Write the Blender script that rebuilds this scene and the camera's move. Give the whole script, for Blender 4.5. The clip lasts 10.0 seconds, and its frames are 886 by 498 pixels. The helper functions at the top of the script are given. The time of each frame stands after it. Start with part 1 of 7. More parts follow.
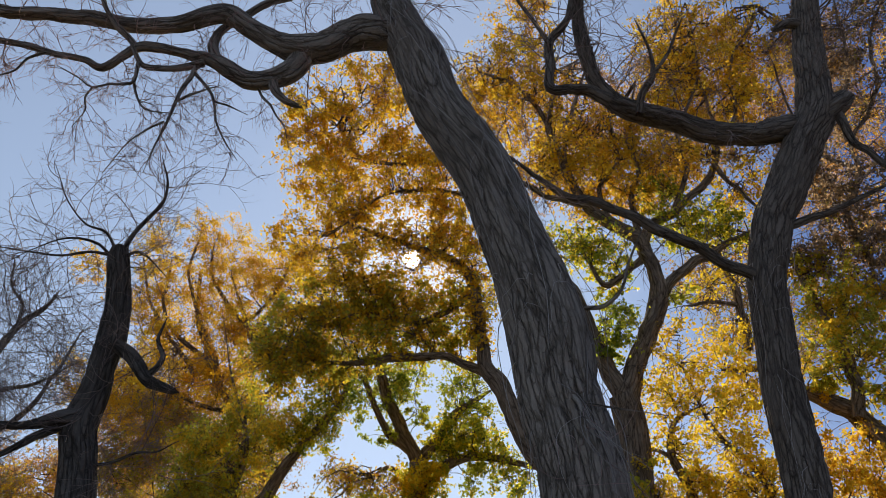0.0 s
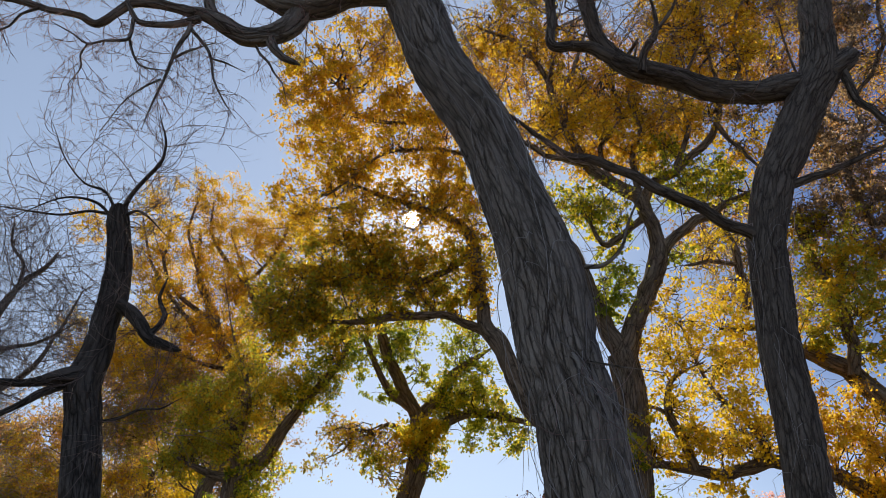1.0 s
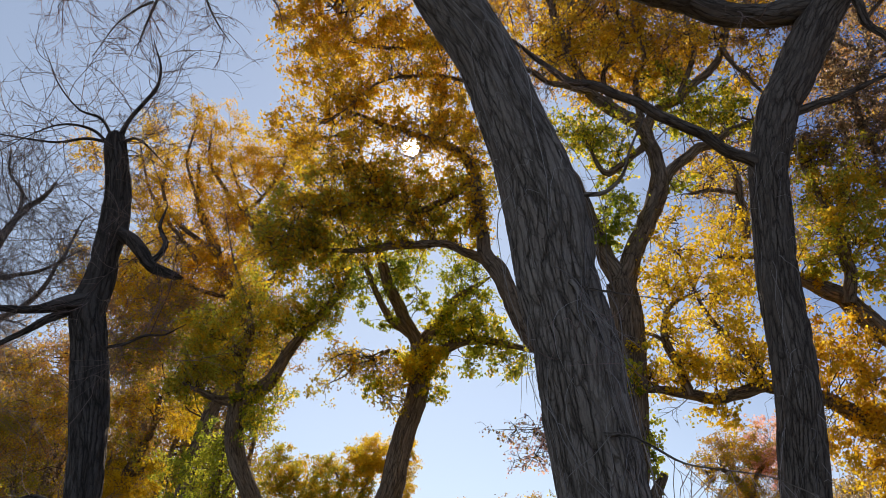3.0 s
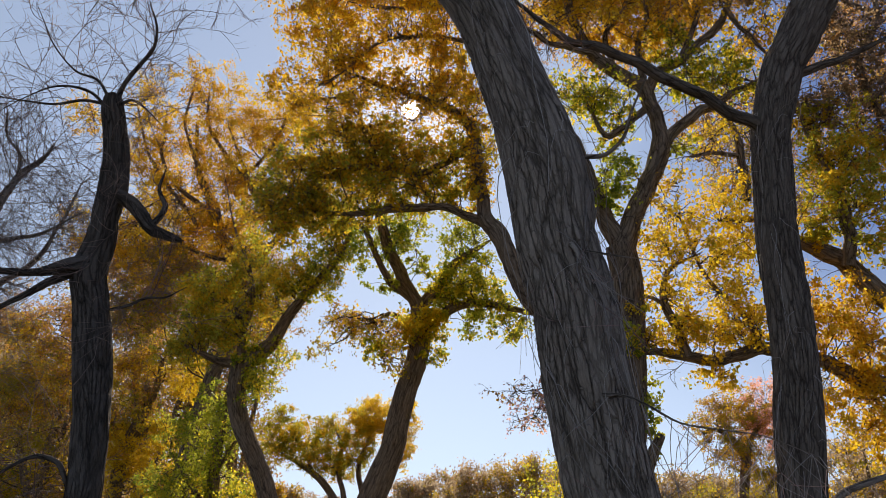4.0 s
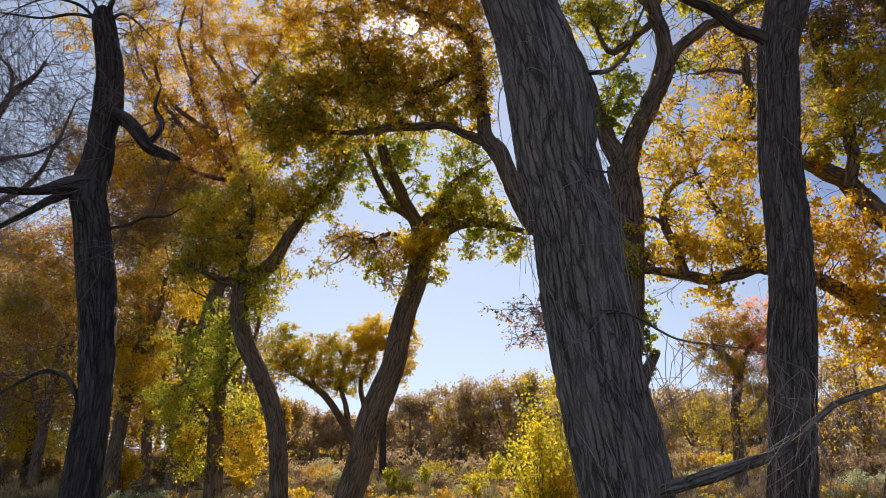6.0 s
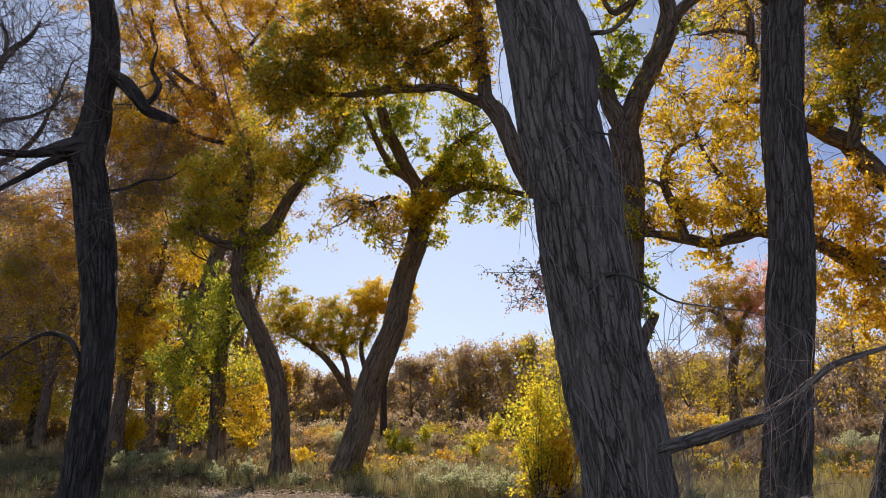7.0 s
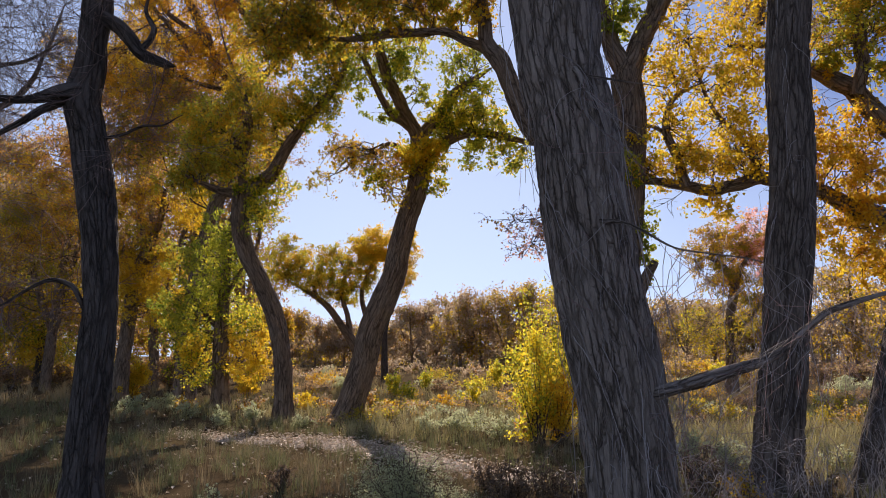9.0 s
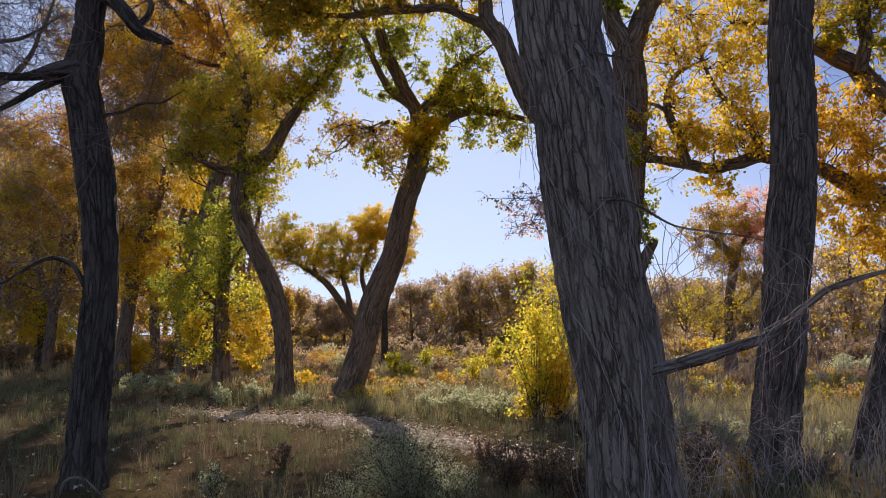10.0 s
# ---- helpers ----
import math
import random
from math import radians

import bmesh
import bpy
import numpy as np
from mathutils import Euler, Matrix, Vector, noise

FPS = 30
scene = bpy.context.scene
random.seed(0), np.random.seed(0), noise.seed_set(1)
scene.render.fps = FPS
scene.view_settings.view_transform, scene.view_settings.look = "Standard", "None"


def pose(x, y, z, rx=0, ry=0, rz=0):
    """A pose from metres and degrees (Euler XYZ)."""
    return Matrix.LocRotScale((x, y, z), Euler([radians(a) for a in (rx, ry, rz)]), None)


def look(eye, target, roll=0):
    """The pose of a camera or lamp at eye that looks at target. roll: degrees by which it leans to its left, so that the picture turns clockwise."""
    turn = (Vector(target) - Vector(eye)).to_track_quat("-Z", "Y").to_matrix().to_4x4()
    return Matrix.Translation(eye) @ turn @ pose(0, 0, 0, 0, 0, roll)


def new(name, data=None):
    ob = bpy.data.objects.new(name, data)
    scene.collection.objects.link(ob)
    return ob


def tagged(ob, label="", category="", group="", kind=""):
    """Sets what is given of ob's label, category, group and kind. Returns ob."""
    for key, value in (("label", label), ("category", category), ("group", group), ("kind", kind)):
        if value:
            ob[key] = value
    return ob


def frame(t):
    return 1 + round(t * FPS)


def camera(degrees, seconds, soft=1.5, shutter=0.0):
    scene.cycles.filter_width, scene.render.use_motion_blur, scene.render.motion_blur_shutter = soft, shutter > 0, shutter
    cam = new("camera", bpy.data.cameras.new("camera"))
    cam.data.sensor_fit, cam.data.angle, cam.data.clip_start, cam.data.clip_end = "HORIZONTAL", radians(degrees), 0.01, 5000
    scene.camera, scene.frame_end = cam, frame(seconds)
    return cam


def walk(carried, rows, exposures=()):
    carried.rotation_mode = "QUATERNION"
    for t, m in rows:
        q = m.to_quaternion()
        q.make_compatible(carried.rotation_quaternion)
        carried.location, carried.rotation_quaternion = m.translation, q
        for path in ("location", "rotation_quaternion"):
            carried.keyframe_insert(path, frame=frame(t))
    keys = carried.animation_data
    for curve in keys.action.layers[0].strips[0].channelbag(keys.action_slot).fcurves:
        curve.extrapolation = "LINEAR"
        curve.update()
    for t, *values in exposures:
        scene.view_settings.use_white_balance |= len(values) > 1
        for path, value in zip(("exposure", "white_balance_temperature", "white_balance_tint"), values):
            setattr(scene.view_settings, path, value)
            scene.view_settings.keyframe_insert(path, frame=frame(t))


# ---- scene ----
cam = camera(62.0, 10.0, soft=0.9)
# seconds, eye y, eye z, upward tilt: a tripod head tilting down, the lens a little ahead of its axis
ROWS = [
    (0, -0.0238, 1.564, 32.7),
    (0.5, -0.0216, 1.5606, 31.14),
    (1, -0.0196, 1.5571, 29.59),
    (1.5, -0.0179, 1.5541, 28.31),
    (2, -0.0163, 1.551, 26.97),
    (3.5, -0.0116, 1.5409, 22.69),
    (4, -0.0102, 1.5375, 21.28),
    (4.5, -0.0088, 1.5337, 19.76),
    (5, -0.0075, 1.5299, 18.21),
    (5.5, -0.0063, 1.526, 16.65),
    (6, -0.0052, 1.5221, 15.11),
    (7.5, -0.0028, 1.5118, 11.07),
    (8, -0.0023, 1.5091, 10.01),
    (8.5, -0.0019, 1.5067, 9.11),
    (9, -0.0016, 1.5046, 8.26),
    (9.5, -0.0013, 1.5025, 7.45),
    (10, -0.001, 1.5002, 6.6),
]
walk(cam, [(t, pose(0, y, z, 90 + tilt, 0, 0)) for t, y, z, tilt in ROWS], [(0.0, 0.2, 7500, 12), (3.5, 0.2, 7850, 14), (6.0, 0.2, 7850, 17), (7.5, 0.19, 7400, 21), (10.0, 0.18, 7150, 24)])

# ---- light ----
SUN_ELEVATION, SUN_TURN = radians(31.9), radians(-2.9)   # turn: to the right of +y
SUN_WAY = Vector((math.sin(SUN_TURN) * math.cos(SUN_ELEVATION), math.cos(SUN_TURN) * math.cos(SUN_ELEVATION), math.sin(SUN_ELEVATION)))
world = bpy.data.worlds.new("sky")
scene.world = world
world.use_nodes = True
wn, wl = world.node_tree.nodes, world.node_tree.links
sky = wn.new("ShaderNodeTexSky")
sky.sky_type, sky.sun_disc = "NISHITA", False
sky.sun_elevation, sky.sun_rotation = SUN_ELEVATION, SUN_TURN
sky.altitude, sky.air_density, sky.dust_density, sky.ozone_density = 800, 1.0, 0.05, 1.3
wn["Background"].inputs["Strength"].default_value = 0.142
# haze evens the sky out: near the horizon it is as deep as higher up
coord = wn.new("ShaderNodeTexCoord")
even = wn.new("ShaderNodeVectorMath")
even.operation = "MULTIPLY_ADD"
even.inputs[1].default_value, even.inputs[2].default_value = (1.0, 1.0, 0.52), (0.0, 0.0, 0.24)
wl.new(coord.outputs["Generated"], even.inputs[0])
wl.new(even.outputs["Vector"], sky.inputs["Vector"])
pale = wn.new("ShaderNodeHueSaturation")
pale.inputs["Saturation"].default_value = 0.88
wl.new(sky.outputs["Color"], pale.inputs["Color"])
# the sun itself, seen through the leaves: a small hot disc in the sky with its bright rim of air
spot = wn.new("ShaderNodeTexCoord")
toward = wn.new("ShaderNodeVectorMath")
toward.operation = "DOT_PRODUCT"
toward.inputs[1].default_value = SUN_WAY
wl.new(spot.outputs["Generated"], toward.inputs[0])
disc = wn.new("ShaderNodeMapRange")
disc.interpolation_type = "SMOOTHERSTEP"
disc.inputs["From Min"].default_value, disc.inputs["From Max"].default_value = math.cos(radians(0.75)), math.cos(radians(0.2))
disc.inputs["To Max"].default_value = 90.0
wl.new(toward.outputs["Value"], disc.inputs["Value"])
rim = wn.new("ShaderNodeMapRange")
rim.interpolation_type = "SMOOTHERSTEP"
rim.inputs["From Min"].default_value, rim.inputs["From Max"].default_value = math.cos(radians(6.0)), 1.0
rim.inputs["To Max"].default_value = 1.9
wl.new(toward.outputs["Value"], rim.inputs["Value"])
glow = wn.new("ShaderNodeMath")
wl.new(disc.outputs["Result"], glow.inputs[0])
wl.new(rim.outputs["Result"], glow.inputs[1])
both = wn.new("ShaderNodeMix")
both.data_type, both.blend_type = "RGBA", "ADD"
both.inputs["Factor"].default_value = 1.0
# the sky colour is multiplied darker and bluer towards the right and higher up
side = wn.new("ShaderNodeSeparateXYZ")
wl.new(coord.outputs["Generated"], side.inputs[0])
rightward = wn.new("ShaderNodeMapRange")
rightward.interpolation_type = "SMOOTHSTEP"
rightward.inputs["From Min"].default_value, rightward.inputs["From Max"].default_value = 0.12, 0.6
wl.new(side.outputs["X"], rightward.inputs["Value"])
side_tint = wn.new("ShaderNodeMix")
side_tint.data_type, side_tint.blend_type = "RGBA", "MULTIPLY"
side_tint.inputs["B"].default_value = (0.2, 0.31, 0.56, 1)
high = wn.new("ShaderNodeMapRange")
high.interpolation_type = "SMOOTHSTEP"
high.inputs["From Min"].default_value, high.inputs["From Max"].default_value = 0.05, 0.45
wl.new(side.outputs["Z"], high.inputs["Value"])
right_high = wn.new("ShaderNodeMath")
right_high.operation = "MULTIPLY"
wl.new(rightward.outputs["Result"], right_high.inputs[0])
wl.new(high.outputs["Result"], right_high.inputs[1])
wl.new(right_high.outputs[0], side_tint.inputs["Factor"])
wl.new(pale.outputs["Color"], side_tint.inputs["A"])
wl.new(side_tint.outputs["Result"], both.inputs["A"])
wl.new(glow.outputs[0], both.inputs["B"])
wl.new(both.outputs["Result"], wn["Background"].inputs["Color"])
sun = new("sun", bpy.data.lights.new("sun", "SUN"))
sun.data.energy, sun.data.angle, sun.data.color = 5.0, radians(0.55), (1.0, 0.93, 0.82)
sun.matrix_world = look((0, 0, 0), -SUN_WAY)

# ---- materials ----
def material(name):
    m = bpy.data.materials.new(name)
    m.use_nodes = True
    return m, m.node_tree.nodes, m.node_tree.links, m.node_tree.nodes["Principled BSDF"]


def node(nodes, kind, **inputs):
    n = nodes.new(kind)
    for key, value in inputs.items():
        n.inputs[key.replace("_", " ")].default_value = value
    return n


def ramp(nodes, stops):
    n = nodes.new("ShaderNodeValToRGB")
    n.color_ramp.elements[0].position, n.color_ramp.elements[0].color = stops[0][0], (*stops[0][1], 1)
    n.color_ramp.elements[1].position, n.color_ramp.elements[1].color = stops[-1][0], (*stops[-1][1], 1)
    for at, colour in stops[1:-1]:
        n.color_ramp.elements.new(at).color = (*colour, 1)
    return n


def bark_material(name, fissure, mid, light):
    """Furrowed bark: long plates along the limb with darker fissures between them, fine grain and grey blotches."""
    m, n, l, b = material(name)
    uv = n.new("ShaderNodeUVMap")
    long_map = node(n, "ShaderNodeMapping", Scale=(20.0, 2.6, 1.0))
    fine_map = node(n, "ShaderNodeMapping", Scale=(85.0, 11.0, 1.0))
    for k in (long_map, fine_map):
        l.new(uv.outputs["UV"], k.inputs["Vector"])
    warp = node(n, "ShaderNodeTexNoise", Scale=1.1, Detail=4.0, Roughness=0.6)
    l.new(long_map.outputs["Vector"], warp.inputs["Vector"])
    moved = n.new("ShaderNodeVectorMath")
    moved.operation = "MULTIPLY_ADD"
    moved.inputs[1].default_value = (1.1, 0.9, 0.0)
    l.new(warp.outputs["Color"], moved.inputs[0])
    l.new(long_map.outputs["Vector"], moved.inputs[2])
    plates = n.new("ShaderNodeTexVoronoi")
    plates.feature = "DISTANCE_TO_EDGE"
    plates.inputs["Scale"].default_value = 1.0
    l.new(moved.outputs["Vector"], plates.inputs["Vector"])
    fine = node(n, "ShaderNodeTexNoise", Scale=1.0, Detail=5.0, Roughness=0.7)
    l.new(fine_map.outputs["Vector"], fine.inputs["Vector"])
    ridge = ramp(n, [(0.0, (0.0, 0.0, 0.0)), (0.04, (0.5, 0.5, 0.5)), (0.14, (1, 1, 1))])
    crack_map = node(n, "ShaderNodeMapping", Scale=(34.0, 8.0, 1.0))
    l.new(uv.outputs["UV"], crack_map.inputs["Vector"])
    crack = node(n, "ShaderNodeTexVoronoi", Scale=1.0)
    crack.feature = "DISTANCE_TO_EDGE"
    l.new(crack_map.outputs["Vector"], crack.inputs["Vector"])
    split = n.new("ShaderNodeMapRange")
    split.inputs["From Max"].default_value, split.inputs["To Min"].default_value = 0.14, 0.32
    l.new(crack.outputs["Distance"], split.inputs["Value"])
    cut = n.new("ShaderNodeMath")
    cut.operation = "MULTIPLY"
    l.new(plates.outputs["Distance"], cut.inputs[0])
    l.new(split.outputs["Result"], cut.inputs[1])
    uneven = node(n, "ShaderNodeTexNoise", Scale=0.45, Detail=2.0)
    l.new(long_map.outputs["Vector"], uneven.inputs["Vector"])
    shallow = n.new("ShaderNodeMapRange")
    shallow.inputs["From Min"].default_value, shallow.inputs["From Max"].default_value = 0.45, 0.75
    shallow.inputs["To Min"].default_value, shallow.inputs["To Max"].default_value = 0.0, 0.07
    l.new(uneven.outputs["Fac"], shallow.inputs["Value"])
    depth = n.new("ShaderNodeMath")
    l.new(cut.outputs[0], depth.inputs[0])
    l.new(shallow.outputs["Result"], depth.inputs[1])
    l.new(depth.outputs[0], ridge.inputs["Fac"])
    cell = n.new("ShaderNodeTexVoronoi")
    cell.inputs["Scale"].default_value = 1.0
    l.new(moved.outputs["Vector"], cell.inputs["Vector"])
    apart = n.new("ShaderNodeSeparateColor")
    l.new(cell.outputs["Color"], apart.inputs["Color"])
    blot = node(n, "ShaderNodeTexNoise", Scale=1.7, Detail=4.0)
    coords = n.new("ShaderNodeTexCoord")
    l.new(coords.outputs["Object"], blot.inputs["Vector"])
    tone = n.new("ShaderNodeMath")
    tone.operation = "MULTIPLY_ADD"
    tone.inputs[1].default_value = 0.4
    plate_tone = n.new("ShaderNodeMath")
    plate_tone.operation = "MULTIPLY_ADD"
    plate_tone.inputs[1].default_value = 0.3
    l.new(apart.outputs["Red"], plate_tone.inputs[0])
    l.new(blot.outputs["Fac"], plate_tone.inputs[2])
    l.new(plate_tone.outputs[0], tone.inputs[0])
    half = n.new("ShaderNodeMath")
    half.operation = "MULTIPLY"
    half.inputs[1].default_value = 0.85
    l.new(fine.outputs["Fac"], half.inputs[0])
    l.new(half.outputs[0], tone.inputs[2])
    r = ramp(n, [(0.5, mid), (0.95, light)])
    l.new(tone.outputs[0], r.inputs["Fac"])
    mix = n.new("ShaderNodeMix")
    mix.data_type = "RGBA"
    mix.inputs["A"].default_value = (*fissure, 1)
    l.new(ridge.outputs["Color"], mix.inputs["Factor"])
    l.new(r.outputs["Color"], mix.inputs["B"])
    l.new(mix.outputs["Result"], b.inputs["Base Color"])
    b.inputs["Roughness"].default_value = 0.93
    b.inputs["Specular IOR Level"].default_value = 0.15
    deep = node(n, "ShaderNodeBump", Strength=1.0, Distance=0.03)
    l.new(ridge.outputs["Color"], deep.inputs["Height"])
    bump = node(n, "ShaderNodeBump", Strength=0.8, Distance=0.008)
    l.new(fine.outputs["Fac"], bump.inputs["Height"])
    l.new(deep.outputs["Normal"], bump.inputs["Normal"])
    l.new(bump.outputs["Normal"], b.inputs["Normal"])
    return m


BARK = {
    "grey": bark_material("bark_grey", (0.105, 0.086, 0.07), (0.225, 0.187, 0.155), (0.42, 0.36, 0.308)),
    "dark": bark_material("bark_dark", (0.05, 0.043, 0.037), (0.095, 0.081, 0.071), (0.19, 0.164, 0.145)),
    "umber": bark_material("bark_umber", (0.075, 0.06, 0.049), (0.15, 0.123, 0.102), (0.29, 0.24, 0.2)),
    "brown": bark_material("bark_brown", (0.085, 0.06, 0.043), (0.24, 0.175, 0.125), (0.40, 0.305, 0.22)),
}

BARK["pale"] = BARK["grey"]


def twig_material(name, a, b_):
    m, n, l, b = material(name)
    g = n.new("ShaderNodeNewGeometry")
    r = ramp(n, [(0.0, a), (1.0, b_)])
    l.new(g.outputs["Random Per Island"], r.inputs["Fac"])
    l.new(r.outputs["Color"], b.inputs["Base Color"])
    b.inputs["Roughness"].default_value = 0.8
    return m


TWIG = {
    "pale": twig_material("twig_pale", (0.24, 0.195, 0.18), (0.42, 0.355, 0.335)),
    "grey": twig_material("twig_grey", (0.20, 0.172, 0.16), (0.48, 0.44, 0.41)),
    "dark": twig_material("twig_dark", (0.12, 0.082, 0.074), (0.32, 0.235, 0.21)),
    "warm": twig_material("twig_warm", (0.22, 0.13, 0.115), (0.46, 0.30, 0.27)),
    "brown": twig_material("twig_brown", (0.06, 0.042, 0.03), (0.16, 0.115, 0.08)),
}


def leaf_material(name, a, b_, through_light=0.66, rough=0.5):
    """A thin leaf: light falls on it and shines through it."""
    m, n, l, b = material(name)
    g = n.new("ShaderNodeNewGeometry")
    r = ramp(n, [(0.0, a), (1.0, b_)])
    l.new(g.outputs["Random Per Island"], r.inputs["Fac"])
    l.new(r.outputs["Color"], b.inputs["Base Color"])
    b.inputs["Roughness"].default_value = rough
    b.inputs["Specular IOR Level"].default_value = 0.35
    t = n.new("ShaderNodeBsdfTranslucent")
    l.new(r.outputs["Color"], t.inputs["Color"])
    mix = n.new("ShaderNodeMixShader")
    mix.inputs["Fac"].default_value = through_light
    l.new(b.outputs[0], mix.inputs[1])
    l.new(t.outputs[0], mix.inputs[2])
    l.new(mix.outputs[0], n["Material Output"].inputs["Surface"])
    return m


LEAF = {
    "orange": leaf_material("leaf_orange", (0.68, 0.37, 0.03), (0.80, 0.50, 0.05)),
    "gold": leaf_material("leaf_gold", (0.74, 0.50, 0.035), (0.85, 0.60, 0.06)),
    "yellow": leaf_material("leaf_yellow", (0.90, 0.69, 0.05), (0.95, 0.78, 0.09), 0.74),
    "lime": leaf_material("leaf_lime", (0.40, 0.44, 0.05), (0.62, 0.60, 0.08)),
    "green": leaf_material("leaf_green", (0.18, 0.26, 0.03), (0.36, 0.44, 0.06)),
    "olive": leaf_material("leaf_olive", (0.34, 0.29, 0.03), (0.52, 0.42, 0.05)),
    "rust": leaf_material("leaf_rust", (0.46, 0.22, 0.06), (0.64, 0.34, 0.10)),
    "brown": leaf_material("leaf_brown", (0.30, 0.20, 0.11), (0.46, 0.32, 0.18)),
    "tan": leaf_material("leaf_tan", (0.44, 0.335, 0.22), (0.62, 0.50, 0.345)),
    "pink": leaf_material("leaf_pink", (0.84, 0.46, 0.38), (0.92, 0.62, 0.52), 0.75),
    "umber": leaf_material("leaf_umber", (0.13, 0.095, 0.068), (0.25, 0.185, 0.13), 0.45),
    "sage": leaf_material("leaf_sage", (0.45, 0.49, 0.27), (0.60, 0.63, 0.39), 0.55),
}
LEAF_ORDER = list(LEAF)
MIX = {
    "O": dict(orange=0.5, gold=0.34, yellow=0.14, rust=0.02),
    # rust and brown share raised: upper-crown shade put into the leaf colour
    "N": dict(orange=0.27, gold=0.08, rust=0.3, brown=0.35),
    "Y": dict(yellow=0.28, gold=0.54, lime=0.12, olive=0.06),
    "L": dict(lime=0.45, yellow=0.2, green=0.25, gold=0.1),
    "G": dict(green=0.38, lime=0.5, yellow=0.12),
    "V": dict(olive=0.34, lime=0.2, gold=0.28, orange=0.18),
    "U": dict(olive=0.38, brown=0.12, rust=0.12, gold=0.2, orange=0.18),
    "R": dict(rust=0.24, orange=0.16, gold=0.22, tan=0.26, lime=0.12),
    "P": dict(pink=0.7, orange=0.2, rust=0.1),
    "T": dict(tan=0.4, brown=0.2, gold=0.18, olive=0.22),
    "A": dict(gold=0.55, orange=0.3, yellow=0.15),
    "B": dict(brown=0.3, olive=0.3, gold=0.2, lime=0.2),
    "D": dict(tan=0.6, brown=0.15, olive=0.1, rust=0.1, gold=0.05),
    "S": dict(sage=0.94, lime=0.03, brown=0.03),
    "Q": dict(yellow=0.45, lime=0.35, gold=0.2),
    # gold left out for brown and olive: grove shade put into the colour
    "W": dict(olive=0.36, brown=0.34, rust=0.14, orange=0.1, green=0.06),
    "E": dict(gold=0.28, rust=0.16, tan=0.36, lime=0.2),
    "J": dict(umber=0.8, brown=0.2),
    # withered brush; its umber also paints shade into the golden crown's top
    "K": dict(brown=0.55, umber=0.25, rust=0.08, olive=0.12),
}

# ---- mesh helpers ----
rng = np.random.default_rng(7)


def mesh_of(name, verts, faces, materials, slots=None, uv=None, smooth=True):
    """A mesh from arrays: verts (n, 3), faces (m, 3 or 4)."""
    me = bpy.data.meshes.new(name)
    verts, faces = np.asarray(verts, np.float32), np.asarray(faces, np.int32)
    k = faces.shape[1]
    me.vertices.add(len(verts))
    me.vertices.foreach_set("co", verts.ravel())
    me.loops.add(faces.size)
    me.loops.foreach_set("vertex_index", faces.ravel())
    me.polygons.add(len(faces))
    me.polygons.foreach_set("loop_start", np.arange(0, faces.size, k, dtype=np.int32))
    me.polygons.foreach_set("use_smooth", np.full(len(faces), smooth))
    for m in materials:
        me.materials.append(m)
    if slots is not None:
        me.polygons.foreach_set("material_index", np.asarray(slots, np.int32))
    if uv is not None:
        layer = me.uv_layers.new(name="UVMap")
        layer.data.foreach_set("uv", np.asarray(uv, np.float32).ravel())
    me.update(calc_edges=True)
    return me


def part(name, me, parent, label=""):
    ob = new(name, me)
    ob.parent = parent
    return tagged(ob, label)


def unit(v):
    return v / np.maximum(np.linalg.norm(v, axis=-1, keepdims=True), 1e-9)


def spline(points, step):
    """A smooth curve through the points (n, k), at about even steps."""
    p = np.asarray(points, float)
    p = np.vstack([2 * p[0] - p[1], p, 2 * p[-1] - p[-2]])
    out = []
    for i in range(1, len(p) - 2):
        n = max(2, int(np.linalg.norm(p[i + 1, :3] - p[i, :3]) / step))
        t = np.linspace(0, 1, n, endpoint=False)[:, None]
        a, b, c, d = p[i - 1:i + 3]
        out.append(0.5 * (2 * b + (c - a) * t + (2 * a - 5 * b + 4 * c - d) * t ** 2 + (3 * b - a - 3 * c + d) * t ** 3))
    out.append(p[-2:-1])
    return np.vstack(out)


def grid_noise(u, v, cells, rows, seed):
    """Smooth noise, 0 to 1, that closes round u (0 to 1); v counts in rows."""
    g = np.random.default_rng(seed).random((cells, rows + 2))
    x, y = u * cells, np.clip(v, 0, rows)
    i, j = np.floor(x).astype(int), np.floor(y).astype(int)
    fx, fy = x - i, y - j
    fx, fy = fx * fx * (3 - 2 * fx), fy * fy * (3 - 2 * fy)
    i0, i1 = i % cells, (i + 1) % cells
    return (g[i0, j] * (1 - fx) + g[i1, j] * fx) * (1 - fy) + (g[i0, j + 1] * (1 - fx) + g[i1, j + 1] * fx) * fy


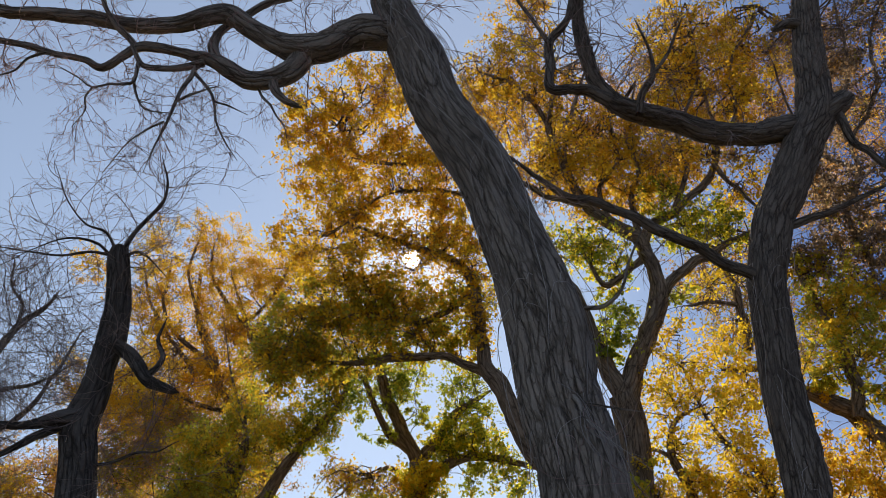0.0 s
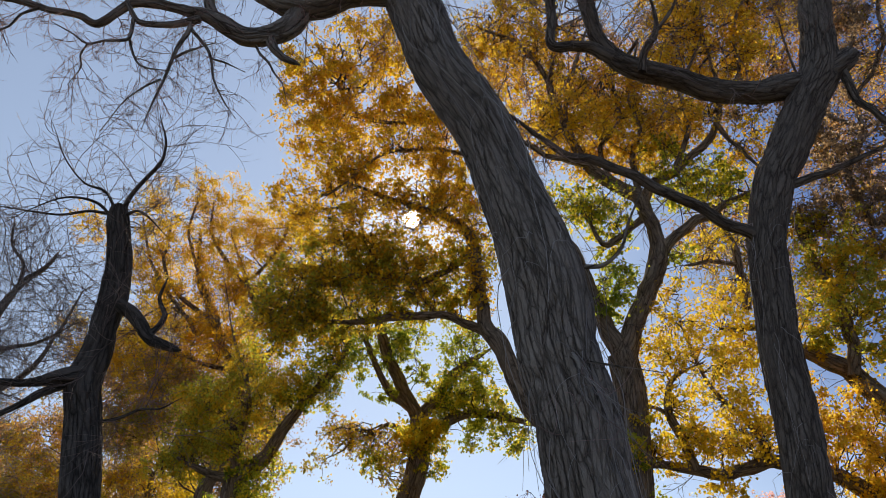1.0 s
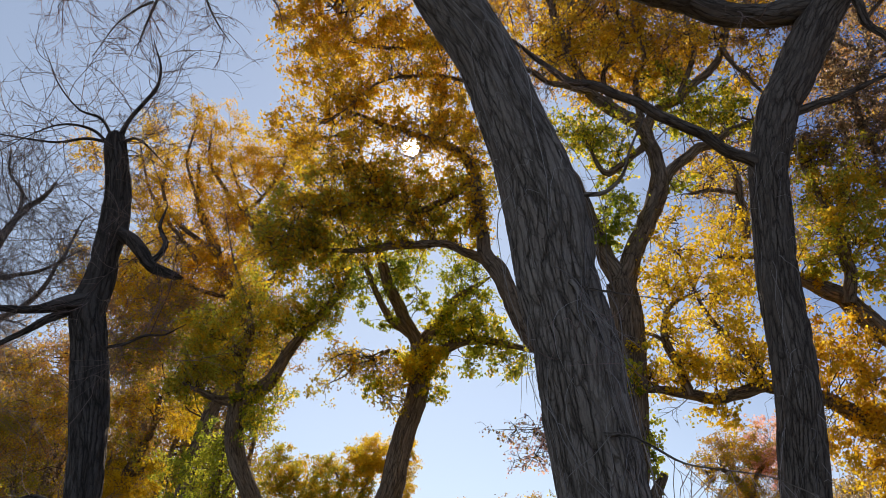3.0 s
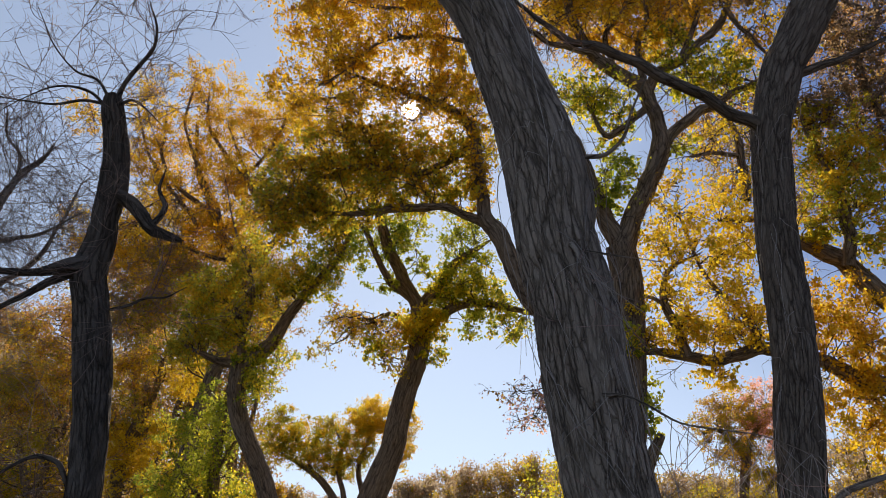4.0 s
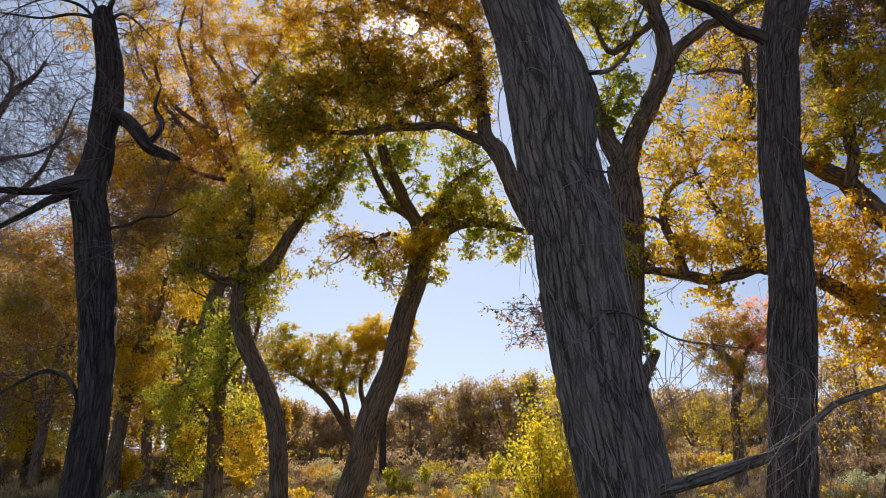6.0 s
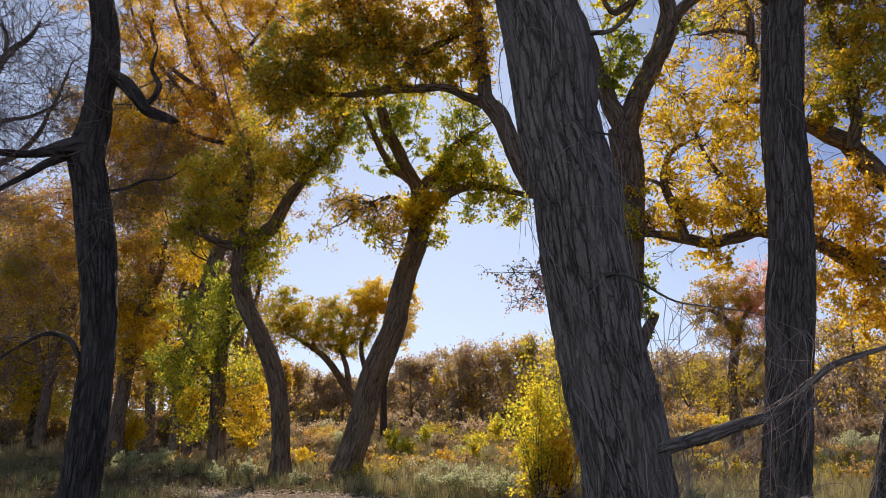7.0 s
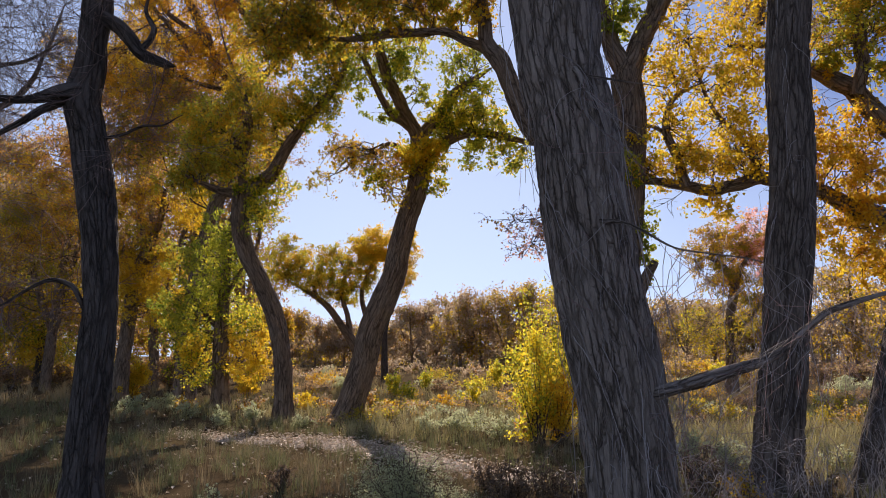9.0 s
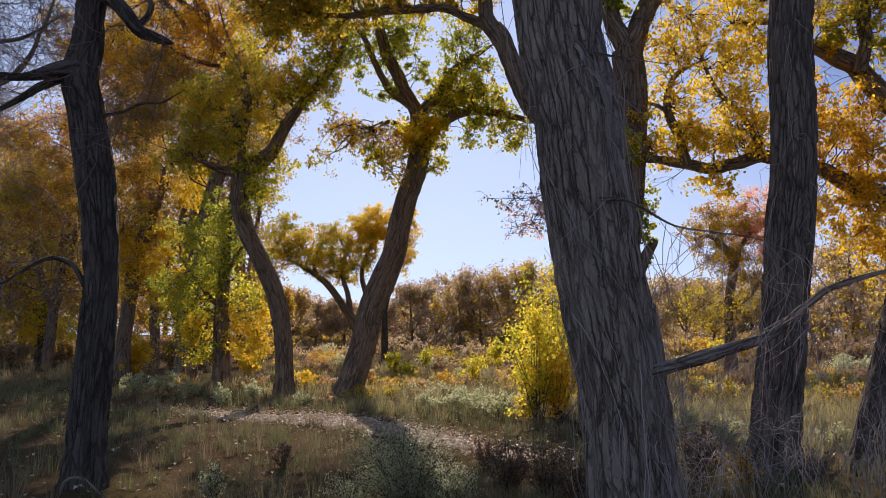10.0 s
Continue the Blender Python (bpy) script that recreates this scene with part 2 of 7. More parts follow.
def bark_tube(points, sides, step, furrow, seed, gnarled=0.0):
    """A round limb with lumps and bark furrows: verts, quads, uvs."""
    c = spline(points, step)
    p, r = c[:, :3], np.maximum(c[:, 3], 0.004)
    if gnarled:
        walked = np.concatenate([[0], np.cumsum(np.linalg.norm(np.diff(p, axis=0), axis=1))])
        knots = np.arange(0, walked[-1] + 0.6, 0.3)
        sway = np.random.default_rng(seed + 9).normal(size=(len(knots), 3))
        fade = np.clip(walked / 0.3, 0, 1)
        p = p + np.stack([np.interp(walked, knots, sway[:, k]) for k in range(3)], 1) * (gnarled * np.minimum(r, 0.05) * fade)[:, None]
    tangent = unit(np.gradient(p, axis=0))
    side = unit(np.cross(tangent, (0.0, 1.0, 0.0)))
    back = np.cross(side, tangent)
    length = np.concatenate([[0], np.cumsum(np.linalg.norm(np.diff(p, axis=0), axis=1))])
    n = len(p)
    u, v = np.meshgrid(np.arange(sides) / sides, length)
    angle = 2 * math.pi * u
    girth = 2 * math.pi * r.mean()
    lumps = grid_noise(u, v / max(r.mean() * 4, 0.05), 5, int(length[-1] / max(r.mean() * 4, 0.05)) + 2, seed) - 0.5
    shape = 1 + (0.24 if gnarled else 0.12) * lumps
    rad = r[:, None] * shape
    if furrow:
        cells = max(8, int(girth / 0.062))
        wob = grid_noise(u, v / 0.18, max(4, cells // 2), int(length[-1] / 0.18) + 2, seed + 1) - 0.5
        a = grid_noise((u + 0.35 * wob / cells) % 1.0, v / 0.36, cells, int(length[-1] / 0.36) + 2, seed + 2)
        b = grid_noise((u + 0.3 * wob / cells) % 1.0, v / 0.09, cells * 2, int(length[-1] / 0.09) + 2, seed + 3)
        plate = np.floor(a * 3.99) / 4                # flat plates of bark at a few heights
        ridge = 1 - np.abs(2 * a - 1)
        cut = np.clip((ridge - 0.55) / 0.3, 0, 1)
        rad = rad - furrow * (0.8 * cut - 0.25 * plate) - furrow * 0.5 * (b - 0.5)
    ring = p[:, None] + rad[..., None] * (np.cos(angle)[..., None] * back[:, None] + np.sin(angle)[..., None] * side[:, None])
    verts = ring.reshape(-1, 3)
    i, j = np.meshgrid(np.arange(n - 1), np.arange(sides), indexing="ij")
    j1 = (j + 1) % sides
    quads = np.stack([i * sides + j, i * sides + j1, (i + 1) * sides + j1, (i + 1) * sides + j], -1).reshape(-1, 4)
    lu = np.stack([j, j + 1, j + 1, j], -1) / sides * girth
    lv = np.stack([length[i], length[i], length[i + 1], length[i + 1]], -1)
    uv = np.stack([lu, lv], -1).reshape(-1, 2)
    return verts, quads, uv, p, r


def thin_tubes(paths, radii, sides=3):
    """Many thin tapered twigs at once: paths (n, m, 3), radii (n, m)."""
    n, m, _ = paths.shape
    tangent = unit(np.gradient(paths, axis=1))
    main = unit(paths[:, -1] - paths[:, 0])
    helper = np.where(np.abs(main[:, 2:3]) > 0.8, [[1.0, 0.2, 0.0]], [[0.1, 0.2, 1.0]])
    a = unit(np.cross(tangent, helper[:, None]))
    b = np.cross(tangent, a)
    ang = 2 * math.pi * np.arange(sides) / sides
    ring = paths[:, :, None] + radii[:, :, None, None] * (np.cos(ang)[:, None] * a[:, :, None] + np.sin(ang)[:, None] * b[:, :, None])
    verts = ring.reshape(-1, 3)
    base = (np.arange(n) * m * sides)[:, None, None]
    i, j = np.meshgrid(np.arange(m - 1), np.arange(sides), indexing="ij")
    j1 = (j + 1) % sides
    q = np.stack([i * sides + j, i * sides + j1, (i + 1) * sides + j1, (i + 1) * sides + j], -1).reshape(1, -1, 4)
    return verts, (q + base).reshape(-1, 4)


def leaves_at(centres, size, hang=0.35, round_=False):
    """Three-cornered cottonwood leaves, broad at the stalk and pointed at the tip."""
    n = len(centres)
    axis = unit(rng.normal(size=(n, 3)) + np.array([0, 0, -hang * 2]))
    other = unit(np.cross(axis, rng.normal(size=(n, 3))))
    s = (size * rng.uniform(0.6, 1.25, n))[:, None]
    wide = centres - axis * s * 0.4
    if round_:
        mid = centres - axis * s * 0.12
        verts = np.stack([centres - axis * s * 0.48, mid + other * s * 0.46, centres + axis * s * 0.55, mid - other * s * 0.46], 1).reshape(-1, 3)
        return verts, np.arange(4 * n).reshape(-1, 4)
    verts = np.stack([wide + other * s * 0.48, centres + axis * s * 0.6, wide - other * s * 0.48], 1).reshape(-1, 3)
    return verts, np.arange(3 * n).reshape(-1, 3)


def bezier(a, b, c, m):
    t = np.linspace(0, 1, m)[None, :, None]
    return a[:, None] * (1 - t) ** 2 + 2 * b[:, None] * t * (1 - t) + c[:, None] * t ** 2


# ---- trees ----
def start_tree(base, label, bark, name="cottonwood_tree", category="tree", group="cottonwoods"):
    x, y = base
    ob = new(name)
    ob.location = (x, y, 0)
    ob.empty_display_size = 0.3
    tagged(ob, label, category, group)
    return dict(ob=ob, base=np.array([x, y, 0.0]), bark=bark, limbs=[], paths=[], radii=[], shoots=[], leaves=[], slots=[], seed=len(bpy.data.objects), far=math.hypot(x, y))


def limb(tree, name, points):
    """One stem through points (x, y, z, radius), as a part of the tree."""
    points = np.array(points, float)
    width = 1305 * 2 * points[:, 3].max() / max(tree["far"], 3)
    sides = int(np.clip(width * 0.85, 6, 120))
    near = tree["far"] < 9
    step = 0.03 if near and width > 40 else 0.05 if near else max(0.08, tree["far"] * 0.006)
    furrow = 0.0
    if width > 14:
        furrow = min(0.02, 0.08 * points[:, 3].max())
    tree["seed"] += 17
    if name == "limb" and points[-1, 3] < 0.06:
        tip = points[-1] + 0.45 * (points[-1] - points[-2])
        tip[3] = 0.002
        points = np.vstack([points, tip])
    verts, quads, uv, p, r = bark_tube(points, sides, step, furrow, tree["seed"], 0.3 if name == "limb" else 0.0)
    me = mesh_of(name, verts - tree["base"], quads, [BARK[tree["bark"]]], uv=uv)
    bm = bmesh.new()
    bm.from_mesh(me)
    bm.verts.ensure_lookup_table()
    bm.faces.new([bm.verts[(len(p) - 1) * sides + k] for k in range(sides)])
    bm.to_mesh(me)
    bm.free()
    part(name, me, tree["ob"])
    tree["limbs"].append((name, p, r))


def stems(tree):
    return np.vstack([p[len(p) // 3 if name == "trunk" else 0:] for name, p, r in tree["limbs"]])


def add_paths(tree, paths, r0, r1):
    m = paths.shape[1]
    k = np.linspace(0, 1, m)[None]
    tree["paths"].append(paths)
    tree["radii"].append(np.broadcast_to(np.asarray(r0).reshape(-1, 1) * (1 - k) + np.asarray(r1).reshape(-1, 1) * k, paths.shape[:2]))


def gnarl(a, b, lift, wander, m):
    """Crooked branch lines from the points a to the points b, arching by lift."""
    n = len(a)
    t = np.linspace(0, 1, m)[None, :, None]
    far = np.linalg.norm(b - a, axis=1)[:, None, None]
    kinks = rng.normal(size=(n, m, 3)) * wander
    kinks = np.cumsum(kinks, axis=1)
    kinks = kinks - kinks[:, :1] * (1 - t) - kinks[:, -1:] * t
    arch = np.sin(t * math.pi) * np.array([0.0, 0.0, lift])
    return a[:, None] * (1 - t) + b[:, None] * t + (kinks + arch) * far


def foliage(tree, mix, masses, leaf=0.064):
    """Leafy masses (x, y, z, half width, half height, leaves): crooked branches that end in sprays of leaves, with gaps between the sprays."""
    near_by = tree["far"] < 36
    size = leaf * max(1.0, tree["far"] / 30)
    names = list(MIX[mix])
    edges = np.cumsum([MIX[mix][k] for k in names])
    edges = edges / edges[-1]
    ids = np.array([LEAF_ORDER.index(k) for k in names])
    wood = stems(tree)
    for x, y, z, rx, rz, count in masses:
        c, half = np.array([x, y, z]), np.array([rx, 0.75 * (rx + rz), rz])
        branches = (3 if rx * rz < 0.2 else 5) if near_by else 2
        ends = c + half * unit(rng.normal(size=(branches, 3))) * rng.uniform(0.3, 0.8, (branches, 1))
        gap = np.linalg.norm(wood[None] - ends[:, None], axis=2) + 0.35 * np.maximum(0, wood[None, :, 2] - ends[:, None, 2] + 0.3)
        from_ = wood[np.argmin(gap * rng.uniform(0.8, 1.25, gap.shape), axis=1)]
        main = gnarl(from_, ends, 0.10, 0.07, 9 if near_by else 5)
        reach = np.linalg.norm(ends - from_, axis=1)
        add_paths(tree, main, 0.010 + 0.010 * np.minimum(reach, 2.0), np.full(branches, 0.005))
        # sprays: small dense tufts of leaves, set apart from each other
        spray = float(np.clip((0.30 if near_by else 0.55) * math.sqrt(rx * rz), 0.12, 0.8))
        n = int(np.clip(0.62 * rx * (rx + rz) * rz / spray ** 3, 9, 44) * (0.6 if rx * rz < 0.2 else 1.0)) if near_by else 10
        way = unit(rng.normal(size=(n, 3)))
        p = c + half * way * (rng.random((n, 1)) ** 0.4) * 1.1
        stray = rng.random(n) < 0.15
        p[stray] += half * way[stray] * 0.35
        flat = main[:, 3:].reshape(-1, 3)
        root = flat[np.argmin(np.linalg.norm(p[:, None] - flat[None], axis=2) + rng.random((n, len(flat))) * 0.2, axis=1)]
        stalk = gnarl(root, p, 0.08, 0.08, 3)
        if near_by:
            add_paths(tree, stalk, np.full(n, 0.008), np.full(n, 0.004))
        per = 5 if near_by else 3
        own = np.repeat(np.arange(n), per)
        tips = p[own] + rng.normal(size=(n * per, 3)) * spray * np.array([0.85, 0.85, 0.62]) + np.array([0.0, 0.0, -0.12 * spray])
        shoot = gnarl(p[own], tips, 0.12, 0.05, 3)
        if tree["far"] < 15:
            add_paths(tree, shoot, np.full(n * per, 0.004), np.full(n * per, 0.002))
        share = (rng.random(n) ** 1.1 + 0.25)[own] * rng.uniform(0.4, 1.0, n * per)
        who = rng.choice(n * per, count, p=share / share.sum())
        t = (0.1 + 1.1 * rng.random(count) ** 0.8)[:, None]
        spot = p[own][who] * (1 - t) + tips[who] * t + rng.normal(size=(count, 3)) * spray * (0.25 if near_by else 0.5)
        tone = rng.random(n)                           # a spray leans to one colour
        pick = np.clip(0.6 * tone[own][who] + 0.4 * rng.random(count), 0, 0.9999)
        tree["leaves"].append(np.hstack([spot, np.full((count, 1), size)]))
        tree["slots"].append(ids[np.minimum(np.searchsorted(edges, pick), len(ids) - 1)])


def bare_twigs(tree, count, length, radius, hang=0.0, which="limb", spread=1.0, levels=2, low=0.0):
    """Leafless twigs, forking as they go, from the stems of that name, or of those places in the list."""
    runs = [(p, r) for k, (name, p, r) in enumerate(tree["limbs"]) if (name == which if isinstance(which, str) else k in which)]
    sizes = np.array([len(p) for p, r in runs], float)
    which_run = rng.choice(len(runs), count, p=sizes / sizes.sum())
    start, way = np.zeros((count, 3)), np.zeros((count, 3))
    for k in range(count):
        p, r = runs[which_run[k]]
        i = int((low + (1 - low) * rng.random() ** 0.8) * (len(p) - 2))
        along = unit(p[i + 1] - p[i])
        out = rng.normal(size=3)
        out = unit(out - along * (out @ along))
        start[k] = p[i] + out * r[i] * 0.8
        way[k] = unit(along * rng.uniform(0.1, 0.9) + out * spread)
    size = length * rng.uniform(0.45, 1.3, count)
    thick = np.full(count, radius)
    for level in range(levels + 1):
        n = len(start)
        m = (9, 6, 3)[level]
        steps = np.zeros((n, m, 3))
        steps[:, 0] = start
        d = way.copy()
        turn = rng.normal(size=(n, 3)) * 0.17
        for k in range(1, m):
            d = unit(d + turn + rng.normal(size=(n, 3)) * 0.11 + [0, 0, -hang * 0.25])
            steps[:, k] = steps[:, k - 1] + d * (size / (m - 1))[:, None]
        add_paths(tree, steps, thick, thick * 0.45)
        if level == levels:
            break
        kids = 5 if level == 0 else 2
        at = rng.integers(2, m - 1, (n, kids))
        idx = np.repeat(np.arange(n), kids)
        start = steps[idx, at.ravel()]
        along = unit(steps[idx, at.ravel() + 1] - start)
        way = unit(along + unit(rng.normal(size=along.shape)) * 0.75)
        size = size[idx] * rng.uniform(0.3, 0.62, len(idx))
        thick = thick[idx] * 0.6


def hanging_strands(tree, count, length, low, high):
    """Thin grey dead shoots that droop over the front of the trunk."""
    name, p, r = tree["limbs"][0]
    m = 12
    i = (len(p) * (low + (high - low) * rng.random(count))).astype(int)
    angle = rng.uniform(-1.35, 1.35, count)
    out = np.stack([np.sin(angle), -np.cos(angle), np.zeros(count)], 1)
    size = length * rng.uniform(0.3, 1.5, count) ** 1.3
    gap = rng.uniform(0.01, 0.16, count)
    drift = rng.normal(size=count) * 0.7
    paths = np.zeros((count, m, 3))
    tops = p[:, 2]
    for k in range(m):
        f = k / (m - 1)
        z = p[i, 2] + 0.12 * np.sin(f * 3.1) * rng.uniform(0.4, 1.0) - size * f ** 1.2
        z = np.maximum(z, 0.05)
        cx = np.interp(z, tops, p[:, 0])
        cr = np.interp(z, tops, r)
        a = angle + drift * f + 0.10 * np.sin(f * 6 + angle * 9) + 0.05 * np.sin(f * 13 + angle * 23)
        reach = cr + gap * np.sin(min(1.0, f * 1.4) * 2.4) + 0.012
        paths[:, k] = np.stack([cx + np.sin(a) * reach, np.interp(z, tops, p[:, 1]) - np.cos(a) * reach, z], 1)
    thick = rng.uniform(0.0018, 0.0048, count)
    tree["shoots"].append((paths, thick))


def hang_from(tree, index, count, length, pale=True):
    """Thin dead shoots that hang in loose bends from one limb."""
    name, p, r = tree["limbs"][index]
    m = 10
    i = (len(p) * rng.uniform(0.05, 0.98, count)).astype(int)
    d = np.stack([rng.normal(size=count) * 0.5, rng.normal(size=count) * 0.35, rng.uniform(-0.9, 0.0, count)], 1)
    size = length * rng.uniform(0.3, 1.3, count)
    paths = np.zeros((count, m, 3))
    paths[:, 0] = p[i]
    swing = rng.normal(size=(count, 3)) * [0.05, 0.04, 0.0]
    for k in range(1, m):
        swing = swing * 0.6 + rng.normal(size=(count, 3)) * [0.16, 0.12, 0.08]
        d = unit(d + swing + [0, 0, -0.13])
        paths[:, k] = paths[:, k - 1] + d * (size / (m - 1))[:, None]
    paths[:, :, 2] = np.maximum(paths[:, :, 2], 0.06)
    thick = rng.uniform(0.0016, 0.004, count)
    if pale:
        tree["shoots"].append((paths, thick))
    else:
        add_paths(tree, paths, thick, thick * 0.4)
    kids = np.repeat(np.arange(count), 2)
    at = rng.integers(2, m - 1, len(kids))
    s0 = paths[kids, at]
    s2 = s0 + rng.normal(size=s0.shape) * [0.22, 0.15, 0.16] + [0, 0, -0.16]
    add_paths(tree, bezier(s0, (s0 + s2) / 2 + rng.normal(size=s0.shape) * 0.05, s2, 5), np.full(len(kids), 0.0025), np.full(len(kids), 0.0012))


def shrub(x, y, height, width, mix, leaves, label, leaf=0.05, stems_n=22, name="shrub", tall=1.0, bark="brown"):
    """A bush of many stems from one root, leafy along their upper part."""
    t = start_tree((x, y), label, bark, name, "shrub", "understorey shrubs")
    stems_n = stems_n if t["far"] < 16 else 12
    z0 = float(rise(x, y)) - 0.04
    a = rng.uniform(0, 2 * math.pi, stems_n)
    q = rng.random(stems_n) ** 0.6
    top = np.stack([x + np.cos(a) * q * width * 0.5, y + np.sin(a) * q * width * 0.5, z0 + height * (1 - 0.45 * q ** 2 * tall) * rng.uniform(0.7, 1.08, stems_n)], 1)
    foot = np.tile([x, y, z0], (stems_n, 1)) + rng.normal(size=(stems_n, 3)) * [0.05 * width, 0.05 * width, 0]
    mid = foot * 0.5 + top * 0.5 + np.stack([np.zeros(stems_n), np.zeros(stems_n), 0.15 * height * rng.random(stems_n)], 1)
    add_paths(t, bezier(foot, mid, top, 6), np.full(stems_n, 0.006 + 0.002 * height), np.full(stems_n, 0.002))
    side = stems_n * 4
    w = rng.integers(0, stems_n, side)
    f = rng.uniform(0.1 if height > 1.2 else 0.25, 0.95, side)[:, None]
    s0 = foot[w] * (1 - f) ** 2 + 2 * mid[w] * f * (1 - f) + top[w] * f ** 2
    s1 = s0 + rng.normal(size=(side, 3)) * [0.13 * width, 0.13 * width, 0.09 * height] + [0, 0, 0.08 * height]
    if t["far"] < 24:
        add_paths(t, bezier(s0, (s0 + s1) / 2 + [0, 0, 0.02], s1, 3), np.full(side, 0.003), np.full(side, 0.0015))
    names = list(MIX[mix])
    weights = np.cumsum([MIX[mix][k] for k in names])
    ids = np.array([LEAF_ORDER.index(k) for k in names])
    w = rng.integers(0, side, leaves)
    f = rng.random(leaves)[:, None]
    spot = s0[w] + (s1 - s0)[w] * f * 1.15 + rng.normal(size=(leaves, 3)) * 0.035 * (width + height) * 0.5
    spot[:, 2] = np.maximum(spot[:, 2], z0 + 0.06)
    size = leaf * max(1.0, t["far"] / 26)
    tone = rng.random(side)
    pick = np.clip(0.5 * tone[w] + 0.5 * rng.random(leaves), 0, 0.9999)
    t["leaves"].append(np.hstack([spot, np.full((leaves, 1), size)]))
    t["slots"].append(ids[np.minimum(np.searchsorted(weights / weights[-1], pick), len(ids) - 1)])
    return finish_tree(t)


def rise(x, y):
    """Height of the ground: gentle swells, flat where the trees stand."""
    return 0.05 * np.sin(x * 0.7 + 1.3) * np.sin(y * 0.5) + 0.03 * np.sin(x * 1.9 + y * 1.3)


def finish_tree(tree):
    groups = {}
    for p, r in zip(tree["paths"], tree["radii"]):
        groups.setdefault(p.shape[1], []).append((p, r))
    vs, fs, total = [], [], 0
    for m, items in groups.items():
        v, f = thin_tubes(np.vstack([p for p, r in items]), np.vstack([r for p, r in items]))
        vs.append(v)
        fs.append(f + total)
        total += len(v)
    if vs:
        part("twig_growth", mesh_of("twig_growth", np.vstack(vs) - tree["base"], np.vstack(fs), [TWIG["warm" if tree["bark"] == "grey" else "dark" if tree["bark"] == "umber" else tree["bark"]]]), tree["ob"])["kind"] = "stuff"
    if tree["shoots"]:
        sets = [thin_tubes(p, t[:, None] * np.linspace(1, 0.4, p.shape[1])[None], 4) for p, t in tree["shoots"]]
        at = np.cumsum([0] + [len(v) for v, f in sets])
        me = mesh_of("dead_growth", np.vstack([v for v, f in sets]) - tree["base"], np.vstack([f + k for (v, f), k in zip(sets, at)]), [TWIG["grey"]])
        part("dead_growth", me, tree["ob"], "pale grey dead shoots")["kind"] = "stuff"
    if tree["leaves"]:
        data = np.vstack(tree["leaves"])
        v, f = leaves_at(data[:, :3], data[:, 3], round_=tree["far"] < 17.5)
        part("crown", mesh_of("crown", v - tree["base"], f, [LEAF[k] for k in LEAF_ORDER], np.concatenate(tree["slots"]), smooth=False), tree["ob"])["kind"] = "stuff"
    return tree["ob"]



# leaning grey cottonwood with furrowed bark and bare twigs
tree = start_tree((1.51, 5.75), "leaning grey cottonwood with furrowed bark and bare twigs", "grey")
limb(tree, "trunk", [(1.51, 5.75, -0.15, 0.439), (1.43, 5.74, 0.36, 0.353), (1.38, 5.73, 1.04, 0.34), (1.32, 5.72, 1.47, 0.348), (1.23, 5.72, 1.9, 0.346), (1.17, 5.71, 2.34, 0.345), (1.1, 5.7, 2.79, 0.351), (1.05, 5.69, 3.25, 0.35), (0.94, 5.68, 3.81, 0.347), (0.9, 5.67, 4.31, 0.362), (0.79, 5.67, 4.86, 0.347), (0.6, 5.66, 5.47, 0.307), (0.38, 5.65, 6.14, 0.299), (-0.02, 5.64, 6.88, 0.286), (-0.28, 5.63, 7.7, 0.286), (-0.47, 5.62, 8.15, 0.246), (-0.62, 5.62, 8.62, 0.221), (-0.9, 5.61, 9.67, 0.189), (-1.44, 5.6, 11.69, 0.151)])
limb(tree, "limb", [(-0.5, 5.6, 8.03, 0.189), (-0.9, 5.57, 8, 0.188), (-1.26, 5.55, 7.78, 0.166), (-1.55, 5.52, 7.67, 0.159), (-1.77, 5.49, 7.74, 0.128), (-2.13, 5.46, 8, 0.112), (-2.4, 5.44, 8.15, 0.112), (-2.86, 5.41, 7.97, 0.095), (-3.45, 5.38, 7.91, 0.089), (-4.08, 5.35, 8.02, 0.08), (-4.82, 5.33, 8.09, 0.074), (-5.84, 5.3, 8.23, 0.056)])
limb(tree, "limb", [(-1.49, 5.55, 7.66, 0.141), (-1.61, 5.52, 7.37, 0.126), (-1.79, 5.5, 7.22, 0.106), (-2.08, 5.47, 7.19, 0.1), (-2.37, 5.44, 7.39, 0.089), (-2.62, 5.42, 7.49, 0.066), (-2.88, 5.39, 7.51, 0.057), (-3.18, 5.36, 7.54, 0.057), (-3.32, 5.33, 7.4, 0.05), (-3.5, 5.31, 7.2, 0.04), (-3.73, 5.28, 7.29, 0.041), (-4.08, 5.25, 7.36, 0.038), (-4.58, 5.23, 7.5, 0.032), (-5.23, 5.2, 7.57, 0.023)])
limb(tree, "limb", [(-1.78, 5.5, 7.18, 0.056), (-1.71, 5.5, 7.01, 0.049), (-1.6, 5.5, 6.88, 0.037), (-1.48, 5.5, 6.83, 0.023)])
limb(tree, "limb", [(-2.39, 5.5, 7.45, 0.06), (-2.48, 5.53, 7.76, 0.055), (-2.4, 5.55, 8.06, 0.044), (-2.03, 5.57, 8.45, 0.042), (-1.48, 5.6, 8.8, 0.033)])
limb(tree, "limb", [(-2.56, 5.4, 7.35, 0.032), (-2.58, 5.37, 7.13, 0.026), (-2.61, 5.33, 6.96, 0.023), (-2.63, 5.3, 6.69, 0.018), (-2.64, 5.27, 6.44, 0.015), (-2.67, 5.23, 6.17, 0.012), (-2.69, 5.2, 5.87, 0.005)])
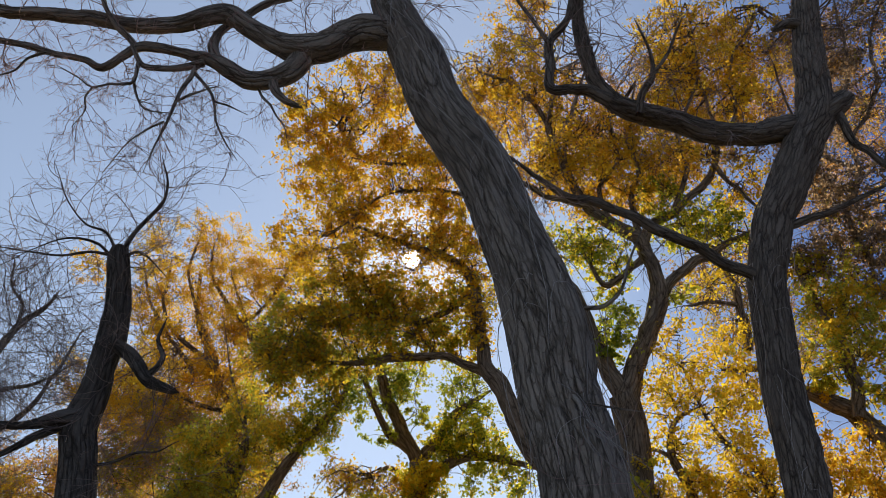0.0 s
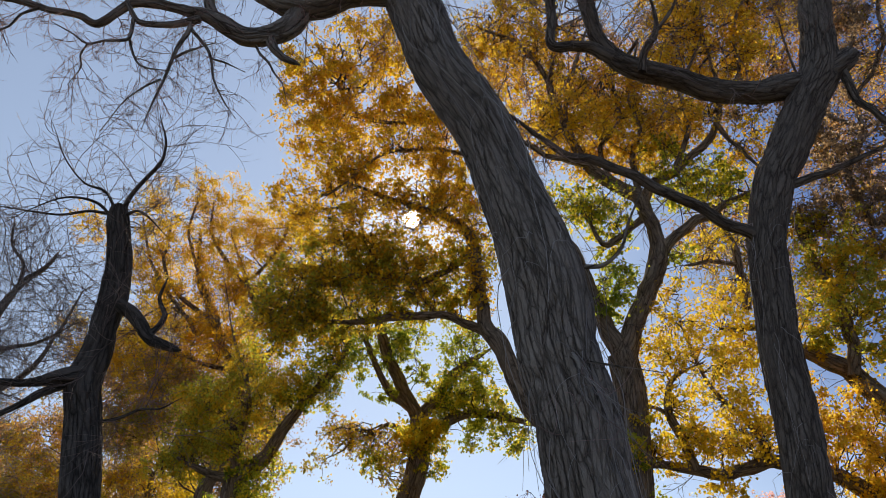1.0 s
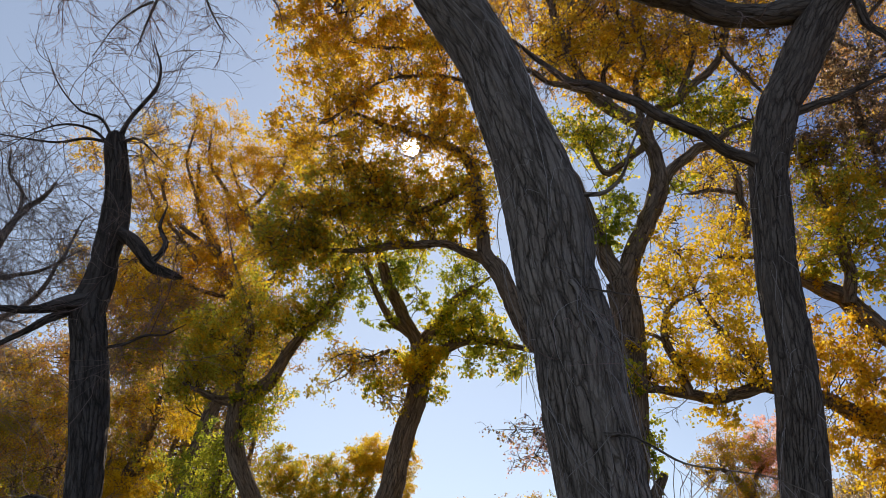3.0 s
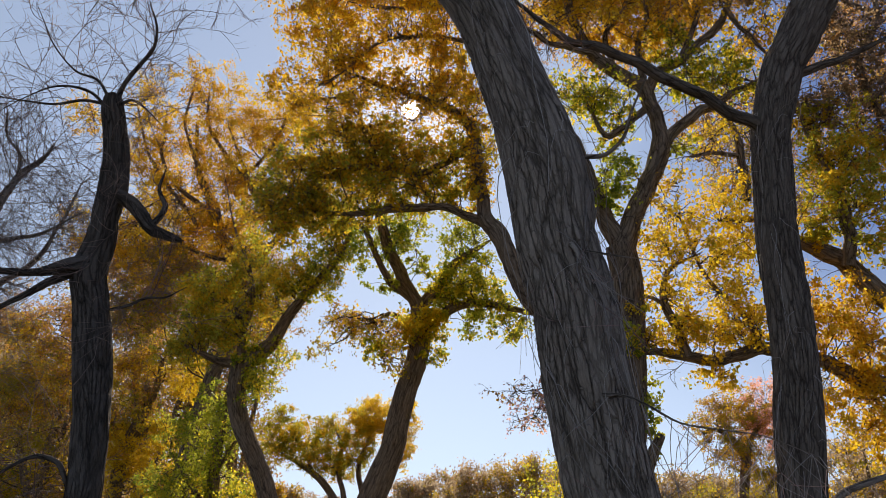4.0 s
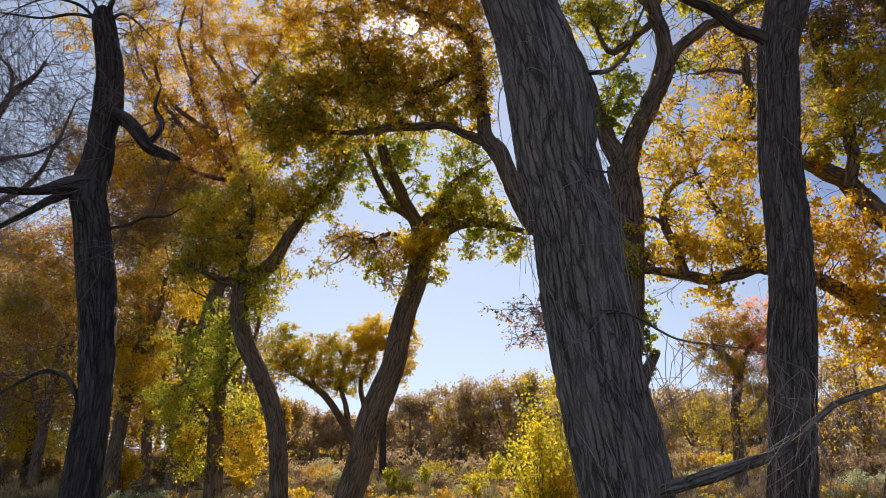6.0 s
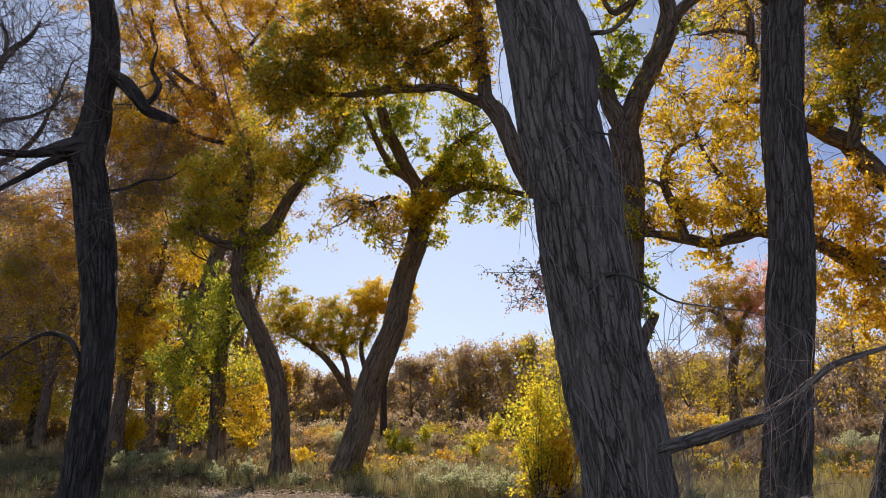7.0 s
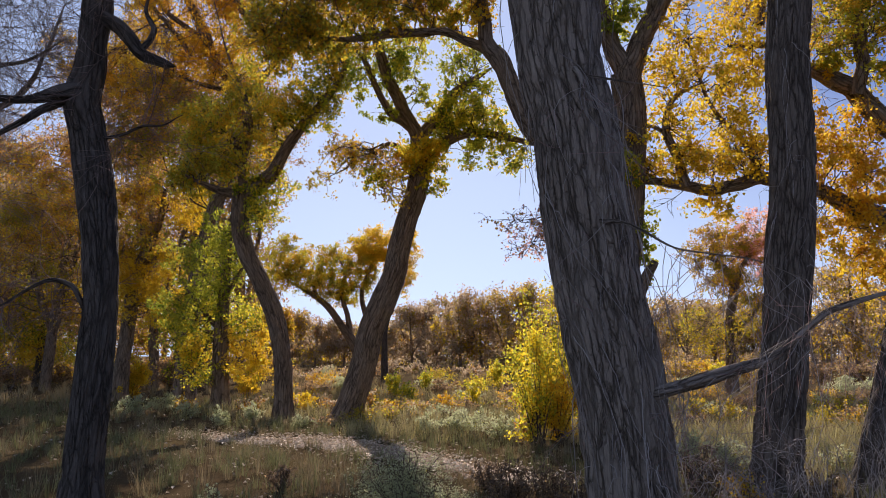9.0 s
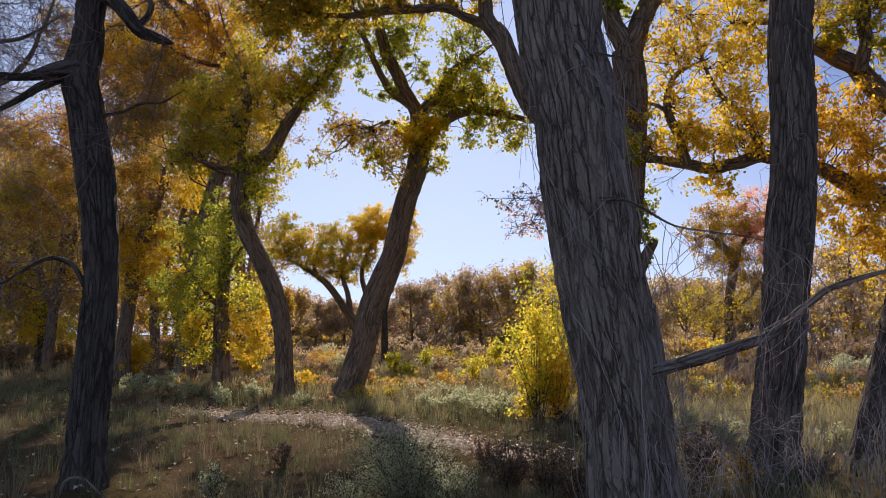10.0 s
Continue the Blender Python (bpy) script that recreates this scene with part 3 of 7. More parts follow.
limb(tree, "limb", [(-2.56, 5.4, 7.2, 0.02), (-2.44, 5.42, 7.06, 0.017), (-2.35, 5.43, 6.93, 0.017), (-2.3, 5.45, 6.79, 0.014), (-2.26, 5.47, 6.6, 0.011), (-2.12, 5.48, 6.32, 0.008), (-2.03, 5.5, 6.19, 0.004)])
limb(tree, "limb", [(-3.12, 5.3, 7.24, 0.023), (-3.09, 5.27, 7.05, 0.02), (-3.09, 5.23, 6.89, 0.017), (-3.27, 5.2, 6.84, 0.012), (-3.42, 5.17, 6.77, 0.01), (-3.55, 5.13, 6.85, 0.008), (-3.71, 5.1, 6.94, 0.006)])
limb(tree, "limb", [(-3.26, 5.4, 7.59, 0.039), (-3.34, 5.35, 7.69, 0.036), (-3.42, 5.3, 7.75, 0.036), (-3.56, 5.25, 7.96, 0.027), (-3.72, 5.2, 8.24, 0.025)])
limb(tree, "limb", [(1.3, 5.5, 1.18, 0.062), (1.57, 5.5, 1.23, 0.054), (1.95, 5.57, 1.34, 0.05), (2.16, 5.61, 1.4, 0.046), (2.33, 5.64, 1.45, 0.041), (2.59, 5.67, 1.55, 0.036), (2.8, 5.71, 1.7, 0.03), (3.02, 5.75, 1.85, 0.026), (3.38, 5.78, 1.96, 0.021), (3.7, 5.82, 2.02, 0.014)])
limb(tree, "limb", [(1.16, 5.3, 4.41, 0.021), (1.3, 5.2, 4.38, 0.018), (1.43, 5.1, 4.48, 0.014), (1.47, 5, 4.63, 0.011), (1.57, 4.9, 4.84, 0.007)])
limb(tree, "limb", [(1.16, 5.4, 2.5, 0.02), (1.32, 5.3, 2.47, 0.013), (1.45, 5.25, 2.4, 0.01), (1.65, 5.2, 2.27, 0.0075), (1.88, 5.15, 2.22, 0.006), (2.17, 5.1, 2.17, 0.005), (2.39, 5.05, 2.07, 0.003)])
limb(tree, "limb", [(0.95, 5.5, 3.75, 0.035), (0.99, 5.38, 3.68, 0.028), (1.01, 5.27, 3.58, 0.021), (1.02, 5.15, 3.45, 0.012)])
limb(tree, "limb", [(0.95, 5.4, 3.67, 0.013), (1.22, 5.35, 3.59, 0.01), (1.54, 5.3, 3.52, 0.004)])
limb(tree, "limb", [(-2.49, 5.4, 7.35, 0.044), (-2.7, 5.38, 7.26, 0.038), (-2.94, 5.36, 7.23, 0.032), (-3.07, 5.34, 7.25, 0.029), (-3.14, 5.32, 7.33, 0.026), (-3.22, 5.3, 7.48, 0.024)])
limb(tree, "limb", [(-3.12, 5.3, 7.03, 0.017), (-3.04, 5.28, 6.8, 0.014), (-2.93, 5.25, 6.6, 0.011), (-2.79, 5.22, 6.5, 0.008), (-2.61, 5.2, 6.46, 0.004)])
limb(tree, "limb", [(-3.43, 5.2, 6.81, 0.011), (-3.45, 5.17, 6.64, 0.01), (-3.38, 5.13, 6.44, 0.007), (-3.41, 5.1, 6.26, 0.004)])
limb(tree, "limb", [(-2.63, 5.3, 6.71, 0.014), (-2.51, 5.3, 6.8, 0.014), (-2.43, 5.3, 6.84, 0.011), (-2.29, 5.3, 6.9, 0.006)])
limb(tree, "limb", [(-2.29, 5.4, 6.8, 0.013), (-2.18, 5.5, 6.84, 0.01), (-2.07, 5.6, 6.85, 0.004)])
limb(tree, "limb", [(-1.93, 5.5, 7.14, 0.018), (-1.86, 5.52, 6.98, 0.015), (-1.77, 5.54, 6.89, 0.013), (-1.69, 5.56, 6.75, 0.011), (-1.61, 5.58, 6.65, 0.009), (-1.56, 5.6, 6.47, 0.004)])
limb(tree, "limb", [(-4.04, 5.2, 7.29, 0.017), (-4.17, 5.17, 7.17, 0.014), (-4.22, 5.15, 6.99, 0.011), (-4.33, 5.12, 6.89, 0.008), (-4.51, 5.1, 6.81, 0.005)])
limb(tree, "limb", [(-2.64, 5.2, 6.35, 0.011), (-2.76, 5.17, 6.23, 0.009), (-2.89, 5.13, 6.02, 0.006), (-2.97, 5.1, 5.76, 0.004)])
bare_twigs(tree, 140, 0.45, 0.0045, 0.3, (1, 2, 4))
bare_twigs(tree, 170, 0.36, 0.0036, 0.45, (5, 6, 7, 14, 15, 16, 17, 18, 19, 20, 21))
bare_twigs(tree, 80, 1.1, 0.006, 0.1, "trunk", low=0.62)
hanging_strands(tree, 150, 1.2, 0.06, 0.86)
hang_from(tree, 9, 64, 1.1)
hang_from(tree, 11, 36, 1.3)
hang_from(tree, 12, 14, 1.0)
bare_twigs(tree, 14, 0.8, 0.007, 0.3, (1, 2, 4, 8))
finish_tree(tree)

# upright cottonwood with dark kinked trunk and long limbs
tree = start_tree((3.54, 8.2), "upright cottonwood with dark kinked trunk and long limbs", "umber")
limb(tree, "trunk", [(3.54, 8.2, -0.15, 0.36), (3.6, 8.19, 0.36, 0.268), (3.65, 8.17, 0.84, 0.251), (3.73, 8.16, 1.45, 0.253), (3.79, 8.14, 2.07, 0.249), (3.86, 8.13, 2.7, 0.247), (3.93, 8.11, 3.34, 0.243), (3.96, 8.1, 4.1, 0.248), (3.96, 8.09, 4.75, 0.242), (4.01, 8.07, 5.47, 0.238), (4.1, 8.06, 6.25, 0.251), (4.37, 8.04, 7.11, 0.272), (4.62, 8.03, 7.56, 0.276), (4.88, 8.01, 8.04, 0.276), (5.16, 8, 8.55, 0.282), (5.43, 7.99, 9.02, 0.293), (5.57, 7.97, 9.64, 0.25), (5.66, 7.96, 10.23, 0.233), (5.78, 7.94, 10.85, 0.211), (5.92, 7.93, 11.52, 0.208), (6.3, 7.91, 13.32, 0.186), (6.78, 7.9, 15.83, 0.151)])
limb(tree, "limb", [(5.43, 8.1, 8.89, 0.207), (4.97, 8.04, 8.82, 0.197), (4.42, 7.98, 8.66, 0.17), (3.76, 7.92, 8.67, 0.161), (3.2, 7.86, 8.82, 0.154), (2.72, 7.8, 8.92, 0.146), (2.37, 7.74, 9.15, 0.13), (2.19, 7.68, 9.48, 0.115), (2.11, 7.62, 9.98, 0.114), (2.07, 7.56, 10.66, 0.108), (2.17, 7.5, 12.1, 0.092)])
limb(tree, "limb", [(2.33, 7.5, 8.85, 0.102), (2.06, 7.47, 8.99, 0.087), (1.78, 7.44, 8.98, 0.075), (1.51, 7.41, 8.99, 0.071), (1.54, 7.39, 9.49, 0.073), (1.54, 7.36, 9.87, 0.066), (1.8, 7.33, 10.26, 0.054), (2.01, 7.3, 10.86, 0.047)])
limb(tree, "limb", [(1.53, 7.3, 9.74, 0.036), (1.33, 7.25, 10.17, 0.029), (1.08, 7.2, 10.67, 0.021)])
limb(tree, "limb", [(4.03, 8, 6.28, 0.090), (3.6, 7.91, 6.41, 0.076), (3.26, 7.82, 6.61, 0.074), (2.84, 7.73, 6.81, 0.072), (2.41, 7.64, 6.97, 0.067), (1.98, 7.56, 7.12, 0.056), (1.55, 7.47, 7.19, 0.045), (1.19, 7.38, 7.39, 0.035), (0.96, 7.29, 7.57, 0.024), (0.76, 7.2, 7.66, 0.016)])
limb(tree, "limb", [(2.74, 7.6, 8.69, 0.059), (2.83, 7.55, 9.04, 0.052), (3, 7.5, 9.36, 0.04), (3.01, 7.45, 9.79, 0.025), (2.9, 7.4, 10.22, 0.017)])
limb(tree, "limb", [(2.98, 7.5, 9.33, 0.032), (3.24, 7.45, 9.68, 0.025), (3.48, 7.4, 10.22, 0.017)])
limb(tree, "limb", [(5.44, 7.9, 8.94, 0.204), (5.71, 7.9, 9.11, 0.173), (5.9, 7.9, 9.31, 0.141)])
limb(tree, "limb", [(5.7, 7.9, 9.05, 0.082), (5.76, 7.87, 8.59, 0.06), (5.89, 7.83, 8.15, 0.047), (6.14, 7.8, 7.77, 0.034)])
limb(tree, "limb", [(4.59, 8, 7.08, 0.067), (5.01, 8, 7.24, 0.053), (5.53, 8, 7.48, 0.034), (6.28, 8, 7.88, 0.019)])
limb(tree, "limb", [(5.74, 7.9, 10.87, 0.099), (5.45, 7.85, 10.85, 0.08), (5.21, 7.8, 10.66, 0.053)])
bare_twigs(tree, 110, 0.9, 0.008, 0.1)
bare_twigs(tree, 40, 0.9, 0.006, 0.0, "trunk", low=0.55)
hanging_strands(tree, 45, 1.0, 0.08, 0.45)
finish_tree(tree)

# dark leafless cottonwood with a broken top and dead twigs
tree = start_tree((-3.56, 7.5), "dark leafless cottonwood with a broken top and dead twigs", "dark")
limb(tree, "trunk", [(-3.56, 7.5, -0.15, 0.282), (-3.54, 7.49, 0.34, 0.196), (-3.51, 7.47, 0.9, 0.186), (-3.48, 7.46, 1.46, 0.176), (-3.46, 7.45, 2.02, 0.171), (-3.49, 7.43, 2.6, 0.178), (-3.57, 7.42, 3.18, 0.189), (-3.68, 7.41, 3.77, 0.189), (-3.76, 7.39, 4.13, 0.193), (-3.7, 7.38, 4.49, 0.161), (-3.69, 7.37, 4.79, 0.152), (-3.65, 7.35, 5.12, 0.156), (-3.67, 7.34, 5.47, 0.145), (-3.73, 7.33, 5.83, 0.14), (-3.8, 7.31, 6.12, 0.13), (-3.82, 7.3, 6.29, 0.086)])
limb(tree, "limb", [(-3.75, 7.3, 4.23, 0.105), (-3.9, 7.22, 4.16, 0.086), (-4.1, 7.15, 4.08, 0.057), (-4.4, 7.08, 4.06, 0.036), (-4.81, 7, 4.06, 0.025)])
limb(tree, "limb", [(-3.85, 7.3, 4.15, 0.064), (-4.02, 7.25, 4.02, 0.046), (-4.14, 7.2, 3.93, 0.037), (-4.35, 7.15, 3.8, 0.031), (-4.6, 7.1, 3.62, 0.022)])
limb(tree, "limb", [(-3.56, 7.3, 5.02, 0.08), (-3.39, 7.3, 4.92, 0.076), (-3.27, 7.3, 4.78, 0.073), (-3.16, 7.3, 4.61, 0.066), (-3, 7.3, 4.55, 0.057), (-2.84, 7.3, 4.5, 0.045)])
limb(tree, "limb", [(-3.16, 7.3, 4.65, 0.036), (-3.08, 7.33, 4.76, 0.033), (-3.06, 7.35, 4.92, 0.031), (-3.15, 7.38, 5.12, 0.022), (-3.13, 7.4, 5.32, 0.013)])
limb(tree, "limb", [(-3.78, 7.3, 6.19, 0.037), (-3.7, 7.28, 6.46, 0.027), (-3.56, 7.26, 6.69, 0.024), (-3.42, 7.24, 6.91, 0.021), (-3.41, 7.22, 7.18, 0.014), (-3.51, 7.2, 7.48, 0.009)])
limb(tree, "limb", [(-3.82, 7.3, 6.19, 0.023), (-4.02, 7.25, 6.47, 0.017), (-4.26, 7.2, 6.56, 0.012), (-4.53, 7.15, 6.87, 0.009), (-4.71, 7.1, 7.22, 0.005)])
limb(tree, "limb", [(-3.76, 7.3, 6.12, 0.023), (-3.6, 7.27, 6.21, 0.017), (-3.43, 7.23, 6.11, 0.013), (-3.22, 7.2, 5.9, 0.006)])
limb(tree, "limb", [(-3.86, 7.3, 6.12, 0.023), (-4.07, 7.22, 6.3, 0.017), (-4.38, 7.15, 6.33, 0.012), (-4.68, 7.08, 6.13, 0.006), (-4.94, 7, 5.86, 0.004)])
limb(tree, "limb", [(-3.83, 7.3, 6.16, 0.02), (-4.13, 7.27, 6.21, 0.017), (-4.5, 7.23, 6.14, 0.013), (-5.03, 7.2, 6.21, 0.008)])
limb(tree, "limb", [(-3.52, 7.4, 3.74, 0.02), (-3.3, 7.35, 3.76, 0.016), (-3.08, 7.3, 3.84, 0.013), (-2.86, 7.25, 3.83, 0.009), (-2.7, 7.2, 3.89, 0.006)])
limb(tree, "limb", [(-3.6, 7.45, 1.95, 0.03), (-3.62, 7.35, 2.06, 0.028), (-3.68, 7.3, 2.19, 0.026), (-3.81, 7.25, 2.24, 0.024), (-3.91, 7.2, 2.22, 0.021), (-4.09, 7.15, 2.11, 0.016), (-4.23, 7.1, 2, 0.011), (-4.46, 7.1, 1.93, 0.006)])
bare_twigs(tree, 170, 0.95, 0.005, -0.1)
bare_twigs(tree, 60, 0.6, 0.004, 0.1, "trunk", low=0.5)
finish_tree(tree)

# grey leafless tree with a haze of thin twigs
tree = start_tree((-8.4, 12.0), "grey leafless tree with a haze of thin twigs", "pale")
limb(tree, "trunk", [(-8.4, 12, -0.15, 0.248), (-8.51, 12, 2.34, 0.203), (-8.42, 12, 4.7, 0.179), (-8.25, 12, 5.89, 0.153), (-8.17, 12, 6.5, 0.118), (-7.91, 12, 7.2, 0.071), (-7.66, 12, 7.7, 0.057), (-7.33, 12, 8, 0.036), (-7.17, 12, 8.35, 0.016)])
limb(tree, "limb", [(-8.2, 12, 6.29, 0.078), (-7.56, 11.87, 6.34, 0.043), (-6.94, 11.73, 6.39, 0.029), (-6.37, 11.6, 6.64, 0.014)])
limb(tree, "limb", [(-7.73, 12, 7.59, 0.041), (-7.72, 11.93, 8.02, 0.031), (-8.02, 11.87, 8.4, 0.021), (-8.06, 11.8, 8.79, 0.016)])
limb(tree, "limb", [(-8.04, 12, 5.31, 0.093), (-7.42, 12, 5.7, 0.057), (-6.93, 12, 6.29, 0.039), (-6.61, 12, 7.25, 0.02)])
bare_twigs(tree, 170, 0.95, 0.007, 0.1)
bare_twigs(tree, 120, 1.3, 0.009, 0.0, "trunk", low=0.4)
finish_tree(tree)

# curved brown cottonwood with green and yellow leaves
tree = start_tree((-2.33, 17.7), "curved brown cottonwood with green and yellow leaves", "brown")
limb(tree, "trunk", [(-2.33, 17.7, -0.15, 0.466), (-2.19, 17.66, 0.33, 0.331), (-2.03, 17.63, 0.8, 0.319), (-1.86, 17.59, 1.39, 0.306), (-1.73, 17.55, 2.06, 0.301), (-1.46, 17.52, 2.73, 0.305), (-1.18, 17.48, 3.4, 0.285), (-1.03, 17.45, 4.08, 0.27), (-0.86, 17.41, 4.75, 0.262), (-0.64, 17.37, 5.44, 0.27), (-0.53, 17.34, 6.12, 0.244), (-0.56, 17.3, 6.74, 0.218)])
limb(tree, "limb", [(-0.56, 17.3, 6.67, 0.204), (-0.85, 17.25, 7.19, 0.164), (-1.12, 17.2, 7.76, 0.15), (-1.35, 17.15, 8.31, 0.137), (-1.59, 17.1, 9, 0.123), (-1.77, 17.05, 9.62, 0.096), (-1.98, 17, 10.39, 0.062)])
limb(tree, "limb", [(-0.76, 17.2, 6.92, 0.102), (-1.27, 17.1, 7.31, 0.088), (-1.61, 17, 7.94, 0.074), (-1.94, 16.9, 8.6, 0.061), (-2.2, 16.8, 8.87, 0.034)])
limb(tree, "limb", [(-0.55, 17.3, 6.74, 0.164), (-0.16, 17.3, 7.23, 0.137), (0.22, 17.3, 7.8, 0.124), (0.63, 17.3, 8.14, 0.089), (1.07, 17.3, 8.44, 0.048)])
limb(tree, "limb", [(-0.53, 17.4, 6.14, 0.191), (-0.16, 17.32, 6.45, 0.143), (0.33, 17.24, 6.74, 0.122), (0.89, 17.16, 6.81, 0.108), (1.56, 17.08, 6.67, 0.087), (2.06, 17, 6.5, 0.054)])
limb(tree, "limb", [(-0.66, 17.3, 5.97, 0.095), (-0.97, 17.2, 6.39, 0.081), (-1.27, 17.1, 6.54, 0.054), (-1.52, 17, 6.37, 0.027)])
foliage(tree, "G", [(-1.31, 17.20, 8.49, 0.59, 0.53, 2071), (-2.00, 17.20, 8.27, 0.39, 0.50, 1291), (0.53, 17.20, 8.49, 0.56, 0.53, 1972), (-0.60, 17.20, 7.74, 0.33, 0.27, 595), (-1.38, 17.20, 7.32, 0.38, 0.24, 608), (0.84, 17.20, 7.83, 0.41, 0.41, 1122), (0.73, 17.20, 6.28, 0.24, 0.47, 734), (-0.98, 17.20, 8.94, 0.71, 0.35, 1665)])
foliage(tree, "L", [(0.22, 17.20, 7.34, 0.65, 0.46, 2326), (0.89, 17.20, 7.41, 0.54, 0.43, 1831), (1.14, 17.20, 6.80, 0.64, 0.37, 1852), (1.51, 17.20, 6.28, 0.47, 0.34, 1246), (0.08, 17.20, 6.93, 0.40, 0.33, 1042), (0.22, 17.00, 7.20, 0.54, 0.34, 1129), (-0.19, 17.00, 5.49, 0.24, 0.40, 596), (-1.65, 17.00, 5.56, 0.33, 0.33, 691)])
foliage(tree, "Y", [(-0.57, 17.00, 6.22, 0.52, 0.39, 1992)])
foliage(tree, "R", [(-2.38, 17.00, 6.35, 0.60, 0.36, 663), (-1.20, 17.00, 5.97, 0.46, 0.38, 542), (-1.98, 17.00, 6.16, 0.52, 0.32, 508)])
foliage(tree, "B", [(-1.39, 17.00, 5.83, 0.47, 0.53, 667), (-1.12, 17.00, 5.35, 0.46, 0.40, 497), (-2.19, 17.00, 6.17, 0.60, 0.40, 646), (-2.98, 17.00, 5.62, 0.37, 0.24, 239)])
foliage(tree, "Q", [(-0.58, 16.90, 6.14, 0.48, 0.35, 1391), (-0.19, 16.90, 6.48, 0.40, 0.27, 895)])
finish_tree(tree)

# tall brown cottonwood with arching limbs and orange leaves
tree = start_tree((2.95, 13.2), "tall brown cottonwood with arching limbs and orange leaves", "brown")
limb(tree, "trunk", [(2.95, 13.2, -0.35, 0.395), (2.99, 13.17, 0.43, 0.307), (3.06, 13.15, 1.42, 0.299), (3.14, 13.12, 2.42, 0.301), (3.26, 13.1, 3.43, 0.303), (3.35, 13.07, 4.46, 0.295), (3.42, 13.05, 5.51, 0.298), (3.43, 13.03, 6.14, 0.289), (3.35, 13, 6.66, 0.277)])
limb(tree, "limb", [(3.42, 13, 6.63, 0.241), (3.71, 12.97, 7.36, 0.194), (4.05, 12.95, 8.07, 0.188), (4.36, 12.93, 8.81, 0.199), (4.32, 12.9, 9.19, 0.155), (4.22, 12.88, 9.72, 0.152), (4.04, 12.85, 10.12, 0.148), (3.54, 12.82, 10.47, 0.138), (3.11, 12.8, 10.89, 0.121), (2.8, 12.77, 11.56, 0.099), (2.55, 12.75, 12.35, 0.083), (2.46, 12.72, 13.26, 0.059), (2.65, 12.7, 14.41, 0.041)])
limb(tree, "limb", [(4.34, 12.9, 8.73, 0.147), (4.6, 12.88, 9.05, 0.114), (4.97, 12.86, 9.37, 0.11), (5.39, 12.84, 9.63, 0.099), (5.89, 12.82, 9.96, 0.065), (6.47, 12.8, 10.23, 0.036)])
limb(tree, "limb", [(4.13, 12.9, 9.87, 0.118), (4.38, 12.86, 10.39, 0.102), (4.89, 12.81, 10.68, 0.09), (5.46, 12.77, 11.22, 0.086), (5.88, 12.73, 11.68, 0.081), (6.11, 12.69, 12.26, 0.063), (6.19, 12.64, 13.09, 0.045), (6.12, 12.6, 14.31, 0.034)])
limb(tree, "limb", [(5.94, 12.6, 11.9, 0.062), (6.14, 12.5, 11.35, 0.049), (6.44, 12.4, 10.7, 0.035)])
limb(tree, "limb", [(3.4, 13, 6.63, 0.22), (3.25, 13.02, 6.92, 0.181), (3.08, 13.04, 7.39, 0.163), (2.86, 13.07, 8.19, 0.157), (2.59, 13.09, 9.04, 0.15), (2.11, 13.11, 10.01, 0.132), (1.44, 13.13, 11.06, 0.112), (0.84, 13.16, 11.86, 0.083), (0.21, 13.18, 12.37, 0.058), (-0.57, 13.2, 12.47, 0.039)])
limb(tree, "limb", [(3.11, 13, 3.22, 0.251), (2.6, 13.03, 4.14, 0.213), (2.06, 13.06, 5.09, 0.195), (1.51, 13.09, 5.84, 0.186), (1.26, 13.12, 6.49, 0.188), (1.01, 13.15, 7.05, 0.179), (0.85, 13.18, 7.28, 0.147), (0.74, 13.22, 7.95, 0.129), (0.7, 13.25, 8.66, 0.121), (0.6, 13.28, 9.28, 0.118), (0.31, 13.31, 9.74, 0.102), (-0.05, 13.34, 10.01, 0.079), (-0.66, 13.37, 10.21, 0.055), (-1.79, 13.4, 10.71, 0.037)])
limb(tree, "limb", [(0.97, 13.4, 7.22, 0.132), (0.68, 13.42, 7.41, 0.1), (0.35, 13.44, 7.54, 0.084), (0.01, 13.46, 7.69, 0.084), (-0.44, 13.48, 7.68, 0.09), (-1.06, 13.5, 7.69, 0.084), (-1.62, 13.52, 7.58, 0.062), (-2.04, 13.54, 7.56, 0.045), (-2.52, 13.56, 7.62, 0.034), (-3.06, 13.58, 7.85, 0.023), (-3.56, 13.6, 8.14, 0.014)])
limb(tree, "limb", [(0.6, 13.4, 9.21, 0.083), (0.19, 13.48, 8.79, 0.076), (-0.51, 13.56, 8.5, 0.07), (-1.58, 13.64, 8.67, 0.065), (-2.51, 13.72, 8.52, 0.053), (-3.41, 13.8, 9.03, 0.036)])
limb(tree, "limb", [(0.21, 13.4, 12.55, 0.053), (-1.1, 13.27, 12.44, 0.046), (-1.87, 13.13, 12.5, 0.039), (-2.29, 13, 13.07, 0.026)])
limb(tree, "limb", [(0.46, 13.4, 11.65, 0.051), (-0.31, 13.27, 11.7, 0.045), (-1.31, 13.13, 11.45, 0.038), (-2, 13, 10.66, 0.024)])
limb(tree, "limb", [(3.14, 13, 1.82, 0.149), (3.42, 12.93, 2.51, 0.129), (3.61, 12.87, 2.88, 0.109), (3.72, 12.8, 3.17, 0.069)])
limb(tree, "limb", [(4.26, 13, 9.8, 0.083), (3.78, 12.95, 9.36, 0.07), (3.38, 12.9, 8.99, 0.068), (3.17, 12.85, 9.1, 0.051), (3, 12.8, 9.4, 0.035)])
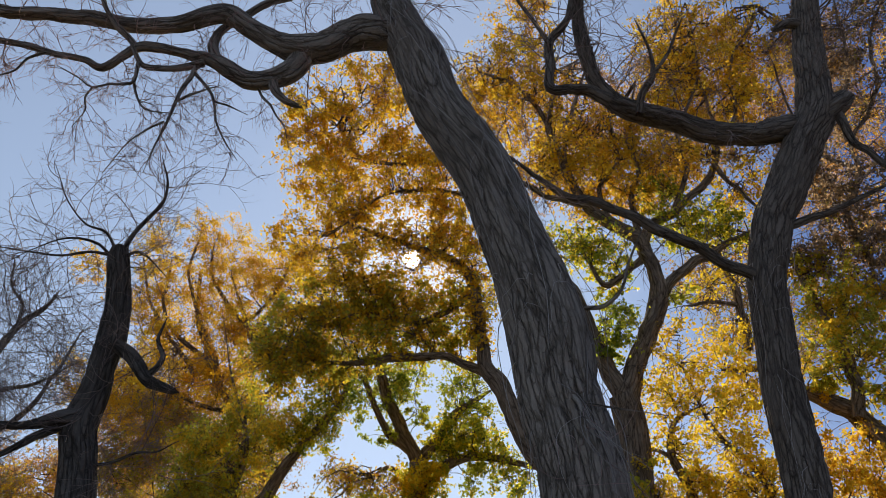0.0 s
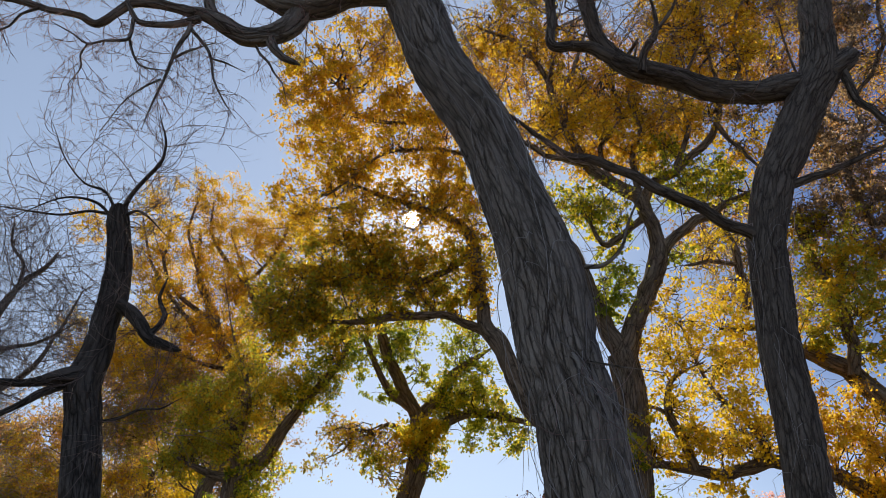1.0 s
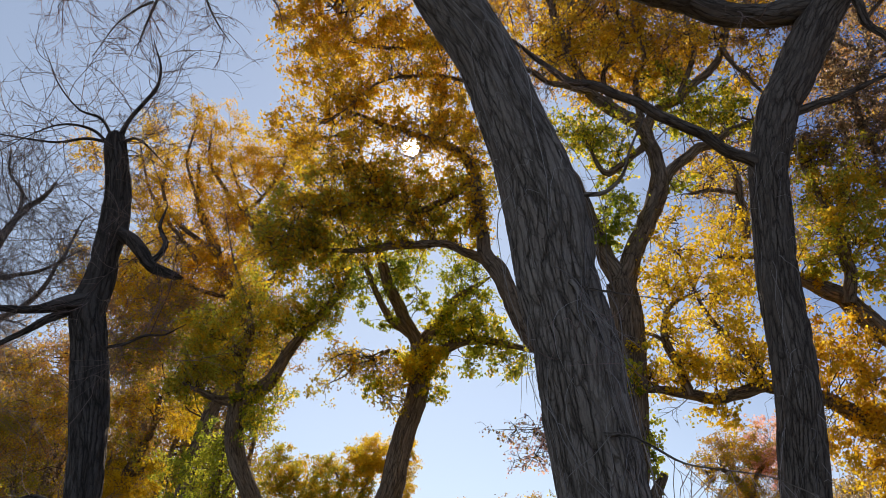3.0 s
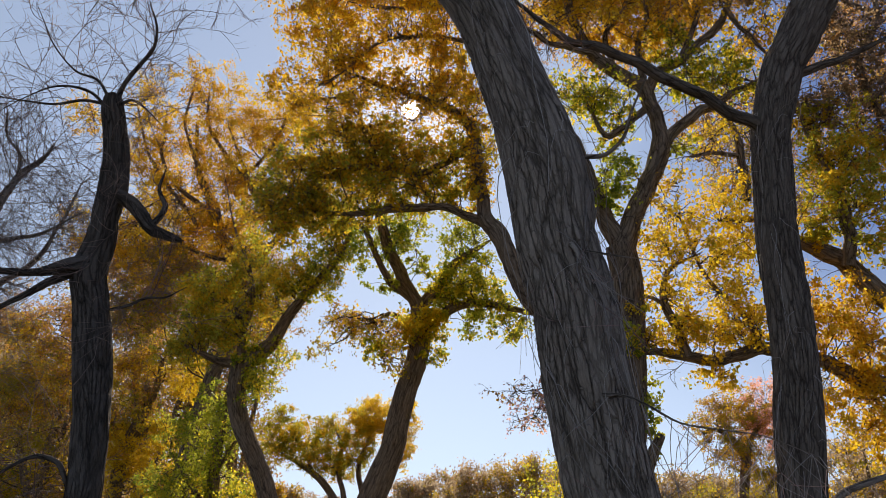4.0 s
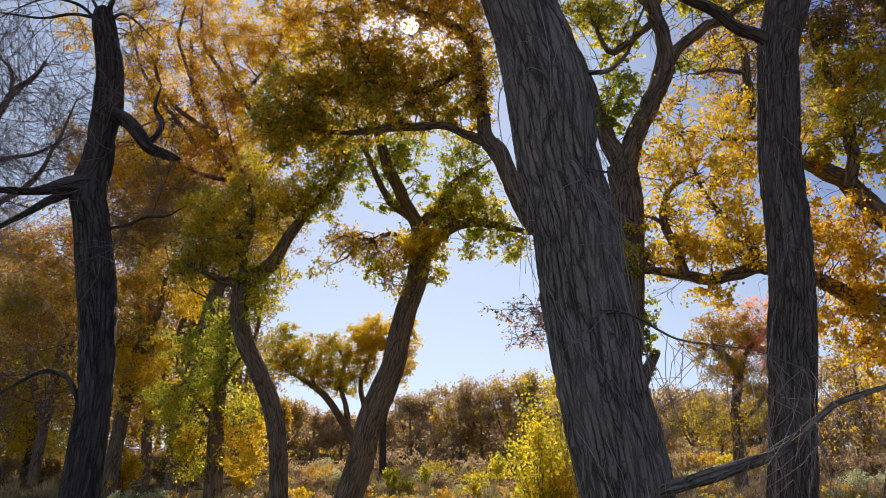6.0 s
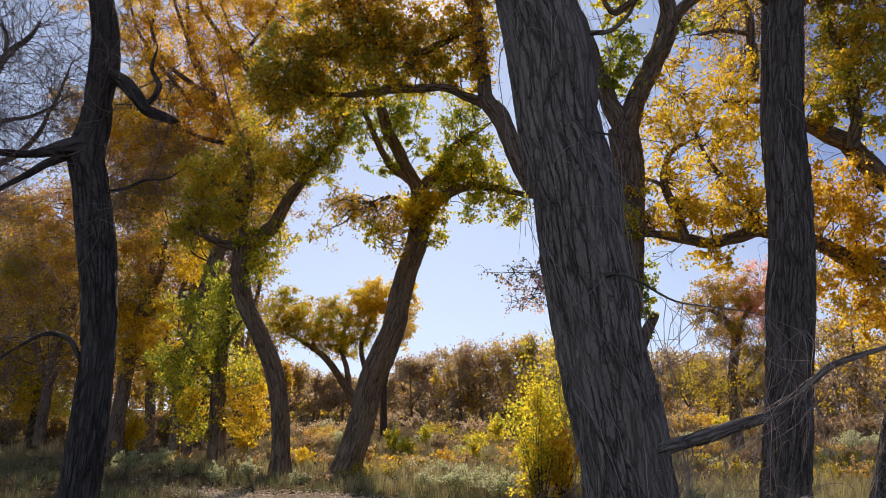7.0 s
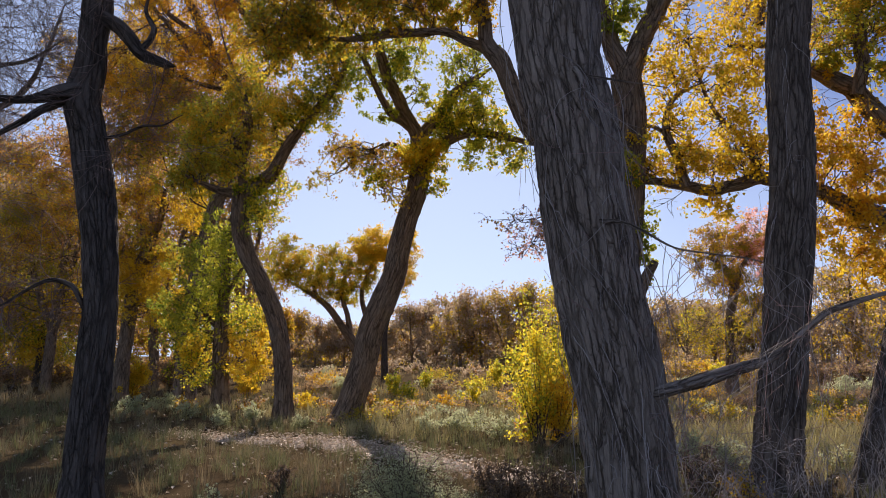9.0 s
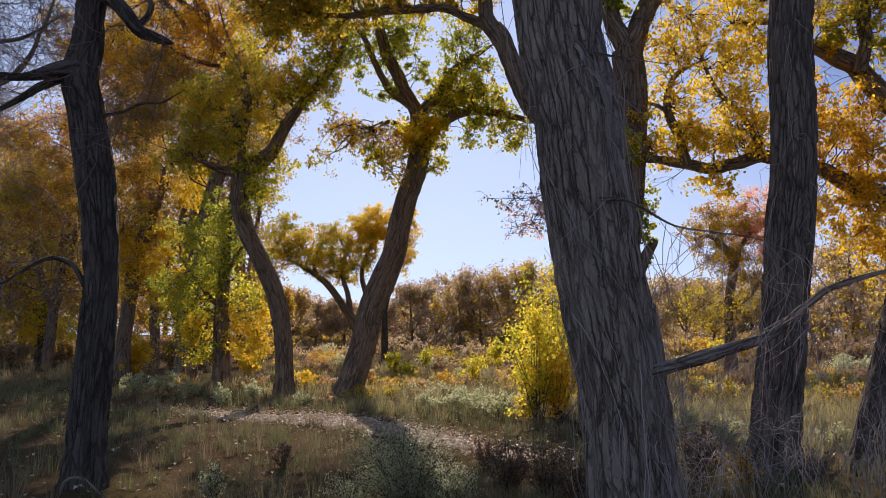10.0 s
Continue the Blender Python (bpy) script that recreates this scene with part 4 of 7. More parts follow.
limb(tree, "limb", [(2.54, 12.7, 12.3, 0.063), (2.29, 12.63, 13.35, 0.059), (1.69, 12.57, 14.27, 0.047), (0.89, 12.5, 14.62, 0.027)])
limb(tree, "limb", [(2.78, 12.7, 11.5, 0.062), (2.72, 12.6, 12.55, 0.051), (3.06, 12.5, 13.66, 0.039), (3.46, 12.4, 14.86, 0.02)])
limb(tree, "limb", [(3.54, 12.8, 10.45, 0.066), (3.41, 12.73, 11.3, 0.055), (3.86, 12.67, 12.03, 0.044), (3.82, 12.6, 13.06, 0.026)])
limb(tree, "limb", [(4.16, 12.8, 9.81, 0.076), (4.04, 12.73, 10.91, 0.066), (4.27, 12.65, 11.78, 0.056), (4.12, 12.57, 12.69, 0.038), (4.42, 12.5, 13.84, 0.026)])
limb(tree, "limb", [(4.81, 12.6, 10.5, 0.065), (5.3, 12.55, 11.7, 0.055), (5.29, 12.5, 12.79, 0.045), (6.01, 12.45, 14.34, 0.033), (6.14, 12.4, 15.84, 0.021)])
limb(tree, "limb", [(6, 12.6, 12.22, 0.056), (6.68, 12.5, 13.31, 0.045), (6.8, 12.4, 14.66, 0.04), (7.63, 12.3, 16.14, 0.028)])
limb(tree, "limb", [(3.08, 12.7, 10.82, 0.066), (2.12, 12.6, 11.04, 0.054), (1.42, 12.5, 11.66, 0.037), (0.95, 12.4, 12.37, 0.025)])
foliage(tree, "O", [(-2.99, 13.20, 13.25, 0.80, 0.60, 3513), (-2.28, 13.20, 14.53, 0.76, 0.63, 3481), (-1.32, 13.20, 14.91, 0.63, 0.77, 3561), (-2.82, 13.20, 12.06, 0.84, 0.54, 3295), (-1.91, 13.20, 12.98, 0.80, 0.66, 3840), (-0.86, 13.20, 13.25, 0.67, 0.80, 3903), (-3.49, 13.20, 14.15, 0.27, 0.55, 1100), (-2.33, 13.40, 11.25, 0.95, 0.63, 3460), (-1.09, 13.40, 11.97, 0.91, 0.54, 2842), (-0.12, 13.40, 11.89, 0.65, 0.91, 3365), (-0.11, 13.40, 10.94, 0.50, 0.50, 1446), (-1.79, 13.40, 10.71, 0.68, 0.45, 1763), (-3.04, 13.60, 10.47, 0.75, 0.62, 2684), (0.20, 13.60, 10.62, 0.63, 0.63, 2259)])
foliage(tree, "O", [(-2.14, 12.90, 9.57, 0.70, 0.40, 1061), (-1.49, 12.90, 9.39, 0.52, 0.30, 601), (0.01, 12.90, 9.67, 0.53, 0.42, 848), (0.48, 12.90, 9.46, 0.42, 0.58, 929), (-0.46, 12.90, 10.16, 0.54, 0.26, 536), (-1.24, 12.90, 10.23, 0.54, 0.30, 613), (0.73, 12.90, 8.29, 0.33, 0.67, 853), (-0.84, 13.50, 10.04, 0.61, 0.49, 229), (-1.16, 13.50, 10.26, 0.49, 0.37, 139), (-0.53, 13.50, 9.83, 0.49, 0.36, 135), (-2.64, 13.70, 8.71, 0.83, 0.50, 1257), (-1.72, 13.70, 8.97, 0.83, 0.54, 1372), (-0.76, 13.70, 8.91, 0.71, 0.53, 1170), (-3.06, 13.70, 8.18, 0.64, 0.58, 1133)])
foliage(tree, "O", [(-3.44, 13.70, 7.56, 0.57, 0.57, 984), (3.43, 12.80, 12.72, 0.97, 0.71, 3416), (2.22, 12.80, 13.95, 0.74, 0.74, 2706), (1.47, 12.80, 15.09, 0.76, 0.69, 2636), (1.26, 12.80, 13.33, 0.59, 0.59, 1742), (2.40, 12.80, 11.90, 0.69, 0.63, 2158), (4.03, 12.80, 12.39, 0.83, 0.57, 2370), (0.76, 12.80, 14.32, 0.54, 0.68, 1830), (4.72, 12.80, 11.90, 0.82, 0.63, 2551), (5.80, 12.80, 12.31, 0.70, 0.53, 1862), (3.28, 12.80, 11.35, 0.68, 0.49, 1664), (4.01, 12.80, 11.27, 0.61, 0.49, 1505), (2.10, 12.80, 16.30, 0.86, 0.72, 3088), (6.50, 12.80, 11.43, 0.43, 0.56, 1197)])
foliage(tree, "O", [(5.62, 12.80, 15.89, 0.85, 0.85, 3896), (6.88, 12.80, 16.51, 1.01, 0.87, 4713), (7.66, 12.80, 15.48, 0.70, 0.98, 3699), (5.94, 12.80, 14.51, 0.95, 0.68, 3490), (6.89, 12.80, 13.86, 0.80, 0.60, 2587), (5.25, 12.80, 13.59, 0.66, 0.46, 1649)])
foliage(tree, "V", [(-2.63, 13.60, 8.65, 0.82, 0.49, 2477), (-1.70, 13.60, 8.92, 0.83, 0.53, 2704), (-0.76, 13.60, 8.85, 0.71, 0.53, 2307), (-0.05, 13.60, 8.65, 0.59, 0.64, 2317), (-1.55, 13.60, 8.20, 0.81, 0.46, 2284), (-0.51, 13.60, 8.16, 0.69, 0.37, 1562), (-3.04, 13.60, 8.14, 0.63, 0.58, 2233), (-2.21, 13.60, 9.33, 0.72, 0.48, 2252), (-1.25, 13.60, 9.30, 0.54, 0.26, 927), (0.43, 13.60, 9.19, 0.48, 0.54, 1673), (0.41, 13.60, 8.01, 0.46, 0.34, 1026), (-3.42, 13.60, 7.52, 0.56, 0.56, 2062), (-2.53, 13.60, 7.64, 0.56, 0.45, 1664), (-2.05, 13.50, 7.47, 0.56, 0.25, 578)])
foliage(tree, "V", [(-2.74, 13.50, 7.59, 0.45, 0.34, 636), (-1.39, 13.50, 7.59, 0.45, 0.20, 382), (-0.72, 13.50, 7.74, 0.45, 0.18, 343)])
# layer added behind the crown to shade it and fill sky gaps
foliage(tree, "N", [(6.95, 16.50, 18.24, 1.32, 1.05, 4682), (5.33, 16.50, 16.61, 1.27, 1.01, 4327), (4.57, 16.50, 17.29, 1.29, 1.03, 4474), (8.23, 16.50, 18.49, 1.32, 1.24, 5526), (3.00, 16.50, 17.06, 1.19, 1.02, 4129), (2.00, 16.50, 17.53, 1.04, 1.04, 3620), (3.53, 16.50, 15.30, 1.14, 0.98, 3784), (9.25, 16.50, 17.53, 1.04, 1.38, 4827), (6.80, 16.50, 15.30, 1.14, 0.98, 3784)])
# more leaves added behind, to shade the orange masses in front
foliage(tree, "N", [(2.5, 15.6, 13.4, 0.9, 0.6, 2200), (3.9, 15.6, 14.3, 0.9, 0.7, 2400), (5.1, 15.6, 13.5, 0.9, 0.6, 2200), (6.3, 15.6, 14.7, 0.9, 0.7, 2400)])
foliage(tree, "L", [(2.54, 12.90, 9.87, 0.53, 0.45, 1727), (3.27, 12.90, 10.02, 0.53, 0.41, 1606), (3.53, 12.90, 9.33, 0.44, 0.40, 1292), (5.00, 12.90, 10.45, 0.54, 0.42, 1655), (5.64, 12.90, 10.67, 0.54, 0.39, 1536), (6.03, 12.90, 10.23, 0.45, 0.42, 1377), (4.76, 12.90, 11.19, 0.49, 0.37, 1327), (3.39, 12.90, 5.15, 0.28, 0.37, 954), (3.38, 12.90, 4.73, 0.30, 0.28, 789)])
foliage(tree, "G", [(3.44, 12.90, 8.16, 0.39, 0.55, 1479), (3.20, 12.90, 7.56, 0.30, 0.32, 678), (4.83, 12.90, 8.80, 0.25, 0.25, 428), (3.57, 12.90, 3.81, 0.20, 0.40, 400), (3.65, 12.90, 3.20, 0.20, 0.30, 297)])
foliage(tree, "P", [(1.38, 12.90, 3.86, 0.40, 0.34, 262), (1.51, 12.90, 3.41, 0.44, 0.26, 218), (1.76, 12.90, 3.61, 0.26, 0.40, 199)], 0.05)
bare_twigs(tree, 150, 1.0, 0.009, 0.1)
finish_tree(tree)

# slender bent cottonwood with olive and yellow leaves
tree = start_tree((-3.9, 18.4), "slender bent cottonwood with olive and yellow leaves", "brown")
limb(tree, "trunk", [(-3.9, 18.4, -0.15, 0.336), (-3.9, 18.36, 0.42, 0.236), (-3.93, 18.32, 1.25, 0.222), (-4.05, 18.29, 2.08, 0.225), (-4.27, 18.25, 2.78, 0.228), (-4.6, 18.21, 3.48, 0.222), (-4.94, 18.18, 4.18, 0.22), (-5.08, 18.14, 4.89, 0.225), (-5.03, 18.1, 5.53, 0.24)])
limb(tree, "limb", [(-4.97, 18.1, 5.43, 0.184), (-5.25, 18.06, 5.53, 0.127), (-5.55, 18.02, 5.61, 0.099), (-5.9, 17.98, 5.72, 0.075), (-6.2, 17.94, 5.84, 0.05), (-6.5, 17.9, 6.05, 0.025)])
limb(tree, "limb", [(-4.97, 18.1, 5.46, 0.212), (-4.58, 18.06, 5.77, 0.198), (-4.22, 18.03, 6.13, 0.184), (-3.95, 17.99, 6.66, 0.156), (-3.6, 17.95, 7.16, 0.127), (-3.18, 17.91, 7.65, 0.106), (-2.75, 17.88, 8.23, 0.085), (-2.43, 17.84, 8.88, 0.057), (-2.34, 17.8, 9.46, 0.036)])
limb(tree, "limb", [(-5, 18.1, 5.53, 0.127), (-5.07, 18.15, 6.27, 0.107), (-4.94, 18.2, 7.09, 0.086), (-5.09, 18.25, 8.07, 0.058), (-5.53, 18.3, 9.07, 0.036), (-5.79, 18.35, 9.86, 0.022), (-6.11, 18.4, 10.96, 0.009)])
foliage(tree, "V", [(-6.21, 18.00, 6.52, 0.78, 0.64, 2506), (-5.46, 18.00, 7.32, 0.78, 0.71, 2812), (-5.07, 18.00, 6.37, 0.64, 0.64, 2046), (-4.46, 18.00, 7.17, 0.57, 0.60, 1714), (-4.05, 18.00, 7.76, 0.64, 0.57, 1850), (-3.41, 18.00, 8.05, 0.57, 0.57, 1650), (-4.92, 18.00, 8.20, 0.71, 0.71, 2584), (-6.03, 18.00, 7.46, 0.71, 0.57, 2049), (-2.61, 17.80, 8.72, 0.48, 0.51, 1090), (-3.04, 17.80, 9.08, 0.57, 0.43, 1074), (-2.62, 17.80, 9.31, 0.43, 0.43, 807), (-5.83, 18.40, 6.41, 0.72, 0.58, 2374), (-6.6, 18.0, 5.7, 0.55, 0.3, 605), (-6.54, 18.40, 6.11, 0.58, 0.36, 1181)])
foliage(tree, "L", [(-3.19, 18.00, 7.61, 0.50, 0.57, 1850), (-2.85, 18.00, 8.35, 0.43, 0.57, 1600), (-3.76, 18.00, 7.46, 0.43, 0.43, 1187), (-4.54, 18.00, 5.08, 0.39, 0.59, 1506), (-4.21, 18.00, 5.72, 0.34, 0.42, 929), (-4.70, 18.00, 5.58, 0.35, 0.28, 644)])
finish_tree(tree)

# broad cottonwood with bright orange backlit leaves
tree = start_tree((-7.92, 23.0), "broad cottonwood with bright orange backlit leaves", "brown")
limb(tree, "trunk", [(-7.92, 23, -0.15, 0.383), (-7.87, 22.95, 2.06, 0.298), (-7.66, 22.91, 3.99, 0.265), (-7.2, 22.86, 6.14, 0.232), (-6.53, 22.82, 7.95, 0.197), (-6.43, 22.77, 9.79, 0.163), (-6.51, 22.73, 9.9, 0.145), (-7.13, 22.68, 10.59, 0.129), (-7.69, 22.64, 11.46, 0.122), (-7.97, 22.59, 12.26, 0.105), (-8.43, 22.55, 13.31, 0.078), (-8.63, 22.5, 15.09, 0.05)])
limb(tree, "limb", [(-6.43, 22.5, 9.76, 0.09), (-7.25, 22.43, 9.93, 0.081), (-7.99, 22.37, 10.14, 0.063), (-8.77, 22.3, 10.54, 0.045)])
limb(tree, "limb", [(-6.32, 22.5, 9.58, 0.107), (-5.24, 22.45, 11.09, 0.101), (-5.89, 22.4, 11.97, 0.094), (-6.56, 22.35, 12.78, 0.076), (-7.12, 22.3, 14.06, 0.049)])
limb(tree, "limb", [(-7.73, 22.5, 11.61, 0.084), (-8.99, 22.33, 12.56, 0.076), (-9.52, 22.17, 13.54, 0.058), (-9.52, 22, 14.79, 0.039)])
limb(tree, "limb", [(-5.3, 22.5, 10.87, 0.121), (-5.93, 22.44, 11.77, 0.104), (-6.81, 22.38, 12.9, 0.086), (-7.56, 22.32, 13.85, 0.068), (-8.16, 22.26, 14.93, 0.049), (-8.22, 22.2, 15.93, 0.03)])
limb(tree, "limb", [(-7.23, 22.5, 10.57, 0.102), (-7.51, 22.44, 11.56, 0.085), (-7.92, 22.38, 12.39, 0.076), (-8.5, 22.32, 13.63, 0.058), (-8.95, 22.26, 14.93, 0.049), (-8.81, 22.2, 16.29, 0.03)])
limb(tree, "limb", [(-8.14, 22.4, 11.13, 0.084), (-8.5, 22.3, 11.66, 0.075), (-9.36, 22.2, 12.64, 0.066), (-10.04, 22.1, 13.73, 0.048), (-10.43, 22, 15, 0.029)])
limb(tree, "limb", [(-6.8, 22.4, 12.91, 0.067), (-6.06, 22.27, 13.6, 0.058), (-5.55, 22.13, 14.63, 0.049), (-5.2, 22, 15.57, 0.03)])
foliage(tree, "O", [(-10.30, 22.40, 15.98, 0.74, 0.86, 3025), (-8.52, 22.40, 16.35, 0.62, 0.99, 2923), (-8.92, 22.40, 14.11, 1.28, 1.02, 6259), (-7.33, 22.40, 15.27, 1.11, 1.01, 5342), (-6.03, 22.40, 14.57, 1.23, 1.03, 6085), (-4.87, 22.40, 14.80, 1.10, 0.84, 4402), (-7.41, 22.40, 13.23, 1.20, 0.96, 5750), (-9.17, 22.40, 12.38, 1.04, 0.98, 5113), (-7.51, 22.40, 11.56, 0.97, 1.02, 4932), (-6.51, 22.40, 12.38, 0.95, 0.95, 4469), (-10.20, 22.40, 13.67, 0.78, 0.97, 3780), (-12.56, 22.40, 15.27, 0.56, 0.52, 1470), (-8.08, 22.40, 10.58, 1.09, 0.73, 4568), (-9.51, 22.40, 9.63, 0.89, 0.89, 4556)])
foliage(tree, "O", [(-6.47, 22.40, 10.77, 0.82, 0.77, 3629), (-11.58, 22.40, 10.77, 0.91, 0.73, 3840), (-10.40, 22.40, 10.77, 0.55, 0.73, 2304)])
# second leaf layer added at the back to darken this crown by shade
foliage(tree, "U", [(-10.55, 26.50, 12.92, 1.53, 1.31, 8575), (-11.65, 26.50, 12.00, 1.50, 1.29, 8278), (-9.77, 26.50, 11.11, 1.68, 1.26, 9139), (-7.73, 26.50, 11.55, 1.27, 1.27, 6974)])
# two unseen masses added on the sun's line to shade the left ground
foliage(tree, "U", [(-5.0, 29.0, 14.6, 1.0, 0.7, 2600), (-3.7, 29.2, 15.2, 1.0, 0.7, 2600)])
foliage(tree, "W", [(-8.55, 22.60, 8.98, 1.41, 1.06, 10100), (-9.75, 22.60, 8.09, 0.90, 0.95, 5772), (-6.13, 22.60, 9.34, 0.98, 0.89, 5884), (-7.25, 22.60, 8.62, 1.05, 0.96, 6828), (-5.45, 22.60, 8.27, 0.87, 1.04, 6104)])
bare_twigs(tree, 60, 1.0, 0.010, 0.0)
finish_tree(tree)

# golden cottonwood with thick horizontal limbs
tree = start_tree((10.64, 13.5), "golden cottonwood with thick horizontal limbs", "brown")
limb(tree, "trunk", [(10.64, 13.5, -0.15, 0.616), (10.67, 13.47, 1.42, 0.487), (10.58, 13.44, 2.44, 0.462), (10.45, 13.41, 3.48, 0.441), (10.15, 13.39, 5.07, 0.418), (10.16, 13.36, 6.69, 0.402), (10.56, 13.33, 9.15, 0.324), (10.6, 13.3, 12.43, 0.222)])
limb(tree, "limb", [(10.34, 13.3, 3.26, 0.257), (9.23, 13.27, 3.72, 0.227), (8.4, 13.25, 3.96, 0.196), (7.68, 13.22, 4.14, 0.175), (7.16, 13.19, 4.36, 0.154), (6.65, 13.16, 4.59, 0.139), (5.82, 13.14, 4.73, 0.129), (5.29, 13.11, 4.59, 0.123), (4.87, 13.08, 4.49, 0.112), (4.4, 13.05, 4.56, 0.097), (3.88, 13.03, 4.62, 0.066), (3.42, 13, 4.55, 0.03)])
limb(tree, "limb", [(4.4, 13, 4.53, 0.086), (4.27, 12.98, 5.01, 0.082), (4.05, 12.96, 5.53, 0.077), (4.08, 12.94, 5.89, 0.056), (4.26, 12.92, 6.2, 0.041), (4.68, 12.9, 6.41, 0.026)])
limb(tree, "limb", [(4.08, 13, 5.51, 0.046), (3.84, 12.95, 5.63, 0.036), (3.63, 12.9, 5.65, 0.025)])
limb(tree, "limb", [(5.71, 13, 4.71, 0.071), (5.6, 13.05, 5.19, 0.056), (5.33, 13.1, 5.63, 0.047), (4.96, 13.15, 6.07, 0.036), (4.7, 13.2, 7.07, 0.026)])
limb(tree, "limb", [(10.06, 13.3, 4.73, 0.312), (9.03, 13.26, 5.2, 0.261), (8.51, 13.23, 5.58, 0.229), (8.09, 13.19, 5.87, 0.208), (7.6, 13.15, 6.44, 0.178), (7.16, 13.11, 6.65, 0.162), (6.73, 13.07, 6.85, 0.104), (6.22, 13.04, 7.22, 0.063), (5.57, 13, 7.2, 0.042)])
limb(tree, "limb", [(7.61, 13, 6.23, 0.124), (7.76, 13, 6.99, 0.119), (7.74, 13, 7.64, 0.115), (7.72, 13, 7.97, 0.105), (7.53, 13, 8.52, 0.074), (7.35, 13, 9.08, 0.053), (7.29, 13, 9.87, 0.032)])
limb(tree, "limb", [(5.9, 13, 7.61, 0.098), (5.92, 13, 8.34, 0.084), (5.92, 13, 8.98, 0.075), (5.83, 13, 9.39, 0.047), (5.77, 13, 9.94, 0.03)])
limb(tree, "limb", [(5.97, 13, 8.59, 0.051), (5.35, 12.9, 8.6, 0.045), (4.91, 12.8, 8.49, 0.028)])
limb(tree, "limb", [(8.62, 12.6, 9.28, 0.079), (8.4, 12.48, 10.44, 0.07), (8.92, 12.36, 11.54, 0.061), (8.9, 12.24, 12.9, 0.05), (9.4, 12.12, 14.37, 0.039), (9.61, 12, 16.19, 0.028)])
limb(tree, "limb", [(8.95, 12.4, 11.58, 0.049), (8.14, 12.27, 11.94, 0.043), (7.74, 12.13, 12.97, 0.031), (7.62, 12, 14.24, 0.02)])
limb(tree, "limb", [(9.11, 12.4, 12.54, 0.05), (9.89, 12.2, 13.72, 0.045), (10.19, 12, 15.38, 0.04), (10.94, 11.8, 16.78, 0.028)])
foliage(tree, "Y", [(4.49, 13.00, 7.37, 0.65, 0.54, 1819), (5.36, 13.00, 7.37, 0.56, 0.65, 1891), (4.13, 13.00, 6.47, 0.47, 0.52, 1271), (4.96, 13.00, 6.47, 0.65, 0.54, 1820), (5.66, 13.00, 6.80, 0.38, 0.63, 1250), (4.19, 13.00, 5.63, 0.52, 0.42, 1152), (5.10, 13.00, 5.63, 0.60, 0.50, 1583), (5.47, 13.00, 5.03, 0.51, 0.41, 1095), (3.70, 13.00, 5.03, 0.41, 0.44, 947), (4.56, 13.00, 4.93, 0.59, 0.34, 1044), (5.32, 13.00, 8.85, 0.43, 0.43, 585), (5.77, 13.00, 9.39, 0.35, 0.47, 504), (4.51, 13.00, 8.09, 0.33, 0.39, 402), (4.88, 13.00, 4.24, 0.49, 0.28, 907)], 0.058)
foliage(tree, "Y", [(5.27, 13.00, 5.12, 0.56, 0.36, 1321), (4.35, 13.00, 5.07, 0.41, 0.36, 959)], 0.058)
foliage(tree, "A", [(6.61, 13.00, 5.63, 0.28, 0.55, 1348), (6.87, 13.00, 5.13, 0.51, 0.41, 1834), (7.56, 13.00, 5.42, 0.45, 0.52, 2012), (7.22, 13.00, 3.62, 0.45, 0.55, 2364), (7.7, 13.00, 3.05, 0.34, 0.45, 1531), (7.49, 13.00, 4.76, 0.49, 0.41, 1870), (6.74, 13.00, 4.03, 0.25, 0.51, 1202), (7.66, 13.00, 4.14, 0.41, 0.41, 1540)], 0.058)
foliage(tree, "V", [(7.64, 12.80, 8.49, 0.58, 0.58, 2828), (8.39, 12.80, 8.74, 0.58, 0.67, 3325), (7.47, 12.80, 7.51, 0.56, 0.56, 2627), (8.17, 12.80, 7.51, 0.48, 0.56, 2273), (7.06, 12.80, 6.83, 0.31, 0.31, 829), (7.99, 12.80, 6.61, 0.35, 0.35, 1046), (7.55, 12.80, 9.40, 0.35, 0.41, 1207)])
# back layer of leaves added to keep sun off the crown in front
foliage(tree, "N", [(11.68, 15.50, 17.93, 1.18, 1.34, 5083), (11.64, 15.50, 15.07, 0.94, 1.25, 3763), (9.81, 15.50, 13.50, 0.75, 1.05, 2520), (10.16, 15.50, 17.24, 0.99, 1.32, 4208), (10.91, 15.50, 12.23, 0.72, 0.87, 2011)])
# brown leaves, mixed darker to paint the shade high in the crown
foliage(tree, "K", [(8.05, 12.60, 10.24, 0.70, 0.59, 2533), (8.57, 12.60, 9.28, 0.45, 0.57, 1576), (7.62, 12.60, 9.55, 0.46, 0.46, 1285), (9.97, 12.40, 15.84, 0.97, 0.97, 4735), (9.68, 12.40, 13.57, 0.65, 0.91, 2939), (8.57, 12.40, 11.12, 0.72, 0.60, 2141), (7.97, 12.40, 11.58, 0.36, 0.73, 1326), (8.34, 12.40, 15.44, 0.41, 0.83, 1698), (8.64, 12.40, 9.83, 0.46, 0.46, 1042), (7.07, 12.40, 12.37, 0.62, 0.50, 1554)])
# mostly hidden leaves added behind the olive masses as a sun block
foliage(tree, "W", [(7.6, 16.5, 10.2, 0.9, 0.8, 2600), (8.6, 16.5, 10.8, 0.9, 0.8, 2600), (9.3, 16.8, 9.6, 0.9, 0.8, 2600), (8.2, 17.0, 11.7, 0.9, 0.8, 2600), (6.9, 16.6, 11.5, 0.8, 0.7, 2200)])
bare_twigs(tree, 110, 0.9, 0.009, 0.1)
finish_tree(tree)

